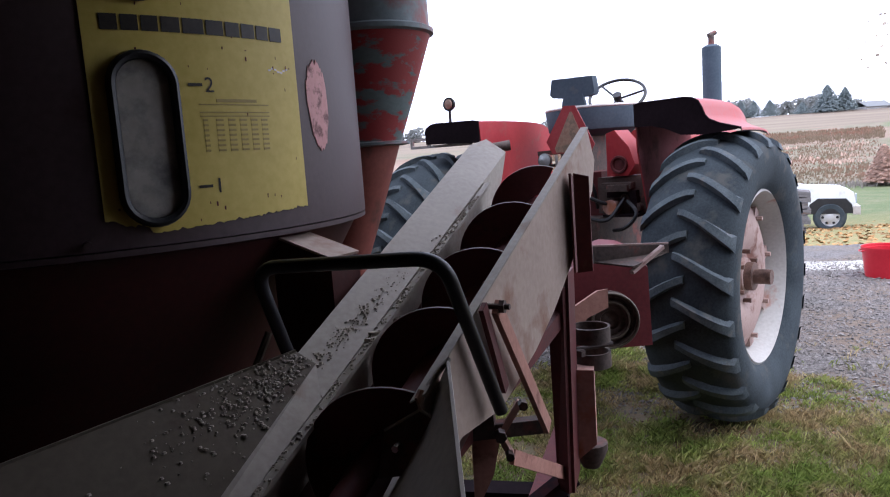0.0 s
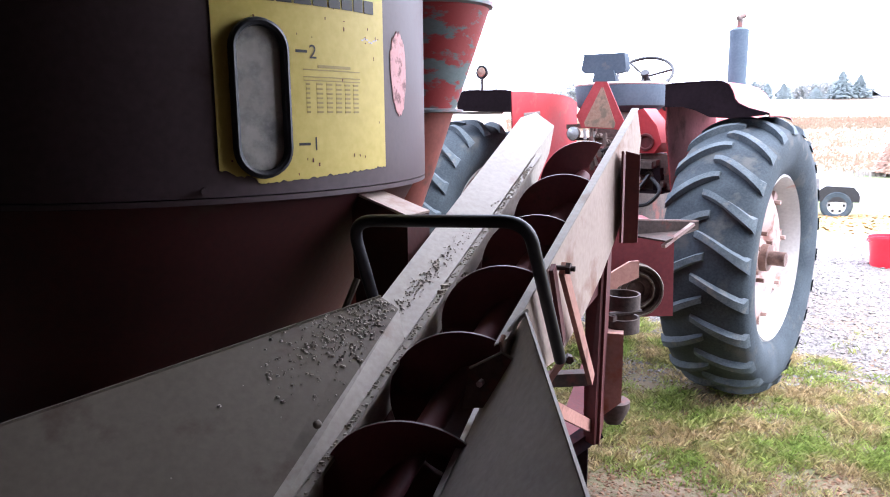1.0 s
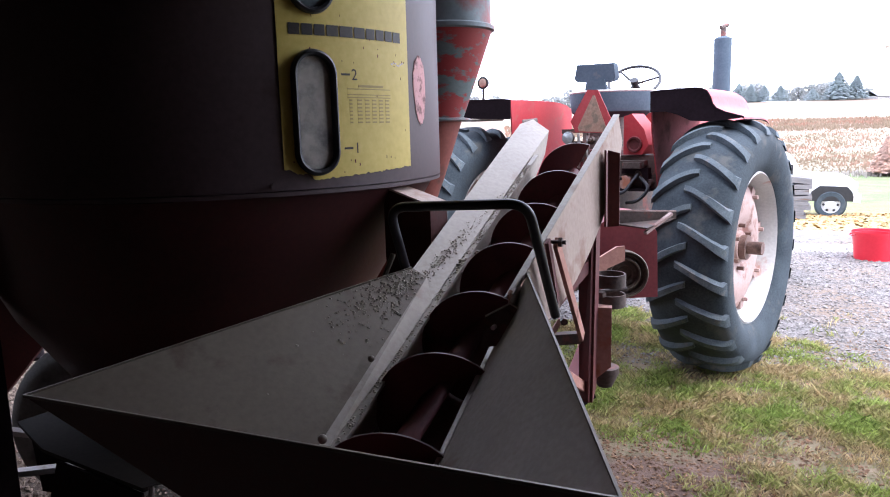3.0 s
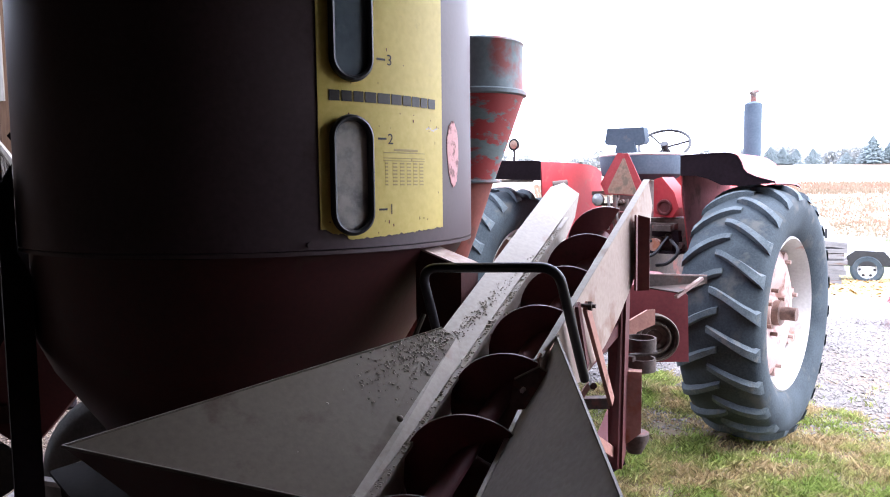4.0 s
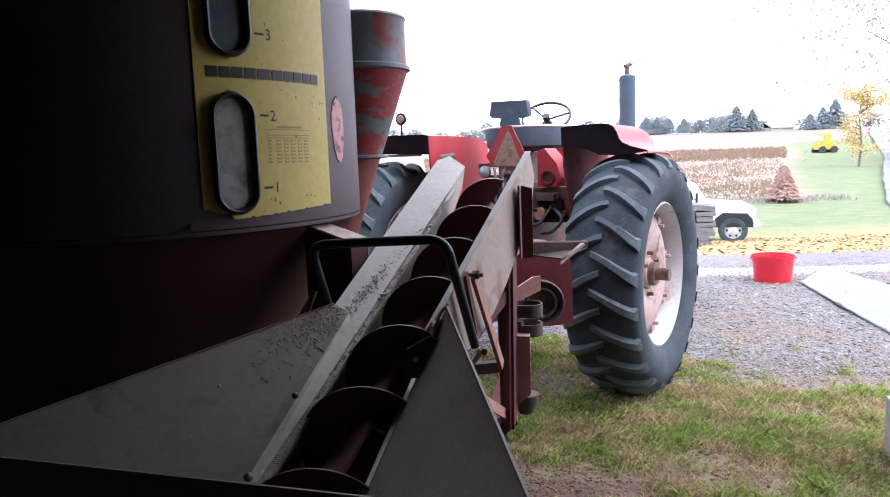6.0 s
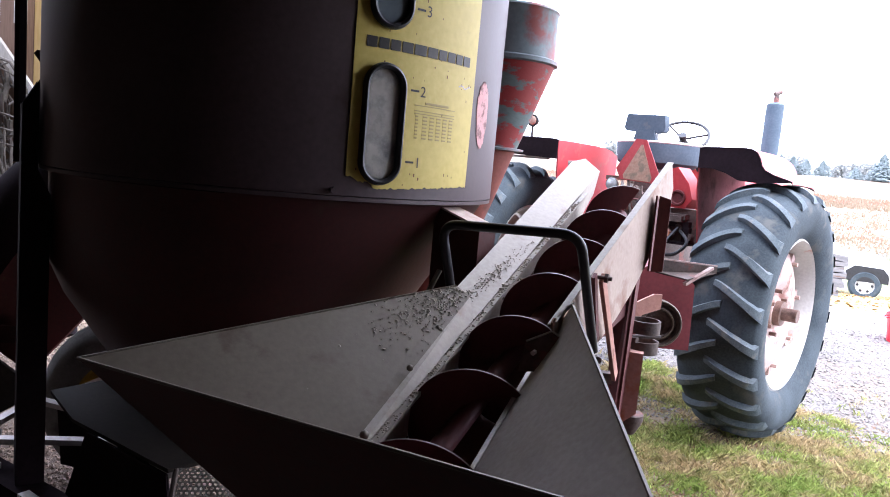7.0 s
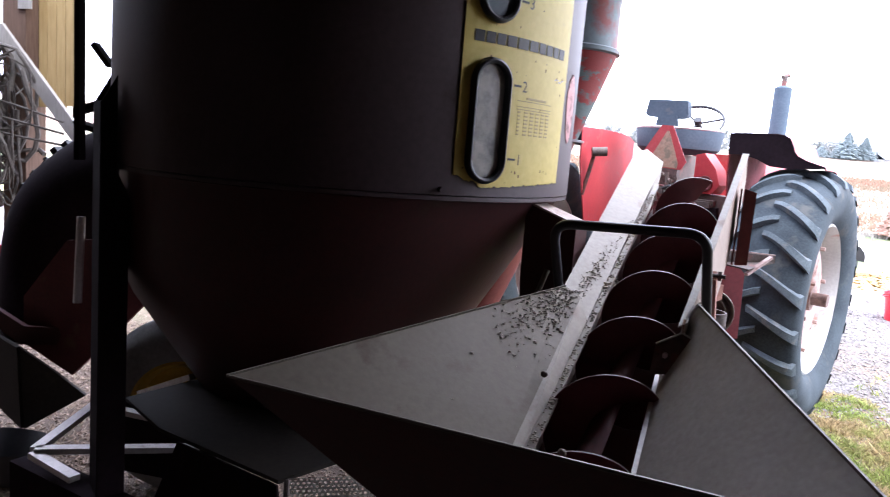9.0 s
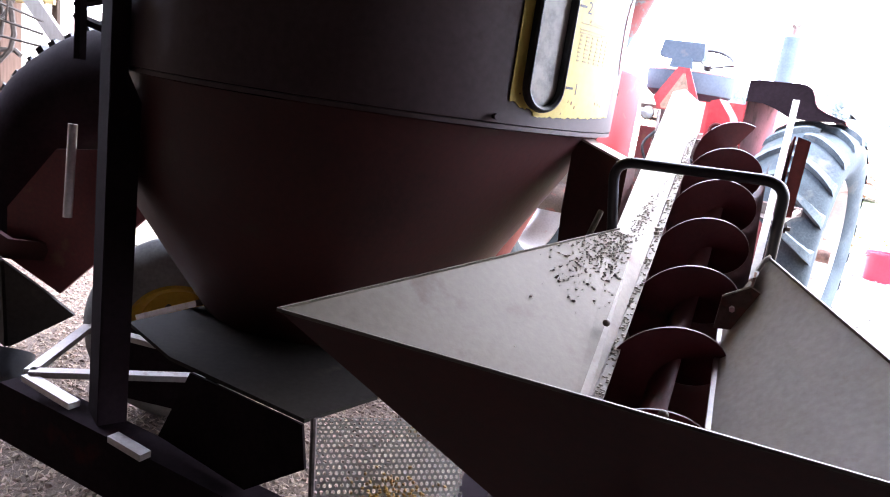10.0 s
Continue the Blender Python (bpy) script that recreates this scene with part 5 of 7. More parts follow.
# ---------------------------------------------------------------- tractor
def build_tractor():
    tr = thing("farm_tractor", (0.405, 5.015, 0), -27, "old red row-crop farm tractor seen from behind", "tractor")
    CZ, AX, BX = 0.80, 0.995, -0.33

    def tread_r(x):
        return 0.785 - 0.055 * (abs(x) / 0.225) ** 2.4

    def rear_wheel(side):
        m = Matrix.Translation((side * AX, BX, CZ)) @ Matrix.Rotation(radians(-2.6 if side > 0 else 0), 4, "Z") @ Matrix.Rotation(radians(90 * side), 4, "Y")
        prof = [(0.478, -0.165), (0.50, -0.20), (0.56, -0.228), (0.64, -0.246), (0.71, -0.236)]
        prof += [(tread_r(x), x) for x in (-0.215, -0.16, -0.10, -0.04, 0.04, 0.10, 0.16, 0.215)]
        prof += [(0.71, 0.236), (0.64, 0.246), (0.56, 0.228), (0.50, 0.20), (0.478, 0.165)]
        bm = bmesh.new()
        lathe(bm, prof, m, 72)
        # flatten where it bears on the ground
        for v in bm.verts:
            if v.co.z < 0.03:
                v.co.z = 0.03 + (v.co.z - 0.03) * 0.2
        tyre = part("rear_tyre", bm, M_TYRE, tr, "big dusty ribbed rear tyre")
        count = 22
        for k in range(count):
            for half in (-1, 1):
                a0 = 2 * math.pi * (k + (0.5 if half > 0 else 0)) / count
                bm = bmesh.new()
                rows = []
                for i in range(8):
                    t = i / 7
                    x = half * (-0.030 + 0.262 * t)
                    # bars trail from the middle towards the shoulder and drop over it
                    ang = a0 + side * 0.185 * (t ** 1.25)
                    base = tread_r(x) - 0.010
                    h = (0.026, 0.038, 0.042, 0.044, 0.044, 0.044, 0.043, 0.036)[i]
                    w = (0.019 + 0.012 * t ** 2 + 0.003 * noise.noise((k * 3.1, t * 4, half))) / base
                    rows.append([bm.verts.new((r * math.cos(ang + da), r * math.sin(ang + da), x + (half * 0.012 if t == 1 and r < base + 0.01 else 0))) for r, da in ((base, -w * 1.35), (base + h, -w * 0.8), (base + h, w * 0.8), (base, w * 1.35))])
                for u, v in zip(rows, rows[1:]):
                    for j in range(3):
                        bm.faces.new((u[j], u[j + 1], v[j + 1], v[j]))
                bm.faces.new(rows[0])
                bm.faces.new(rows[-1])
                bmesh.ops.transform(bm, matrix=m, verts=bm.verts)
                if min(v.co.z for v in bm.verts) < 0.04:
                    for v in bm.verts:
                        v.co.z = max(v.co.z, -0.01)
                part("tyre_lug", bm, M_LUG, tyre, flat_angle=50)
        # rim and disc
        bm = bmesh.new()
        lathe(bm, [(0.470, -0.18), (0.492, -0.175), (0.492, -0.16), (0.468, -0.15), (0.44, -0.06), (0.425, 0.0), (0.44, 0.06), (0.462, 0.150), (0.486, 0.165), (0.488, 0.182), (0.476, 0.19), (0.455, 0.150), (0.43, 0.062), (0.415, 0.0), (0.43, -0.06), (0.455, -0.15), (0.470, -0.18)], m, 72)
        rim = part("wheel_rim", bm, M_RIM, tr, "chalky white rear rim")
        bm = bmesh.new()
        lathe(bm, [(0.405, 0.060), (0.405, 0.078), (0.33, 0.108), (0.20, 0.110), (0.15, 0.078), (0.11, 0.078), (0.10, 0.10), (0.001, 0.10)], m, 48)
        lathe(bm, [(0.405, 0.060), (0.20, 0.070), (0.001, 0.070)], m, 48)
        part("wheel_disc", bm, M_DISC, tr, "faded pink cast wheel disc")
        for k in range(8):
            a = 2 * math.pi * k / 8 + 0.2
            c = Vector((0.365 * math.cos(a), 0.365 * math.sin(a), 0.075))
            bm = bmesh.new()
            box(bm, (-0.05, -0.035, -0.012), (0.06, 0.035, 0.020), Matrix.Translation(c) @ Matrix.Rotation(a, 4, "Z"))
            tube(bm, [c + Vector((0, 0, 0.02)), c + Vector((0, 0, 0.055))], 0.014, 6)
            bmesh.ops.transform(bm, matrix=m, verts=bm.verts)
            part("rim_clamp", bm, M_DISC, tr)
        bm = bmesh.new()
        tube(bm, [Vector((0, 0, 0.05)), Vector((0, 0, 0.23))], 0.042, 18)
        tube(bm, [Vector((0, 0, 0.05)), Vector((0, 0, 0.14))], 0.080, 18)
        for k in range(6):
            a = 2 * math.pi * k / 6
            tube(bm, [Vector((0.14 * math.cos(a), 0.14 * math.sin(a), 0.06)), Vector((0.14 * math.cos(a), 0.14 * math.sin(a), 0.12))], 0.013, 6)
        bmesh.ops.transform(bm, matrix=m, verts=bm.verts)
        part("axle_end", bm, M_AXLE, tr, "dull brown axle end and hub")

    rear_wheel(1)
    rear_wheel(-1)

    def fender(side):
        # flat top that drops in an S to a low outer lip, sloping down at the front
        prof = [(-0.57, 0.0), (-0.40, 0.003), (-0.20, 0.003), (0.0, 0.0), (0.18, -0.008), (0.30, -0.025), (0.40, -0.06)]
        cross = [(0.56, 1.796), (0.60, 1.803), (0.84, 1.809), (0.885, 1.803), (0.915, 1.785), (0.935, 1.750), (0.95, 1.708), (0.972, 1.682), (1.026, 1.656), (1.135, 1.625), (1.14, 1.612)]
        if side < 0:
            cross = [(0.49, 1.796), (0.54, 1.803)] + cross[2:6] + [(0.94, 1.70)]
        a0 = cross[0][0]

        def shell(drop, inset):
            bm = bmesh.new()
            g = [[bm.verts.new((side * (a - (inset if k > 4 else 0) - 0.08 * max(0.0, a - 0.9) * (b + 0.57) / 0.24), b + drop * 0.4, z + dz * (1 if k < 7 else 0.55) - drop)) for k, (a, z) in enumerate(cross)] for b, dz in prof]
            for u, v in zip(g, g[1:]):
                for j in range(len(cross) - 1):
                    bm.faces.new((u[j], u[j + 1], v[j + 1], v[j]))
            return bm
        part("fender_top", shell(0.0, 0.0), M_RED, tr, "flat red fender top with a low outer lip")
        part("fender_liner", shell(0.007, 0.004), M_DARK_SHADED, tr, "dark fender underside")
        # upright inner plate
        edge = [(b, 1.796 + z) for b, z in prof] + [(0.42, 1.10), (0.36, 1.02), (0.0, 1.0), (-0.36, 1.02), (-0.40, 1.12), (-0.55, 1.55)]
        bm = bmesh.new()
        plate(bm, [(side * a0, b, z) for b, z in edge], 0.006, (-side, 0, 0))
        part("fender_side", bm, M_RED_FADED, tr, "faded red fender side")
        bm = bmesh.new()
        plate(bm, [(side * (a0 + 0.010), b, z) for b, z in edge], 0.003, (side, 0, 0))
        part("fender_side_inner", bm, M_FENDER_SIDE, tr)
        # hanging dark plate at the back for the fender's shade, following the S of the sheet
        bm = bmesh.new()
        plate(bm, [(side * a, -0.578, z) for a, z in cross[:-1]] + [(side * a, -0.578, z) for a, z in (((1.10, 1.617), (0.93, 1.604), (0.82, 1.612), (0.74, 1.650), (0.66, 1.672), (0.562, 1.672)) if side > 0 else ((0.93, 1.675), (0.492, 1.66)))], 0.005, (0, -1, 0))
        part("fender_shade", bm, M_DARK_SHADED, tr, "dark hanging plate standing in for shade under the fender top")
        bm = bmesh.new()
        tube(bm, [(side * a, -0.574, z) for a, z in cross[:-1]], 0.006, 8)
        part("fender_bead", bm, M_DARK_SHADED, tr)

    fender(1)
    fender(-1)
    # rear housing, axle tubes, top castings
    for side in (1, -1):
        bm = bmesh.new()
        tube(bm, [(side * 0.16, BX, 0.78), (side * 0.30, BX, 0.78), (side * 0.62, BX, 0.78), (side * 0.86, BX, 0.78)], [0.20, 0.15, 0.11, 0.12], 20)
        part("axle_housing", bm, M_GREASE, tr)
    bm = boxed((-0.22, -0.42, 0.55), (0.24, 0.9, 1.14))
    part("rear_casting", bm, M_GREASE, tr, bevel=0.03)
    bm = boxed((-0.20, -0.24, 1.14), (0.20, 0.45, 1.42))
    part("hydraulic_housing", bm, M_RUST_RED, tr, bevel=0.03)
    bm = bmesh.new()
    plate(bm, [(a, -0.33, z) for a, z in ((0.28, 1.655), (0.335, 1.672), (0.425, 1.565), (0.46, 1.458), (0.414, 1.392), (0.28, 1.392))], 0.22, (0, -1, 0))
    part("battery_box", bm, M_RED_FADED, tr, "faded red box beside the seat", bevel=0.022)
    bm = boxed((0.20, -0.30, 1.16), (0.52, -0.05, 1.385))
    box(bm, (0.30, -0.40, 1.30), (0.43, -0.31, 1.34))
    part("valve_block", bm, M_GREASE, tr, "greasy dark valve block", bevel=0.018)
    for a, z in ((0.30, 1.22), (0.40, 1.26), (0.47, 1.20)):
        bm = bmesh.new()
        tube(bm, [(a, -0.30, z), (a, -0.36, z)], 0.026, 12)
        part("hydraulic_coupler", bm, M_GREASE, tr)
    bm = bmesh.new()
    tube(bm, rounded([(0.10, -0.38, 1.20), (0.16, -0.46, 1.30), (0.27, -0.44, 1.24), (0.31, -0.36, 1.22)], 0.06), 0.012, 8)
    tube(bm, rounded([(0.02, -0.38, 1.10), (0.12, -0.48, 1.16), (0.33, -0.46, 1.12), (0.40, -0.36, 1.26)], 0.06), 0.012, 8)
    part("oil_hose", bm, M_BLACK, tr, "black looping oil hose")
    # lift cover block, dark L bracket, drum and step under the box
    part("lift_cover", boxed((0.255, -0.37, 1.315), (0.445, -0.14, 1.352)), M_GREASE, tr, bevel=0.010)
    bm = boxed((0.285, -0.36, 1.262), (0.47, -0.30, 1.302))
    box(bm, (0.43, -0.36, 1.165), (0.475, -0.30, 1.262))
    part("lever_bracket", bm, M_DARK_SHADED, tr, bevel=0.006)
    bm = bmesh.new()
    tube(bm, [(0.315, -0.40, 1.205), (0.315, -0.28, 1.205)], 0.045, 18)
    part("spool_drum", bm, M_PIPE, tr, "dusty round valve spool")
    bm = boxed((0.27, -0.40, 1.145), (0.50, -0.20, 1.160))
    part("step_plate", bm, M_DARK_SHADED, tr, bevel=0.004)
    bm = bmesh.new()
    lathe(bm, [(0.001, 0.0), (0.036, 0.0), (0.042, 0.012), (0.052, 0.012), (0.056, 0.0)], Matrix.Translation((0.360, -0.334, 1.462)) @ Matrix.Rotation(radians(90), 4, "X"), 24)
    part("box_cap", bm, M_RUST_RED, tr, "dark round cap on the red box")
    for k, (a, z0, z1, r, lean) in enumerate(((-0.045, 1.30, 1.545, 0.011, 0.03), (0.015, 1.28, 1.565, 0.016, 0.01), (0.050, 1.31, 1.53, 0.010, -0.02), (0.105, 1.27, 1.52, 0.013, 0.02), (0.140, 1.29, 1.48, 0.009, -0.03))):
        bm = bmesh.new()
        tube(bm, rounded([(a, -0.37, z0), (a + lean, -0.41, (z0 + z1) / 2), (a + lean * 0.4, -0.40, z1)], 0.04), r, 10)
        part("control_rod", bm, M_PALE_METAL if k % 2 == 0 else M_GREASE, tr)
    for a, z, r in ((0.005, 1.420, 0.032), (0.085, 1.385, 0.038), (-0.035, 1.365, 0.026), (0.125, 1.455, 0.024), (0.06, 1.50, 0.02)):
        bm = bmesh.new()
        lathe(bm, [(0.001, 0.03), (r * 0.55, 0.03), (r * 0.6, 0.012), (r, 0.010), (r, -0.03)], Matrix.Translation((a, -0.385, z)) @ Matrix.Rotation(radians(90), 4, "X"), 12)
        part("pivot_boss", bm, M_GREASE, tr)
    for path, r in (([(-0.03, -0.40, 1.40), (-0.09, -0.47, 1.30), (-0.02, -0.46, 1.16), (0.06, -0.40, 1.10)], 0.010), ([(0.09, -0.40, 1.40), (0.19, -0.46, 1.44), (0.24, -0.44, 1.33), (0.22, -0.36, 1.20)], 0.011), ([(0.42, -0.37, 1.24), (0.52, -0.44, 1.17), (0.44, -0.46, 1.08), (0.33, -0.38, 1.06)], 0.012)):
        bm = bmesh.new()
        tube(bm, rounded(path, 0.06), r, 8)
        part("oil_hose", bm, M_BLACK, tr, "black looping oil hose")
    bm = bmesh.new()
    bar(bm, (-0.18, -0.36, 1.56), (0.16, -0.36, 1.57), 0.02, 0.03)
    bar(bm, (-0.12, -0.37, 1.48), (0.18, -0.37, 1.48), 0.02, 0.02)
    bar(bm, (0.02, -0.37, 1.3), (0.03, -0.37, 1.58), 0.03, 0.02)
    part("lamp_bar", bm, M_GREASE, tr, "dark lamp bar")
    bm = bmesh.new()
    lathe(bm, [(0.001, 0.03), (0.03, 0.06), (0.055, 0.03), (0.06, 0.0), (0.058, -0.005)], Matrix.Translation((-0.10, -0.43, 1.516)) @ Matrix.Scale(0.80, 4) @ Matrix.Rotation(radians(-90), 4, "X"), 24)
    part("work_lamp", bm, M_GREASE, tr, "small round rear work lamp")
    bm = bmesh.new()
    lathe(bm, [(0.001, -0.014), (0.04, -0.008), (0.054, 0.0)], Matrix.Translation((-0.10, -0.434, 1.516)) @ Matrix.Scale(0.80, 4) @ Matrix.Rotation(radians(-90), 4, "X"), 24)
    part("lamp_glass", bm, M_LENS, tr, "clear ribbed lamp lens")
    # slow vehicle triangle
    bm = bmesh.new()
    T = [(0.045, 1.845), (0.125, 1.841), (0.245, 1.598), (0.212, 1.541), (-0.045, 1.555), (-0.085, 1.631)]
    plate(bm, [(a, -0.42, z) for a, z in T], 0.006, (0, -1, 0))
    tri = part("warning_triangle", bm, M_SMV_EDGE, tr, "red-bordered slow vehicle triangle")
    bm = bmesh.new()
    plate(bm, [(a, -0.423, z) for a, z in ((0.088, 1.806), (0.102, 1.805), (0.190, 1.583), (0.182, 1.549), (-0.018, 1.561), (-0.026, 1.588))], 0.004, (0, -1, 0))
    part("triangle_face", bm, M_SMV, tri, "faded scuffed orange triangle face")
    # seat
    bm = bmesh.new()
    cx, cb = -0.045, 0.20
    prof = [(0.315, 1.845), (0.328, 1.85), (0.330, 1.835), (0.310, 1.70), (0.26, 1.66), (0.0, 1.655), (0.0, 1.665), (0.255, 1.672), (0.298, 1.71), (0.315, 1.845)]
    lathe(bm, prof, Matrix.Translation((cx, cb, 0)) @ Matrix.Diagonal((1.0, 0.95, 1, 1)), 40, math.pi * 0.94, math.pi * 2.06)
    part("seat_pan", bm, M_SEAT, tr, "slate grey curved steel seat shell")
    bm = bmesh.new()
    tube(bm, [(cx + 0.322 * math.cos(a), cb + 0.306 * math.sin(a), 1.848) for a in (math.pi * (0.94 + 1.12 * i / 30) for i in range(31))], 0.011, 8)
    part("seat_rim", bm, M_PALE_METAL, tr, "pale worn seat rim")
    bm = bmesh.new()
    plate(bm, [(a, -0.06, z) for a, z in ((-0.215, 2.052), (0.080, 2.047), (0.094, 1.945), (0.082, 1.925), (0.03, 1.916), (-0.15, 1.920), (-0.215, 1.928), (-0.234, 1.948))], 0.075, (0, -1, 0))
    part("backrest", bm, M_SEAT, tr, "small slate grey padded backrest", bevel=0.014)
    bm = bmesh.new()
    plate(bm, [(a, -0.075, z) for a, z in ((-0.125, 1.935), (0.012, 1.935), (0.03, 1.87), (0.02, 1.78), (-0.13, 1.78), (-0.14, 1.87))], 0.03, (0, -1, 0))
    part("backrest_bracket", bm, M_SEAT, tr, bevel=0.006)
    bm = boxed((-0.14, -0.05, 1.40), (0.06, 0.35, 1.655))
    part("seat_base", bm, M_GREASE, tr, bevel=0.02)
    # steering wheel and column
    bm = bmesh.new()
    m = Matrix.Translation((-0.15, 0.90, 1.965)) @ Matrix.Rotation(radians(10), 4, "Y") @ Matrix.Rotation(radians(38), 4, "X")
    ring = [m @ Vector((0.215 * math.cos(2 * math.pi * i / 40), 0.215 * math.sin(2 * math.pi * i / 40), 0)) for i in range(41)]
    tube(bm, ring, 0.0125, 10, caps=False)
    for k in range(3):
        a = 2 * math.pi * k / 3 + 0.5
        tube(bm, [m @ Vector((0, 0, -0.03)), m @ Vector((0.212 * math.cos(a), 0.212 * math.sin(a), 0))], 0.009, 8)
    wheel = part("steering_wheel", bm, M_BLACK, tr, "thin black steering wheel")
    bm = bmesh.new()
    tube(bm, [m @ Vector((0, 0, 0.015)), m @ Vector((0, 0, -0.04)), (-0.05, 1.20, 1.66)], [0.035, 0.03, 0.025], 12)
    part("steering_column", bm, M_BLACK, tr)
    # hood, dash, exhaust
    bm = bmesh.new()
    prof = [(-0.26, 1.05), (-0.27, 1.62), (-0.22, 1.70), (0.22, 1.70), (0.27, 1.62), (0.26, 1.05)]
    g = [[bm.verts.new((a, b, z - 0.06 * (b - 1.1) / 2.2)) for a, z in prof] for b in (1.15, 2.0, 2.9, 3.3)]
    for u, v in zip(g, g[1:]):
        for j in range(len(prof)):
            k = (j + 1) % len(prof)
            bm.faces.new((u[j], u[k], v[k], v[j]))
    bm.faces.new(g[0][::-1])
    bm.faces.new(g[-1])
    part("hood", bm, M_RED, tr, "red engine hood")
    bm = bmesh.new()
    tube(bm, [(0.19, 2.26, 1.60), (0.19, 2.26, 1.80), (0.19, 2.26, 1.81), (0.19, 2.26, 2.40), (0.19, 2.26, 2.42)], [0.04, 0.04, 0.082, 0.082, 0.05], 24)
    part("muffler", bm, M_SEAT, tr, "blue-grey upright exhaust muffler")
    bm = bmesh.new()
    tube(bm, [(0.19, 2.26, 2.41), (0.19, 2.26, 2.50)], 0.026, 14)
    tube(bm, [(0.175, 2.235, 2.50), (0.215, 2.30, 2.53)], 0.022, 10)
    part("exhaust_tip", bm, M_GREASE, tr, "rusty exhaust tip with rain flap")
    # amber lamp on the fender
    bm = bmesh.new()
    tube(bm, [(-0.84, -0.40, 1.80), (-0.84, -0.40, 1.90)], 0.010, 8)
    lathe(bm, [(0.001, 0.03), (0.04, 0.02), (0.048, 0.0), (0.048, -0.01), (0.001, -0.01)], Matrix.Translation((-0.84, -0.40, 1.945)) @ Matrix.Rotation(radians(-90), 4, "X"), 24)
    lamp = part("flasher_lamp", bm, M_BLACK, tr, "round fender warning lamp")
    bm = bmesh.new()
    lathe(bm, [(0.001, -0.022), (0.028, -0.018), (0.034, -0.011)], Matrix.Translation((-0.84, -0.40, 1.945)) @ Matrix.Rotation(radians(-90), 4, "X"), 20)
    part("lamp_lens", bm, M_ORANGE_LEAF, lamp, "amber lens")
    # pale rack above the far tyre
    bm = bmesh.new()
    for z in (1.66, 1.715):
        bar(bm, (-1.10, -0.52, z), (-0.60, -0.52, z), 0.03, 0.018)
    for a in (-1.10, -0.95, -0.78, -0.60):
        bar(bm, (a, -0.52, 1.655), (a, -0.52, 1.72), 0.02, 0.02, (0, 1, 0))
    bar(bm, (-1.10, -0.52, 1.715), (-1.10, 0.3, 1.74), 0.03, 0.02)
    part("fender_rack", bm, M_PALE_METAL, tr, "pale worn metal fender rack")
    # arms in front of the inner fender
    bm = bmesh.new()
    tube(bm, [(-0.50, -0.45, 1.30), (-0.42, -0.47, 1.62)], 0.016, 10)
    tube(bm, [(-0.42, -0.52, 1.62), (-0.33, -0.46, 1.63)], 0.034, 14)
    part("lift_arm", bm, M_GREASE, tr)
    # drawbar and lower links
    bm = bmesh.new()
    bar(bm, (0.0, -0.7, 0.46), (0.0, 0.5, 0.46), 0.09, 0.05)
    bar(bm, (-0.30, -0.30, 0.52), (0.30, -0.30, 0.52), 0.06, 0.08)
    part("tractor_drawbar", bm, M_GREASE, tr, bevel=0.006)
    # front axle and wheels
    for side in (1, -1):
        m = Matrix.Translation((side * 0.62, 2.65, 0.38)) @ AXIS_X
        bm = bmesh.new()
        lathe(bm, [(0.20, -0.09), (0.30, -0.10), (0.37, -0.07), (0.38, 0), (0.37, 0.07), (0.30, 0.10), (0.20, 0.09), (0.18, 0.02), (0.001, 0.02), (0.001, -0.02), (0.18, -0.02), (0.20, -0.09)], m, 36)
        part("front_tyre", bm, M_TYRE, tr)
    bm = bmesh.new()
    bar(bm, (-0.60, 2.65, 0.45), (0.60, 2.65, 0.45), 0.10, 0.12)
    bar(bm, (0, 0.9, 0.85), (0, 3.2, 0.85), 0.36, 0.42)
    part("engine_block", bm, M_GREASE, tr, bevel=0.02)
    return tr


build_tractor()


# ---------------------------------------------------------------- things in the yard
def build_bucket():
    c = Vector((3.60, 8.23, 0.0))
    ob = thing("plastic_tub", c, 0, "bright red plastic tub standing on the gravel", "tub")
    bm = bmesh.new()
    lathe(bm, [(0.001, 0.012), (0.215, 0.012), (0.245, 0.30), (0.262, 0.305), (0.264, 0.33), (0.272, 0.335), (0.272, 0.318), (0.262, 0.29), (0.225, 0.0), (0.001, 0.0)], None, 48)
    part("tub_body", bm, M_BUCKET, ob)
    ob.scale = (0.92, 0.92, 0.98)
    for s in (-1, 1):
        bm = bmesh.new()
        tube(bm, rounded([(s * 0.262, -0.06, 0.30), (s * 0.292, -0.05, 0.29), (s * 0.292, 0.05, 0.29), (s * 0.262, 0.06, 0.30)], 0.02), 0.008, 8)
        part("tub_grip", bm, M_BUCKET, ob)


def crumpled(bm, corners, n=22):
    """A thin uneven sheet inside the given outline, lying on the ground."""
    lo = Vector((min(c[0] for c in corners), min(c[1] for c in corners)))
    hi = Vector((max(c[0] for c in corners), max(c[1] for c in corners)))
    plate(bm, [(x, y, 0.022) for x, y in corners], 0.006, (0, 0, 1))
    for axis, a, b in ((0, lo.x, hi.x), (1, lo.y, hi.y)):
        for k in range(1, n):
            v = a + (b - a) * k / n
            co, no = [(v, 0, 0), (0, v, 0)][axis], [(1, 0, 0), (0, 1, 0)][axis]
            bmesh.ops.bisect_plane(bm, geom=bm.verts[:] + bm.edges[:] + bm.faces[:], plane_co=co, plane_no=no)
    for v in bm.verts:
        v.co.z += 0.016 * noise.noise((v.co.x * 3.1, v.co.y * 3.1, 2)) + 0.006 * noise.noise((v.co.x * 9, v.co.y * 9, 5))


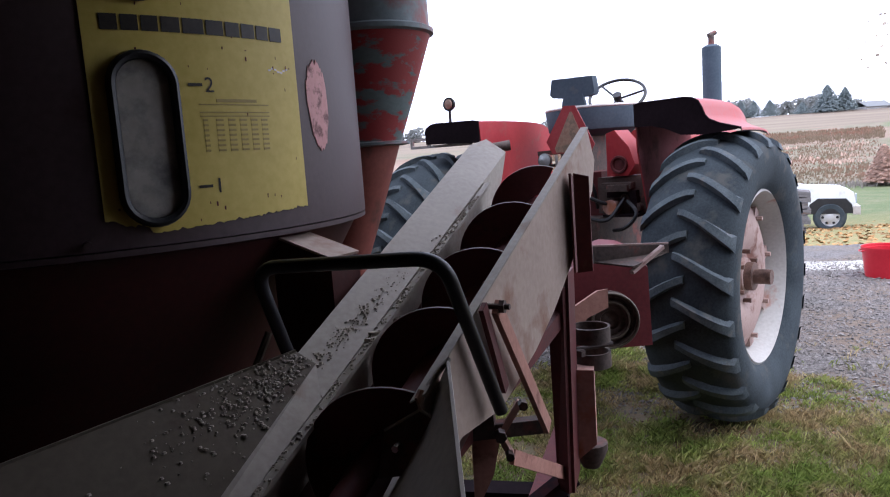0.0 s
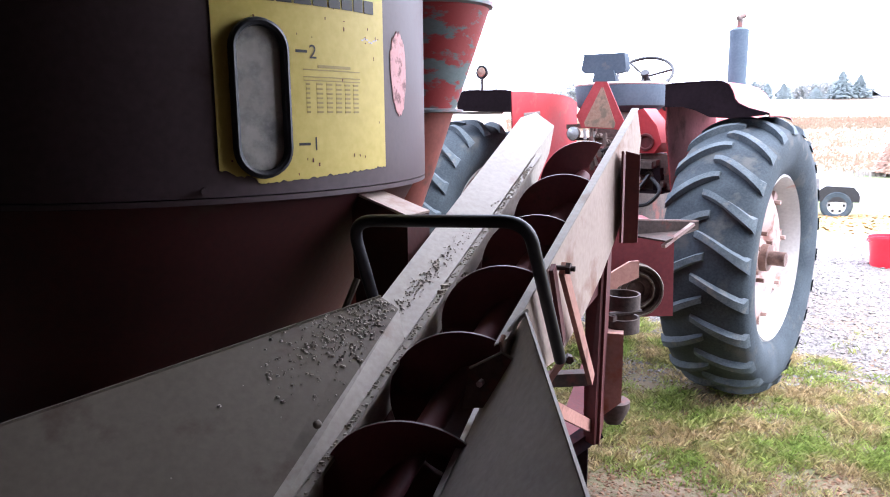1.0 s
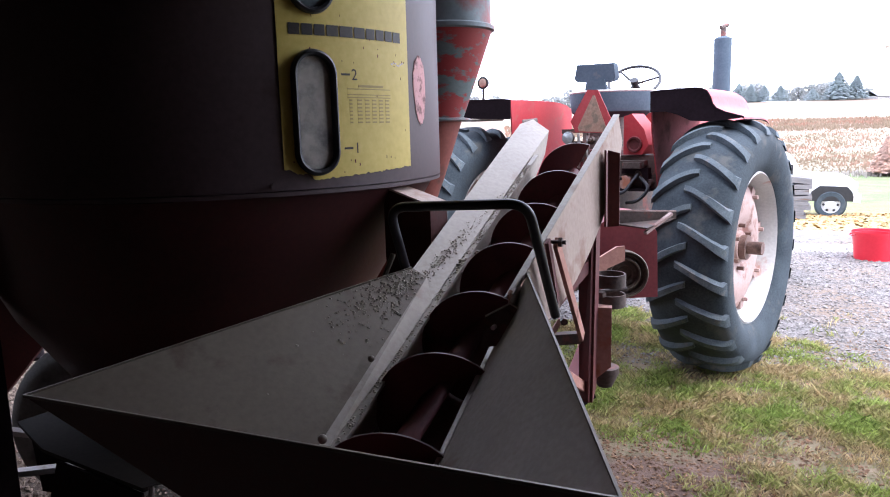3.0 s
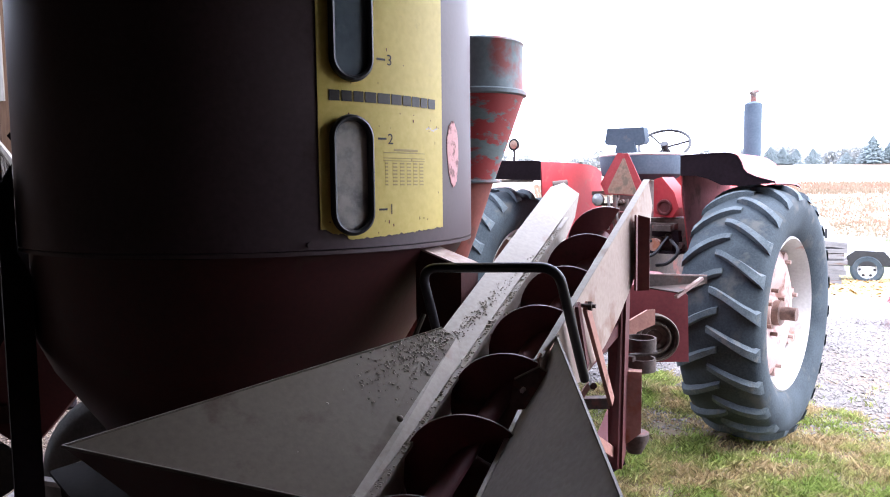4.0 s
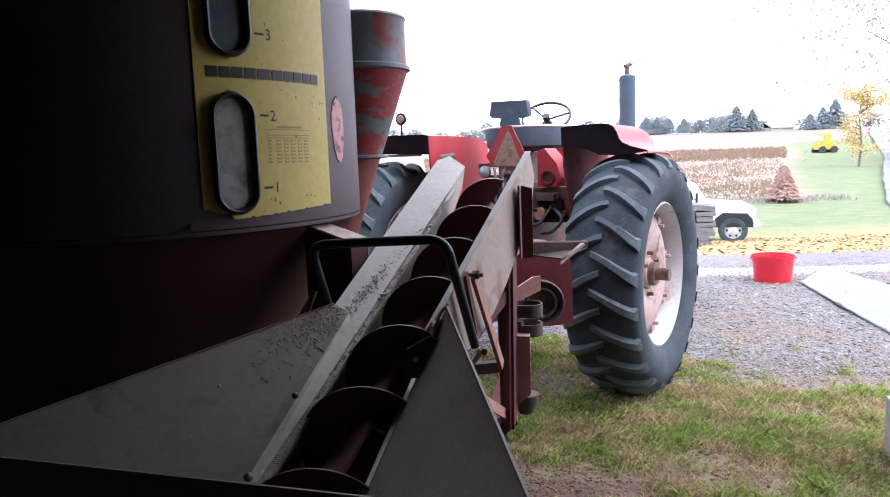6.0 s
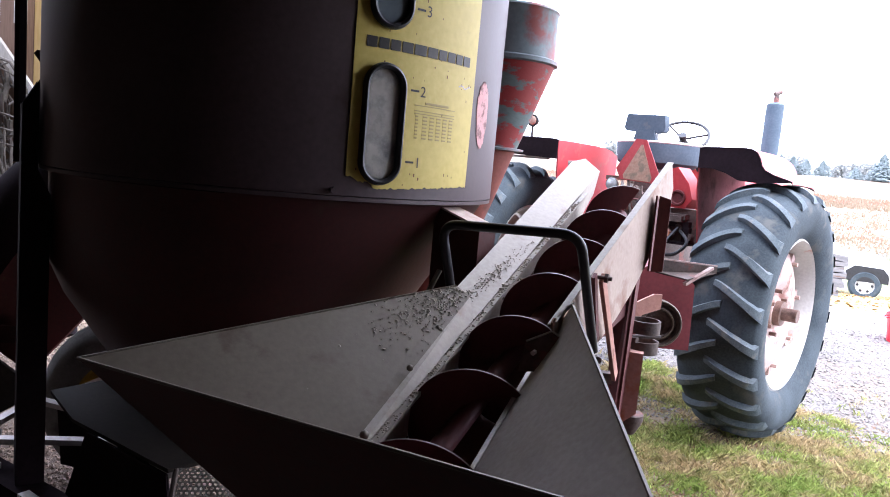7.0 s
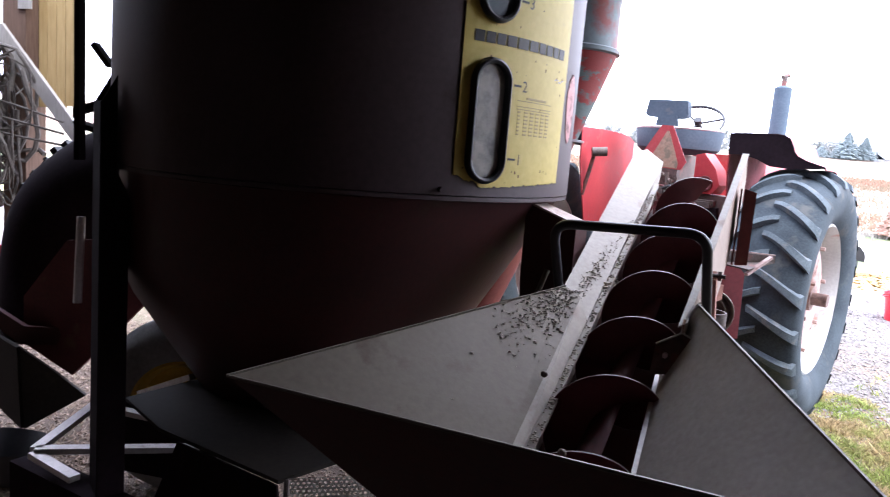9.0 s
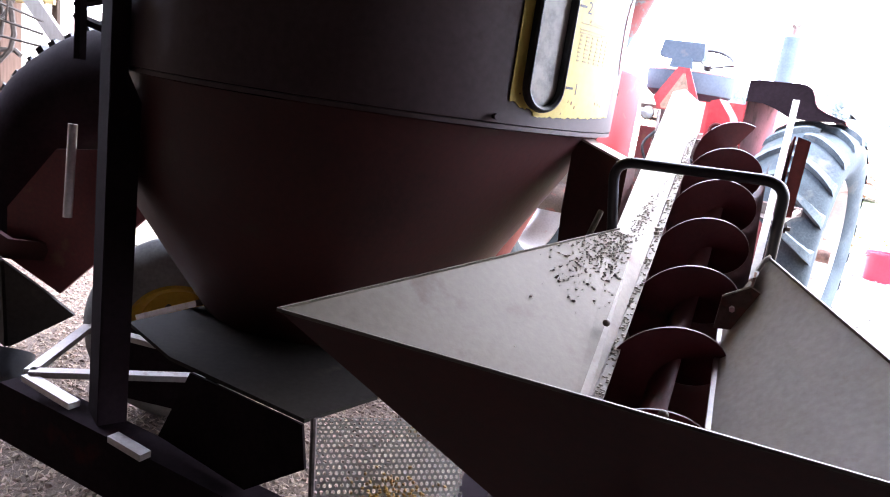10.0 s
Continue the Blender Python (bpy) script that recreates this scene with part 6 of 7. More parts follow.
def build_ramp():
    ob = thing("metal_sheet", (4.2, 7.2, 0.0), 0, "pale crumpled metal sheet lying flat on the gravel", "metal sheet")
    bm = bmesh.new()
    crumpled(bm, [(3.84, 8.03), (3.48, 5.07), (4.46, 6.20), (4.73, 7.31), (4.6, 9.05)])
    part("sheet_body", bm, M_SLAB, ob, world=True)
    bm = bmesh.new()
    path = [Vector((3.838 - 0.36 * k / 14, 8.03 - 2.96 * k / 14, 0.014 + 0.010 * noise.noise((k * 0.7, 3, 1)))) for k in range(15)]
    tube(bm, path, 0.010, 8)
    part("sheet_edge", bm, M_BLACK, ob, "dark curled edge of the sheet", world=True)


def build_truck():
    """A white bonneted truck, side on."""
    ob = thing("white_truck", (7.5, 25.3, ground_z(0, 25.3)), -14, "old white bonneted flatbed truck parked beyond the gravel", "truck")
    prof = [(-1.1, 0.45), (-1.1, 1.05), (-1.02, 1.55), (-0.88, 1.66), (-0.2, 1.66), (0.02, 1.55), (0.28, 1.12), (0.55, 1.08), (1.25, 1.03), (1.42, 0.95), (1.47, 0.62), (1.42, 0.45)]
    w = 0.85
    bm = bmesh.new()
    l = [bm.verts.new((x, -w if z < 1.2 else -w * 0.86, z)) for x, z in prof]
    r = [bm.verts.new((x, w if z < 1.2 else w * 0.86, z)) for x, z in prof]
    bm.faces.new(l)
    bm.faces.new(r[::-1])
    for i in range(len(prof)):
        j = (i + 1) % len(prof)
        bm.faces.new((l[i], r[i], r[j], l[j]))
    body = part("cab_body", bm, M_WHITE, ob, bevel=0.04)
    bm = bmesh.new()
    plate(bm, [(-0.84, -0.852, 1.10), (0.05, -0.852, 1.10), (-0.16, -0.752, 1.53), (-0.82, -0.752, 1.53)], 0.01, (0, -1, 0))
    part("side_window", bm, M_GLASS, body)
    bm = bmesh.new()
    plate(bm, [(0.25, -0.66, 1.17), (0.25, 0.66, 1.17), (0.05, 0.64, 1.53), (0.05, -0.64, 1.53)], 0.01, (1, 0, 0))
    part("windscreen", bm, M_GLASS, body)
    for x in (0.92, -3.0):
        m = Matrix.Translation((x, -0.74, 0.365)) @ AXIS_Y
        bm = bmesh.new()
        lathe(bm, [(0.21, -0.13), (0.31, -0.14), (0.355, -0.10), (0.365, 0.0), (0.355, 0.10), (0.31, 0.14), (0.21, 0.13)], m, 36)
        part("truck_tyre", bm, M_TYRE, ob)
        bm = bmesh.new()
        lathe(bm, [(0.23, 0.12), (0.20, 0.08), (0.12, 0.10), (0.08, 0.13), (0.001, 0.13)], m, 24)
        lathe(bm, [(0.23, -0.12), (0.20, -0.08), (0.12, -0.10), (0.08, -0.13), (0.001, -0.13)], m, 24)
        rim = part("truck_rim", bm, M_RIM, ob, "pale wheel with dark slots")
        for k in range(6):
            a = 2 * math.pi * k / 6
            bm = bmesh.new()
            tube(bm, [m @ Vector((0.155 * math.cos(a), 0.155 * math.sin(a), -0.098)), m @ Vector((0.155 * math.cos(a), 0.155 * math.sin(a), -0.085))], 0.032, 10)
            part("rim_slot", bm, M_BLACK, rim)
    bm = bmesh.new()
    plate(bm, [(0.92 + x, -0.865, 0.45 + z) for x, z in ((0.50, 0), (0.46, 0.22), (0.34, 0.36), (-0.26, 0.38), (-0.44, 0.24), (-0.52, 0))], 0.02, (0, -1, 0))
    part("wheel_arch", bm, M_BLACK, ob, "dark front wheel arch")
    bm = boxed((1.40, -0.88, 0.42), (1.56, 0.88, 0.62))
    part("bumper", bm, M_PALE_METAL, ob, bevel=0.02)
    bm = boxed((1.48, -0.70, 0.68), (1.50, -0.45, 0.90))
    part("headlamp", bm, M_GLASS, ob)
    bm = boxed((-4.1, -0.95, 0.78), (-1.2, 0.95, 0.92))
    box(bm, (-4.0, -0.35, 0.52), (-1.1, 0.35, 0.78))
    part("flatbed", bm, M_WOOD, ob, bevel=0.01)
    bm = bmesh.new()
    bar(bm, (-0.05, -0.92, 1.18), (0.02, -1.02, 1.22), 0.02, 0.02)
    box(bm, (-0.02, -1.06, 1.12), (0.04, -0.98, 1.36))
    part("door_mirror", bm, M_BLACK, ob)
    ob.scale = (1.3, 1.3, 1.3)


def build_crate():
    """Warped old boards stacked by the truck."""
    random.seed(13)
    ob = thing("board_stack", (6.32, 20.5, ground_z(0, 20.5)), -15, "stack of warped grey weathered boards by the truck", "board stack")
    z = 0.0
    for k in range(8):
        th = random.uniform(0.11, 0.16)
        x0, x1 = -0.36 + random.uniform(-0.05, 0.05), 0.34 + random.uniform(-0.06, 0.07) - (0.10 if k < 2 else 0)
        bm = bmesh.new()
        rows = []
        for i in range(7):
            t = i / 6
            x = x0 + (x1 - x0) * t
            dz = 0.02 * math.sin(2.2 * t + k) + (0.06 * (1 - t) if k == 7 else 0)
            rows.append([bm.verts.new((x, y, z + dz + h)) for y, h in ((-0.42, 0), (0.42, 0), (0.42, th), (-0.42, th))])
        for u, v in zip(rows, rows[1:]):
            for j in range(4):
                bm.faces.new((u[j], u[(j + 1) % 4], v[(j + 1) % 4], v[j]))
        bm.faces.new(rows[0])
        bm.faces.new(rows[-1][::-1])
        part("warped_board", bm, M_OLD_BOARD, ob, bevel=0.018)
        z += th + 0.012


def build_digger():
    x, y = 57.8, 126.0
    ob = thing("yellow_loader", (x, y, ground_z(x, y)), 10, "small yellow loader parked far up the lane", "loader")
    part("loader_body", boxed((-1.6, -0.9, 0.7), (1.2, 0.9, 1.9)), M_YELLOW_RIM, ob, bevel=0.15)
    part("loader_cab", boxed((-0.7, -0.75, 1.9), (0.6, 0.75, 3.3)), M_YELLOW_RIM, ob, bevel=0.1)
    part("loader_glass", boxed((-0.72, -0.55, 2.2), (0.62, 0.55, 3.0)), M_GLASS, ob)
    for a in (-1.1, 1.0):
        for s in (-0.95, 0.95):
            bm = bmesh.new()
            tube(bm, [(a, s - 0.2, 0.62), (a, s + 0.2, 0.62)], 0.62, 20)
            part("loader_tyre", bm, M_TYRE, ob)
    bm = bmesh.new()
    bar(bm, (1.0, 0.0, 1.5), (2.4, 0.0, 0.7), 1.2, 0.25)
    part("loader_arm", bm, M_YELLOW_RIM, ob)


def build_road():
    """Pale gravel lane that climbs away between the trees."""
    bm = bmesh.new()
    pts = [(8.2, 9.6, 2.4), (10.5, 13.5, 2.0), (14.5, 22, 1.7), (19.9, 32, 1.6), (29, 50, 1.5), (42, 75, 1.4), (62, 112, 1.6), (95, 180, 1.8), (118, 225, 2.0)]
    rows = []
    for i in range(len(pts) - 1):
        for k in range(8):
            t = k / 8
            x, y, w = [pts[i][j] + (pts[i + 1][j] - pts[i][j]) * t for j in range(3)]
            ww = w + 0.18 * noise.noise((y * 0.15, 0, 7))
            rows.append([bm.verts.new((x + s * ww, y - s * ww * 0.25, (ground_top if x < 12 else ground_z)(x, y - s * ww * 0.25) + (0.02 if abs(s) < 0.9 else 0.004) + 0.0035 * max(0.0, y - 12))) for s in (-1, -0.5, 0, 0.5, 1)])
    for u, v in zip(rows, rows[1:]):
        for j in range(4):
            bm.faces.new((u[j], u[j + 1], v[j + 1], v[j]))
    tagged(part("gravel_lane", bm, M_LANE), "pale gravel lane climbing away past the trees", "lane", kind="structure")


build_bucket()
build_ramp()
build_truck()
build_crate()
build_digger()
build_road()


# ---------------------------------------------------------------- trees and far growth
def leaf_faces(bm, c, size):
    n = Vector((random.gauss(0, 1), random.gauss(0, 1), random.gauss(0, 1)))
    if n.length < 1e-3:
        return
    n.normalize()
    a = n.orthogonal().normalized() * size
    b = n.cross(a).normalized() * size * 0.7
    vs = [bm.verts.new(c + p) for p in (a, b, -a, -b)]
    bm.faces.new(vs)


def broad_tree(name, x, y, h, spread, leaves, leaf, material, label, trunk_r=0.15, bare=0.28):
    ob = thing(name, (x, y, ground_z(x, y)), 0, label, "tree")
    bm = bmesh.new()
    tips = []
    tube(bm, [(0, 0, -0.1), (0.02 * h, 0, h * 0.25), (0.0, 0.03 * h, h * 0.55), (0.03 * h, 0, h * 0.9)], [trunk_r, trunk_r * 0.8, trunk_r * 0.5, trunk_r * 0.12], 10)
    for k in range(22):
        z0 = h * random.uniform(bare, 0.8)
        a = random.uniform(0, 2 * math.pi)
        ln = spread * random.uniform(0.55, 1.0) * (1.1 - abs(z0 / h - 0.5))
        mid = Vector((math.cos(a) * ln * 0.5, math.sin(a) * ln * 0.5, z0 + ln * 0.3))
        tip = Vector((math.cos(a) * ln, math.sin(a) * ln, z0 + ln * random.uniform(0.3, 0.75)))
        tube(bm, [(0, 0, z0), mid, tip], [trunk_r * 0.35, trunk_r * 0.2, trunk_r * 0.05], 6)
        tips += [mid, tip, (mid + tip) / 2]
        for _ in range(3):
            b = tip + Vector((random.gauss(0, 1), random.gauss(0, 1), random.gauss(0.2, 0.8))) * spread * 0.22
            tube(bm, [mid.lerp(tip, random.uniform(0.2, 0.9)), b], [trunk_r * 0.09, trunk_r * 0.03], 4)
            tips.append(b)
    part("trunk", bm, M_BARK, ob)
    bm = bmesh.new()
    for _ in range(leaves):
        c = random.choice(tips) + Vector((random.gauss(0, 1), random.gauss(0, 1), random.gauss(0, 1))) * spread * 0.14
        leaf_faces(bm, c, leaf * random.uniform(0.6, 1.3))
    part("crown", bm, material, ob)
    return ob


def conifer(x, y, h, w, name="conifer", material=M_CONIFER, label="blue-green hilltop conifer with distance haze in its colour", count=2200):
    ob = thing(name, (x, y, ground_z(x, y)), 0, label, "tree", "hilltop conifers" if name == "conifer" else "")
    bm = bmesh.new()
    tube(bm, [(0, 0, -0.3), (0, 0, h * 0.97)], [h * 0.02, h * 0.004], 8)
    part("trunk", bm, M_BARK, ob)
    bm = bmesh.new()
    for k in range(count):
        t = random.random() ** 1.25
        z = h * (0.06 + 0.93 * t)
        r = w * (1 - t) ** 0.85 * random.uniform(0.35, 1.08) + 0.05
        a = random.uniform(0, 2 * math.pi)
        c = Vector((r * math.cos(a), r * math.sin(a), z))
        d = Vector((math.cos(a), math.sin(a), -0.45)) * h * 0.06
        s = Vector((-math.sin(a), math.cos(a), 0)) * h * 0.036
        vs = [bm.verts.new(p) for p in (c - d * 0.7, c + s, c + d, c - s)]
        bm.faces.new(vs)
    part("crown", bm, material, ob)


def build_far():
    random.seed(31)
    for x, y, h, w in ((85.5, 252, 9.0, 5.2), (91.5, 254, 7.8, 4.2), (78.7, 255, 4.0, 3.4), (110, 252, 5.5, 4.2), (116, 256, 7.5, 4.2), (64, 256, 5.5, 4.0), (60, 257, 6.0, 3.6), (69, 256, 5.5, 3.6), (56, 256, 6.5, 4.0), (121, 258, 10, 5.0)):
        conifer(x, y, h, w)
    ob = tagged(new("far_hedgerow"), "line of bare trees along the hilltop, haze in their colour", "trees", kind="stuff")
    bm = bmesh.new()
    for _ in range(90):
        x = random.uniform(-140, 240)
        y = random.uniform(262, 300)
        h, w = random.uniform(3, 7), random.uniform(2.5, 5)
        z0 = ground_z(x, y)
        for _ in range(260):
            t = random.random()
            r = w * math.sin(math.pi * (0.12 + 0.86 * t)) ** 0.7
            c = Vector((x + random.uniform(-r, r), y + random.gauss(0, 1.5), z0 + h * t))
            leaf_faces(bm, c, random.uniform(0.35, 0.75))
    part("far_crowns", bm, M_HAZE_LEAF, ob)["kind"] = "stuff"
    # brushy growth in the rough field
    ob = tagged(new("field_brush"), "orange and tan brush in the rough field", "brush", kind="stuff")
    bm = bmesh.new()
    def tuft(bm, x, y, h, w):
        z = ground_z(x, y) + 0.5 * noise.noise((x * 0.02, y * 0.02, 2)) - 0.05
        a = random.uniform(0, math.pi)
        dx, dy = math.cos(a) * w, math.sin(a) * w
        lx = random.uniform(-0.3, 0.3) * h
        vs = [bm.verts.new(p) for p in ((x - dx, y - dy, z), (x + dx, y + dy, z), (x + dx * 0.7 + lx, y + dy * 0.5, z + h * 0.7), (x + lx, y, z + h), (x - dx * 0.6 + lx, y - dy, z + h * 0.75))]
        bm.faces.new(vs)
    for _ in range(14000):
        y = random.uniform(49, 116)
        x = random.uniform(-0.15, 0.394) * y + 1.7 - random.uniform(0, 3)
        k = noise.noise((x * 0.12, y * 0.12, 9))
        tuft(bm, x, y, random.uniform(0.06, 0.26) * (1.2 + k), random.uniform(0.04, 0.13))
    for _ in range(9000):
        y = random.uniform(116, 146)
        x = random.uniform(-0.1, 0.394) * y + 1.7
        tuft(bm, x, y, random.uniform(0.25, 0.7), random.uniform(0.06, 0.18))
    part("brush_tufts", bm, M_BRUSH, ob)["kind"] = "stuff"
    bm = bmesh.new()
    for _ in range(26):
        y = random.uniform(70, 112)
        x0 = random.uniform(0.1, 0.38) * y
        for _ in range(30):
            tuft(bm, x0 + random.gauss(0, 0.7), y + random.gauss(0, 0.7), random.uniform(0.15, 0.6), random.uniform(0.04, 0.13))
    part("orange_tufts", bm, M_ORANGE_LEAF, ob)["kind"] = "stuff"
    bm = bmesh.new()
    for _ in range(1500):
        x = random.uniform(8, 24)
        tuft(bm, x, 47.5 + 0.12 * (x - 15) + random.gauss(0, 0.7), random.uniform(0.08, 0.42), random.uniform(0.02, 0.08))
    part("grey_tufts", bm, M_GREY_BRUSH, ob)["kind"] = "stuff"
    conifer(19.3, 47, 2.35, 1.05, "orange_shrub", M_ORANGE_LEAF, "cone-shaped orange autumn shrub at the field edge", 5200)
    broad_tree("yellow_tree", 46.5, 92, 11.5, 2.6, 3200, 0.15, M_AUTUMN, "tall yellow autumn tree beside the lane", 0.16, 0.06)
    broad_tree("thin_tree", 15.6, 21.5, 11.5, 5.2, 6500, 0.065, M_WOODS, "half-bare tree with a few brown leaves", 0.16)
    broad_tree("brown_tree", 60.5, 100, 13, 5, 3000, 0.30, M_WOODS, "brown half-bare autumn tree beside the lane", 0.3)
    broad_tree("brown_tree", 68, 108, 14, 6, 3000, 0.32, M_WOODS, "brown half-bare autumn tree beside the lane", 0.3)
    # a far farm roof
    h = thing("far_house", (101, 258, ground_z(0, 258) - 1.8), 25, "low pale farmhouse on the hilltop", "house")
    part("house_wall", boxed((-5, -3, 0), (5, 3, 2.6)), M_RIM, h)
    bm = bmesh.new()
    for s in (-1, 1):
        plate(bm, [(-5.4, 0, 4.4), (5.4, 0, 4.4), (5.4, s * 3.5, 2.5), (-5.4, s * 3.5, 2.5)], 0.2, (0, 0, 1))
    part("house_roof", bm, M_SLAB, h)


build_far()


# ---------------------------------------------------------------- grass, gravel, leaves, straw
def build_grass():
    """Tufts of short blades, thinning out towards the gravel."""
    random.seed(41)
    verts, faces = [], []
    made = 0
    while made < 17000:
        x, y = random.uniform(-0.9, 4.2), 2.3 + 3.5 * random.random() ** 1.15
        clump = noise.noise((x * 1.3, y * 1.3, 3)) + 0.6 * noise.noise((x * 4.5, y * 4.5, 8))
        k = min(1, max(0, (x - 1.5) / 0.8))
        edge = 5.35 - 1.15 * k + 0.55 * noise.noise((x * 0.9, y * 0.9, 0)) + 0.3 * noise.noise((x * 3, y * 3, 6))
        if clump < random.uniform(-0.60, 0.20) or (y > edge and random.random() < 0.985) or (y < 3.25 - 0.5 * x and random.random() < 0.45):
            continue
        tall = random.uniform(0.018, 0.050) * (1.0 + 0.55 * clump)
        for _ in range(random.randint(6, 11)):
            bx, by = x + random.gauss(0, 0.018), y + random.gauss(0, 0.018)
            z = ground_top(bx, by) - 0.004
            h = tall * random.uniform(0.5, 1.25)
            a = random.uniform(0, 2 * math.pi)
            w = random.uniform(0.0016, 0.0036)
            lean = random.uniform(0.15, 1.3)
            lx, ly = math.cos(a) * h * lean, math.sin(a) * h * lean
            px, py = -math.sin(a) * w, math.cos(a) * w
            i = len(verts)
            verts += [(bx - px, by - py, z), (bx + px, by + py, z), (bx + lx * 0.45 + px * 0.7, by + ly * 0.45 + py * 0.7, z + h * 0.7), (bx + lx, by + ly, z + h)]
            faces += [(i, i + 1, i + 2), (i, i + 2, i + 3)]
        made += 1
    me = bpy.data.meshes.new("yard_grass")
    me.from_pydata(verts, [], faces)
    me.materials.append(M_GREEN_LEAF)
    tagged(new("yard_grass", me), "short worn grass with dry brown tufts", "grass", kind="stuff")


def scatter(name, count, region, size, material, label, category, flat=0.6, seed=1, lift=0.3):
    random.seed(seed)
    verts, faces = [], []
    base = ((1, 0, 0), (-1, 0, 0), (0, 1, 0), (0, -1, 0), (0, 0, 1), (0, 0, -1))
    tris = ((0, 2, 4), (2, 1, 4), (1, 3, 4), (3, 0, 4), (2, 0, 5), (1, 2, 5), (3, 1, 5), (0, 3, 5))
    for _ in range(count):
        x, y = region()
        r = random.uniform(*size)
        e = Euler((random.uniform(-0.5, 0.5), random.uniform(-0.5, 0.5), random.uniform(0, 6.3))).to_matrix()
        i = len(verts)
        z = ground_top(x, y)
        for v in base:
            p = e @ Vector((v[0] * r, v[1] * r * random.uniform(0.6, 1), v[2] * r * flat))
            verts.append((x + p.x, y + p.y, z + p.z + r * flat * lift))
        faces += [tuple(i + k for k in t) for t in tris]
    me = bpy.data.meshes.new(name)
    me.from_pydata(verts, [], faces)
    me.materials.append(material)
    tagged(new(name, me), label, category, kind="stuff")


M_STONE = surface("grey_gravel_stone", (0.14, 0.127, 0.120), (0.30, 0.275, 0.26), 0.9, 0, 8, 60, 0.1, island=0.4)
M_LITTER = surface("dull_brown_leaf_scraps", (0.13, 0.072, 0.045), (0.27, 0.165, 0.10), 0.9, 0, 8, 60, 0.1, island=0.5, spec=0.15)
M_CHIP = surface("brown_floor_chips", (0.176, 0.122, 0.0941), (0.29, 0.213, 0.166), 0.9, 0, 8, 60, 0.1, island=0.5)
build_grass()
scatter("loose_gravel", 34000, lambda: (random.uniform(-1.5, 6.5), 4.2 + 5.8 * random.random() ** 1.25), (0.004, 0.015), M_STONE, "loose grey gravel stones", "gravel", 0.6, 51)
scatter("coarse_gravel", 9000, lambda: (random.uniform(-1.5, 6.0), 4.4 + 4.6 * random.random() ** 1.1), (0.011, 0.026), M_STONE, "larger grey gravel stones among the fine gravel", "gravel", 0.5, 54)
scatter("dry_litter", 11000, lambda: (random.uniform(-0.3, 1.5), random.uniform(2.3, 3.2)) if random.random() < 0.3 else (random.uniform(-0.6, 3.8), random.uniform(2.3, 4.9)), (0.004, 0.013), M_LITTER, "small dry leaf scraps and twigs in the worn grass", "leaf litter", 0.3, 55, 1.0)
scatter("fallen_leaves", 3400, lambda: (random.uniform(2.5, 14), random.uniform(12.5, 27)), (0.025, 0.075), M_DRY_LEAF, "fallen brown and orange leaves", "leaves", 0.12, 52, 2.0)


scatter("floor_chips", 26000, lambda: (random.uniform(-4.4, -0.9), random.uniform(0.3, 4.4)), (0.006, 0.020), M_CHIP, "brown wood chips and grit on the dirt floor", "chips", 0.5, 53)


def build_straw():
    random.seed(61)
    verts, faces = [], []
    for _ in range(30000):
        x, y = random.uniform(-4.6, -0.8), random.uniform(0.2, 4.6)
        a, ln, w = random.uniform(0, math.pi), random.uniform(0.01, 0.045), random.uniform(0.0015, 0.004)
        dx, dy = math.cos(a) * ln, math.sin(a) * ln
        z = ground_top(x, y) + random.uniform(0.002, 0.012)
        i = len(verts)
        verts += [(x - w * math.sin(a), y + w * math.cos(a), z), (x + w * math.sin(a), y - w * math.cos(a), z), (x + dx, y + dy, z + random.uniform(0, 0.015))]
        faces.append((i, i + 1, i + 2))
    me = bpy.data.meshes.new("floor_straw")
    me.from_pydata(verts, [], faces)
    me.materials.append(M_STRAW)
    tagged(new("floor_straw", me), "loose bleached straw and chaff on the dirt floor", "straw", kind="stuff")


build_straw()


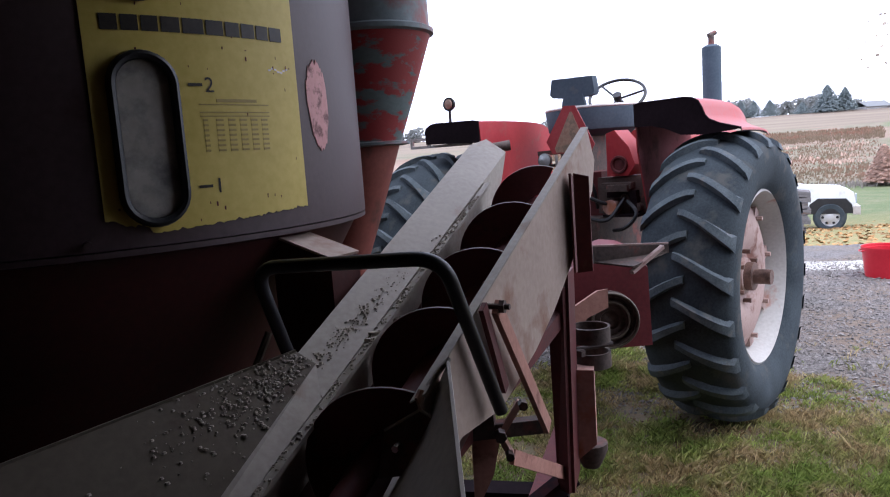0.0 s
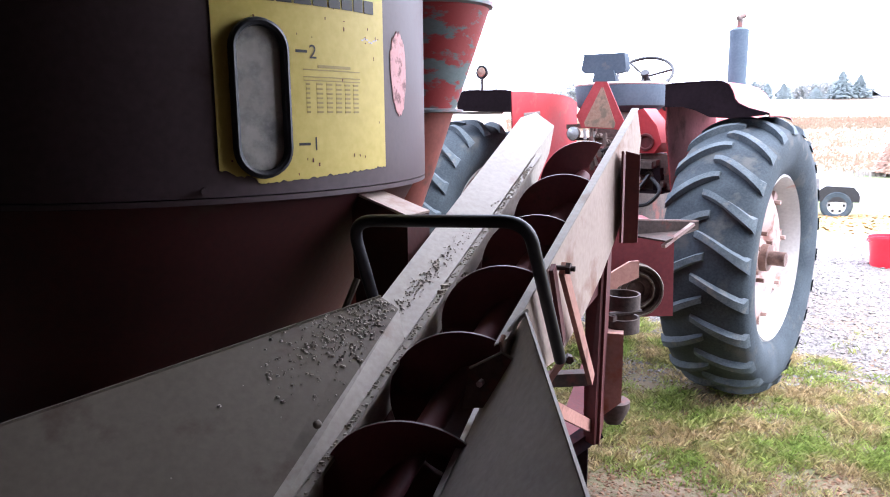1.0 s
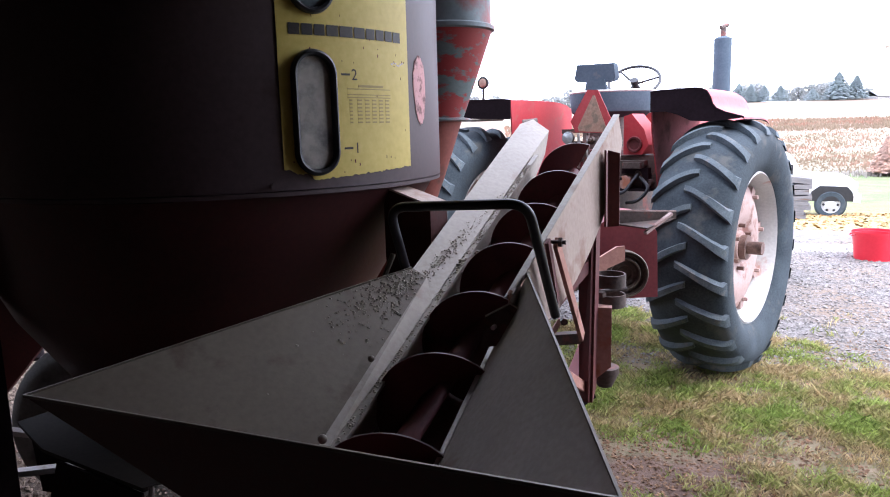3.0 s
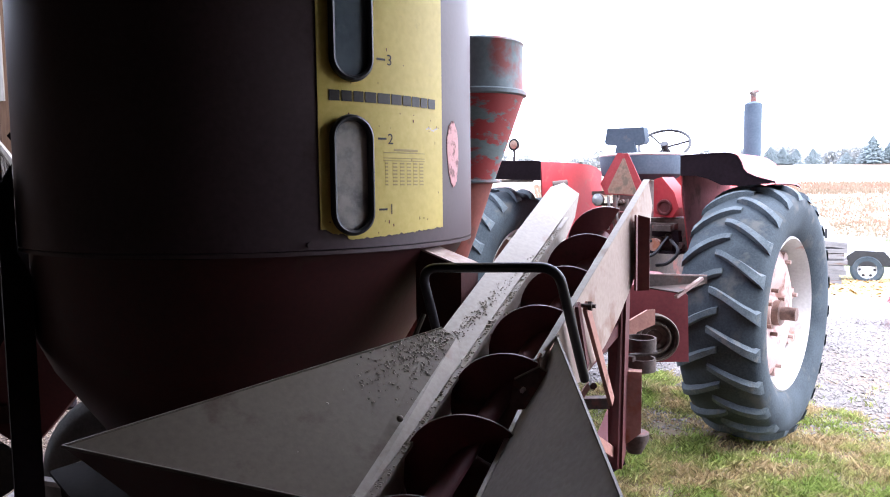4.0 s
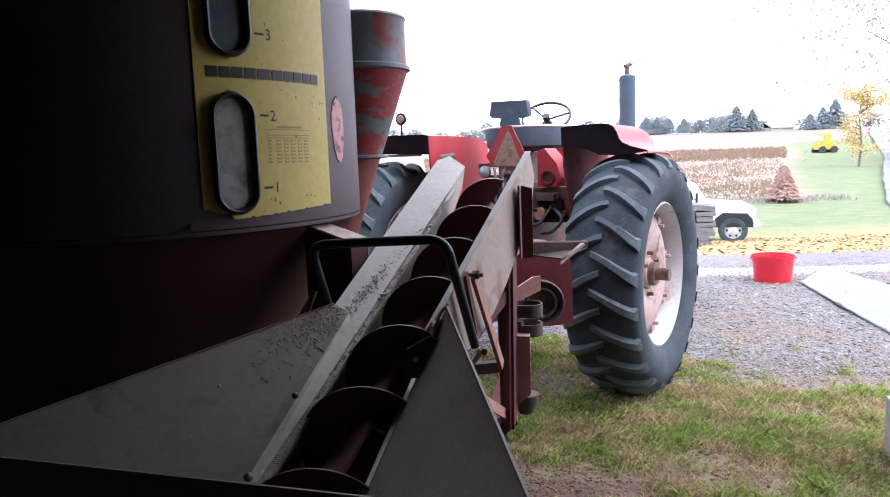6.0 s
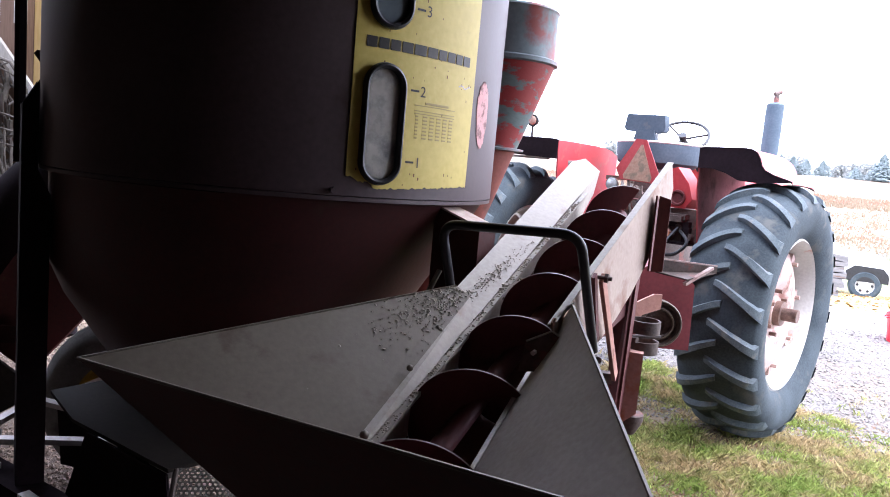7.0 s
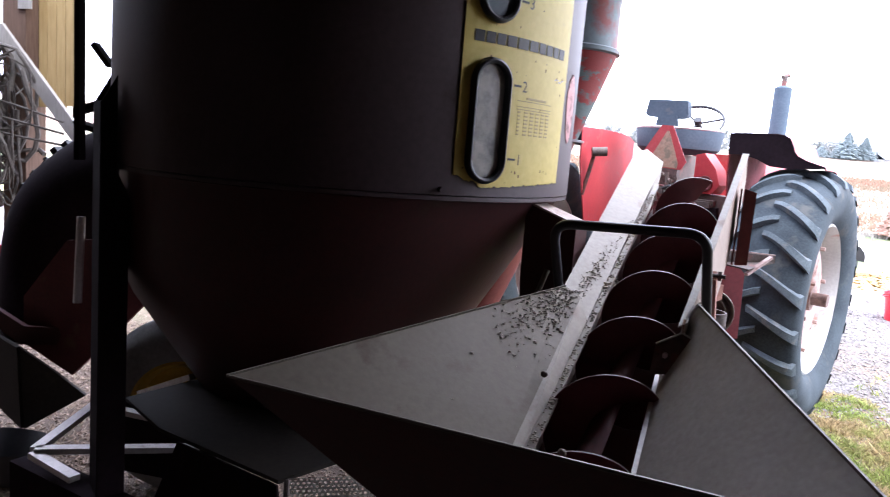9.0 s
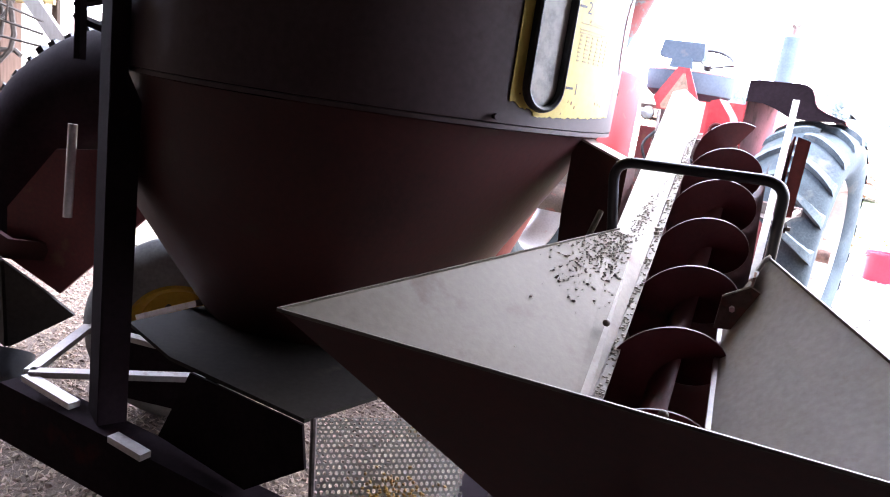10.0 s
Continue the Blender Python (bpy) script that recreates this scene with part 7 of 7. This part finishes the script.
# ---------------------------------------------------------------- clutter beyond the far side of the tank
def build_clutter():
    random.seed(71)
    tagged(part("barn_post", boxed((-4.47, 4.0, -0.1), (-4.28, 4.2, 3.6)), M_POST, bevel=0.01), "brown timber barn post beyond the mixer", "post", kind="structure")
    bm = boxed((-4.332, 3.985, 2.296), (-4.223, 3.996, 2.921))
    tagged(part("pale_board", bm, M_BOARD_GREY, bevel=0.004), "pale weathered board nailed to the barn post", "board")
    bm = bmesh.new()
    bar(bm, (-4.46, 3.95, 2.15), (-3.60, 3.93, 1.20), 0.03, 0.10)
    tagged(part("leaning_board", bm, M_BOARD_GREY, bevel=0.005), "pale weathered board leaning across the barn post", "board")
    ob = thing("pine_boarding", (-4.285, 4.12, 0), 0, "sunlit pine boards standing upright behind the post", "boards")
    for k in range(4):
        bm = boxed((0.012 + k * 0.074, 0, 1.62 + 0.02 * (k % 2)), (0.012 + k * 0.074 + 0.068, 0.025, 3.5))
        part("pine_board", bm, M_WOOD_PALE, ob, bevel=0.004)
    bm = boxed((0.0, 0.029, 2.1), (0.32, 0.065, 2.2))
    box(bm, (0.0, 0.029, 3.0), (0.32, 0.065, 3.1))
    box(bm, (0.27, 0.029, 0.0), (0.31, 0.065, 3.4))
    part("panel_batten", bm, M_WOOD, ob)
    ob = thing("hose_tangle", (-4.4, 3.9, 0), 0, "tangle of grey hoses and dry vine hung on a post", "hose")
    for k in range(34):
        bm = bmesh.new()
        c = Vector((-4.45 + random.gauss(0, 0.17), 3.88 + random.gauss(0, 0.06), random.uniform(1.0, 1.95)))
        rx, rz = random.uniform(0.06, 0.22), random.uniform(0.12, 0.40)
        ph = random.uniform(0, 6)
        tube(bm, [c + Vector((rx * math.cos(ph + t * 0.45), 0.06 * math.sin(t * 0.9 + ph), rz * math.sin(ph + t * 0.45) + 0.015 * math.sin(3 * t))) for t in range(12)], random.choice((0.006, 0.008, 0.012, 0.018)), 6)
        part("hose_loop", bm, M_VINE, ob, world=True)
    for k in range(3):
        bm = bmesh.new()
        z0 = 1.62 - 0.11 * k
        tube(bm, rounded([(-4.62, 3.86, z0 + 0.06), (-4.25, 3.84, z0), (-3.86, 3.86, z0 - 0.10 + 0.03 * k)], 0.1), 0.009, 6)
        part("hose_loop", bm, M_VINE, ob, world=True)
    # chain hung from the roof: alternate links
    ob = thing("hanging_chain", (-4.70, 4.1, 0.6), 0, "rusty dark link chain hanging beside the post", "chain")
    for strand in (0, 0.055):
        for k in range(22):
            bm = bmesh.new()
            c = Vector((-4.71 + strand + 0.004 * math.sin(k), 4.1, 0.62 + 0.052 * k))
            e = Vector((1, 0, 0)) if k % 2 else Vector((0, 1, 0))
            ring = [c + e * 0.019 * math.cos(a) + Vector((0, 0, 0.033 * math.sin(a))) for a in (2 * math.pi * i / 10 for i in range(11))]
            tube(bm, ring, 0.0065, 5, caps=False)
            part("chain_link", bm, M_VINE, ob, world=True)
    ob = thing("wire_rack", (-4.6, 4.1, 0), 0, "faded red wire rack of tools", "rack")
    for z in (0.06, 0.26, 0.46):
        part("rack_bar", tube(bmesh.new(), [(-5.0, 4.25, z + 0.04), (-4.40, 4.08, z - 0.02)], 0.018, 8), M_RED_FADED, ob, world=True)
    for x in (-4.92, -4.68, -4.46):
        part("rack_upright", tube(bmesh.new(), [(x, 4.2, 0.0), (x + 0.06, 4.12, 0.54)], 0.016, 8), M_RED_FADED, ob, world=True)
    tagged(part("pale_box", boxed((-5.1, 4.4, 0.0), (-4.5, 4.75, 0.32)), M_PALE_METAL, bevel=0.03), "pale battered metal box on the floor", "box")


build_clutter()
